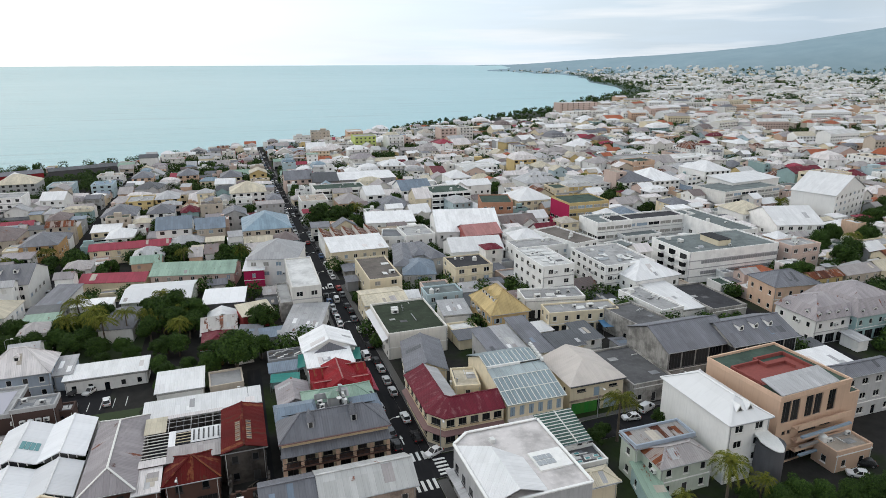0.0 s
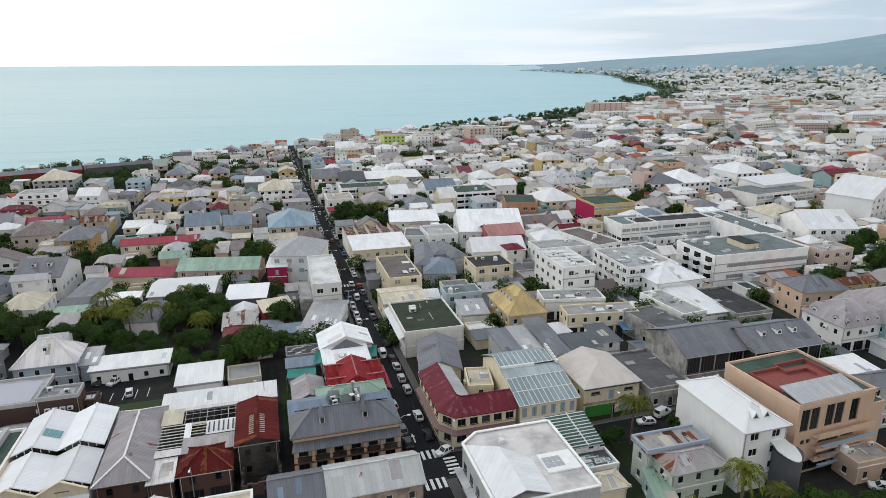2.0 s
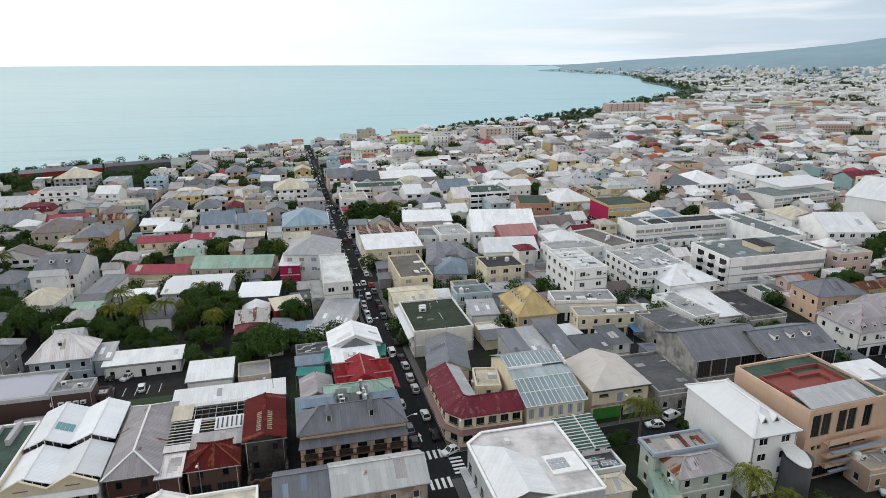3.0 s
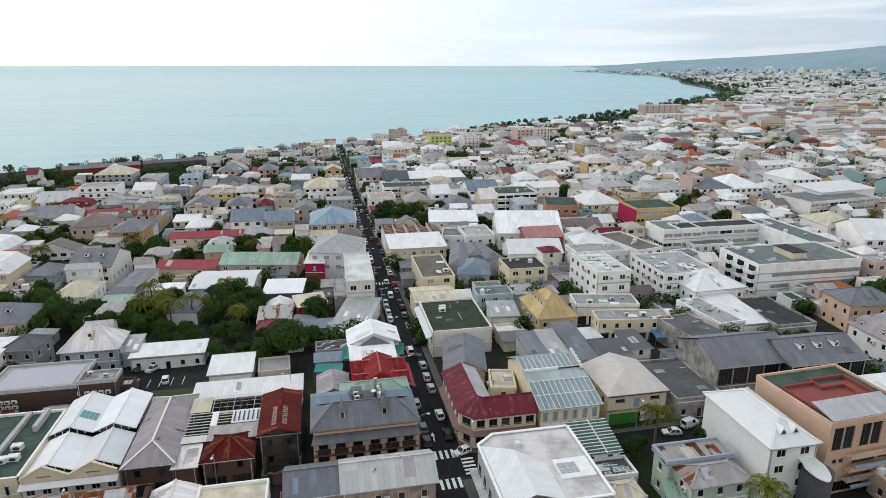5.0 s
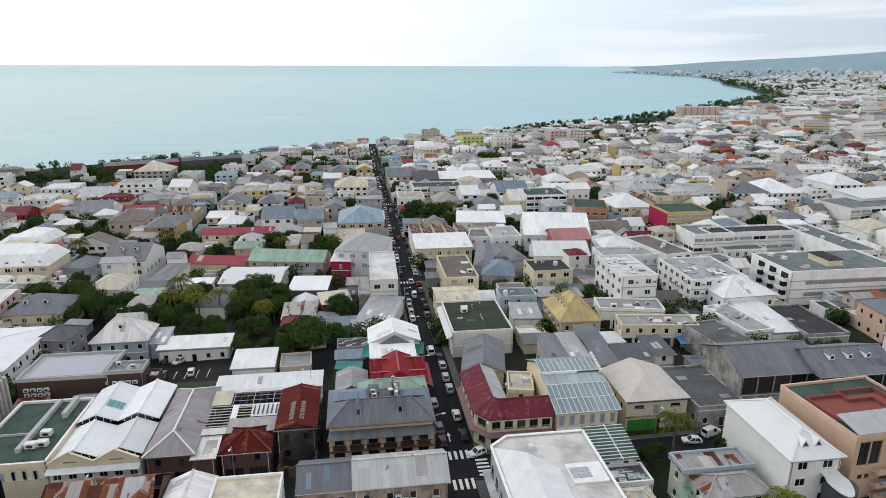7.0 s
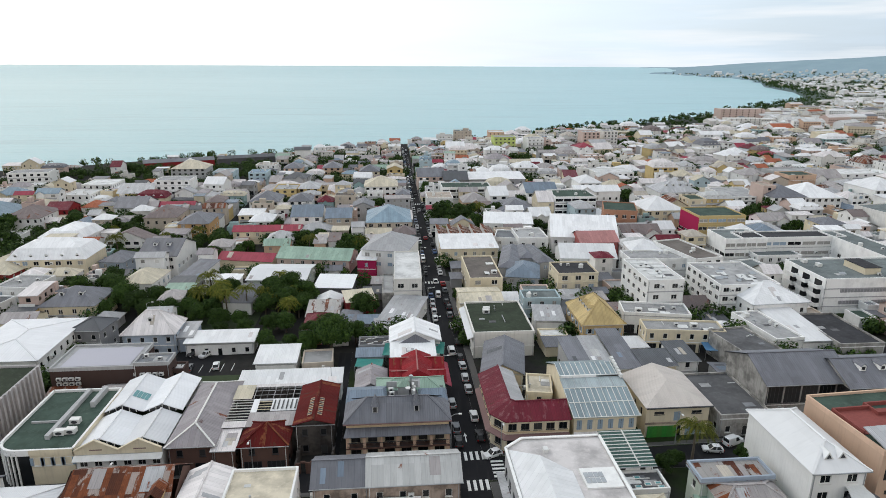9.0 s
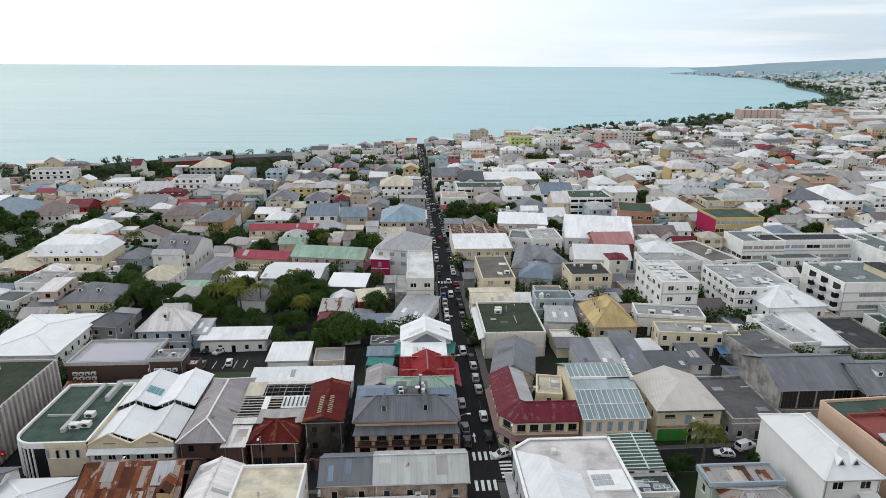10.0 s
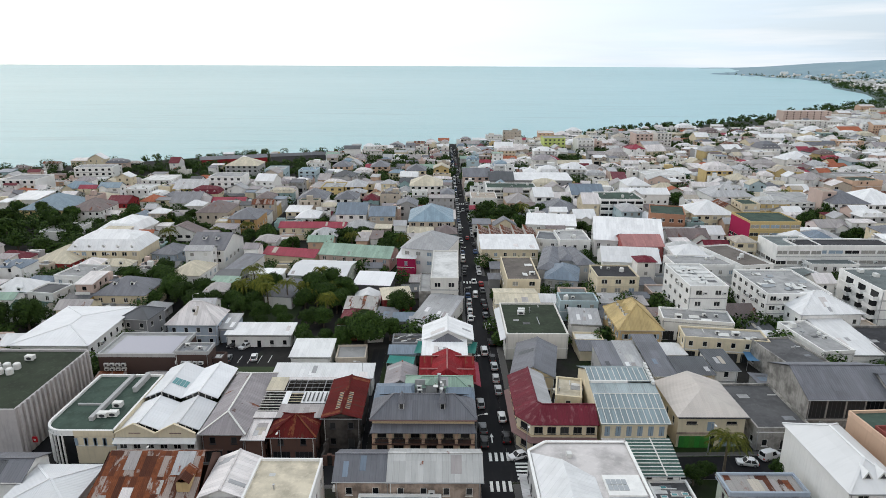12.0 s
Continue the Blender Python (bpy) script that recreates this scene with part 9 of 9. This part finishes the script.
        wall, roof, rim, extra = town_shapes(w, d, h, storeys, kind, rc, wc, rng, True)
        if made < 230 and y < 520:
            name = "apartment_block" if storeys >= 4 else "shed" if storeys == 1 and kind == "mono" else "house"
            root = tagged(new(name), f"{NUMBER[storeys]}-storey {WORDS.get(wc, wc)} {name.replace('_', ' ')} with {WORDS.get(rc, rc)} {SHAPES[kind]}", "building")
            root.matrix_basis = pose(x, y, z, 0, 0, rot)
            part("outer_wall", wall, root)
            part("roof", roof, root)
            if rim:
                part("parapet", rim, root)
            for what, q in extra:
                part(what, q, root)
            made += 1
        else:
            for q in [wall, roof] + ([rim] if rim else []) + [q for _, q in extra]:
                turned(rest, q, x, y, z, rot)
        PLOTS.append((x, y, w, d))
    for i in range(8):
        for j in range(7):
            x, y = -232 + i * 9.6 + rng.uniform(-3, 3), 125 + j * 9.6 + rng.uniform(-3, 3)
            if not any(abs(x - a) < b / 2 + 3 and abs(y - c) < e / 2 + 3 for a, c, b, e in PLOTS):
                GREEN.append((x, y, gz(x, y)))
    tagged(new("town_houses", rest.mesh("town_houses")), "closely packed pale town houses towards the shore", "houses", kind="stuff")


def yard_sheds():
    """Low sheds and lean-tos in the yards behind the larger buildings."""
    rng = random.Random(41)
    made = 0
    for _ in range(2600):
        x, y = rng.uniform(-120, 125), rng.uniform(-12, 120)
        w, d = rng.uniform(3.5, 8), rng.uniform(3.5, 7)
        if made >= 50:
            break
        if any(abs(x - a) < (w + b) / 2 + 0.2 and abs(y - c) < (d + e) / 2 + 0.2 for a, c, b, e in PLOTS):
            continue
        if -76 < x < -22 and 15 < y < 82:
            continue
        if any(math.hypot(x - a, y - c) < r * 0.7 + w * 0.35 for a, c, r in TREE_SPOTS) or any(on_road(x, y, w, d, q) for q in ROADS):
            continue
        house(x, y, w, d, rng.choice((0, 0, 0, 90)), rng.uniform(2.6, 3.8), rng.choice(("mono", "mono", "gx", "flat")), rng.choice(("lgrey", "grey", "warmgrey", "dgrey", "brownroof", "grey")),
              rng.choice(("white", "lgrey", "cream", "grey", "concrete")), 1, detail=False, name="shed", gear=[])
        made += 1


yard_sheds()
build_infill()


def spots(seed, n, near, reach, power):
    """Scattered places in the sector before the viewpoint: x, y, distance, distance from the shore, ground height."""
    g = np.random.default_rng(seed)
    r = near + reach * g.random(n) ** power
    a = np.radians(g.uniform(-40, 60, n))
    x, y = -20 + r * np.sin(a), -113 + r * np.cos(a)
    return zip(x.tolist(), y.tolist(), r.tolist(), inland(x, y).tolist(), height(x, y).tolist())


def woody(x, y):
    return noise.noise((x * 0.0042, y * 0.0042, 0)) + 0.45 * noise.noise((x * 0.017, y * 0.017, 3)) < -0.2


def far_town():
    """Roofs of the distant quarters and the hill suburbs: countless, one mesh."""
    rng = random.Random(9)
    s = Shape()
    walls = [WALL[k] for k in ("white", "white", "white", "white", "white", "offwhite", "offwhite", "cream", "beige", "pink", "peach")]
    tops = [DECK["white"]] * 4 + [ROOF[k] for k in ("white", "white", "white", "pinkwhite", "pinkwhite", "pinkwhite", "lgrey", "warmgrey", "mauve", "cream", "tile", "grey")]
    made = 0
    for x, y, r, s_in, z in spots(21, 42000, 330, 4250, 1.2):
        if s_in < 75 or made >= 9800:
            continue
        if -335 < x < 475 and y < 655:
            continue
        if woody(x, y) and rng.random() < 0.88:
            continue
        if z > 48 or r > 3600 and rng.random() < (r - 3600) / 900:
            continue
        w, d = rng.uniform(7, 16), rng.uniform(7, 14)
        h = rng.choice((3.5, 4, 5, 6, 6.5, 7, 9))
        if rng.random() < 0.07:
            w, d, h = rng.uniform(18, 36), rng.uniform(11, 15), rng.uniform(9, 16)
        if r > 2200:
            w, d = w * 1.2, d * 1.1
        kind = rng.choice(("hip", "gable", "gable", "flat", "flat"))
        one = Shape()
        far_house(one, 0, 0, w, d, 0, h, rng.choice(walls if r < 1500 else walls[:8]), rng.choice(tops if r < 1500 else tops[:10]), kind, rng, 1 if r < 1000 and rng.random() < 0.6 or r < 2200 and w > 18 else 0)
        turned(s, one, x, y, z, rng.uniform(-28, 28))
        made += 1
    tagged(new("far_town", s.mesh("far_town")), "distant pale town houses spreading to the hills", "houses", kind="stuff")


def far_woods():
    """Distant trees among the roofs and along the shore, as clumps of leaves."""
    rng = random.Random(13)
    s = Shape()
    made = 0
    for x, y, z in GREEN:
        for _ in range(rng.choice((1, 2, 2))):
            bx, by, k = x + rng.uniform(-4, 4), y + rng.uniform(-4, 4), rng.uniform(2.4, 4.2)
            if made < 130 and y < 330:
                plant(bx, by, k / 3.2, rng.random() < 0.1)
                made += 1
                continue
            for _ in range(130):
                d = Vector((rng.gauss(0, 1), rng.gauss(0, 1), rng.gauss(0, 1))).normalized()
                leaf(s, Vector((bx, by, z + k * 0.9 + 0.5)) + Vector((d.x * k, d.y * k, d.z * k * 0.8)) * rng.uniform(0.75, 1.05), rng.uniform(0.35, 0.7), rng, M_LEAF, d)
    made = 0
    for x, y, r, s_in, z in spots(22, 30000, 150, 4200, 1.6):
        if made >= 7500:
            break
        if s_in < 6 or z > 60 or (s_in < 60 and x < 60 and rng.random() < 0.88):
            continue
        if r > 600 and not woody(x, y) and rng.random() < (0.5 if r < 1700 else 0.75) and s_in > 80:
            continue
        if r < 330 and rng.random() < 0.6:
            continue
        if r < 760 and any(abs(x - a2) < b / 2 + 0.4 and abs(y - c) < e / 2 + 0.4 for a2, c, b, e in PLOTS):
            continue
        if r < 600 and any(on_road(x, y, 2.5, 2.5, q) for q in ROADS):
            continue
        if -78 < x < -20 and 12 < y < 84 or 45 < x < 75 and 8 < y < 32 or z > 34:
            continue
        k = rng.uniform(2.0, 4.2) * (1.0 if r < 1200 else 1.7 if r < 2200 else 2.6)
        n = 320 if r < 500 else 44 if r < 1200 else 16
        z += 0 if r < 700 else 2.6
        for _ in range(n):
            d = Vector((rng.gauss(0, 1), rng.gauss(0, 1), rng.gauss(0, 1))).normalized()
            c = Vector((x, y, z + k * 0.8)) + Vector((d.x * k, d.y * k, d.z * k * 0.8)) * rng.uniform(0.5, 1)
            leaf(s, c, rng.uniform(0.3, 0.55) if r < 500 else k * rng.uniform(0.2, 0.4), rng, M_LEAF, d)
        made += 1
    tagged(new("far_woods", s.mesh("far_woods")), "dark green trees scattered among the roofs", "trees", kind="stuff")


far_town()
far_woods()
away(BROAD + FAR_BROAD + PALMS + CARS + FAR_CARS + VANS)
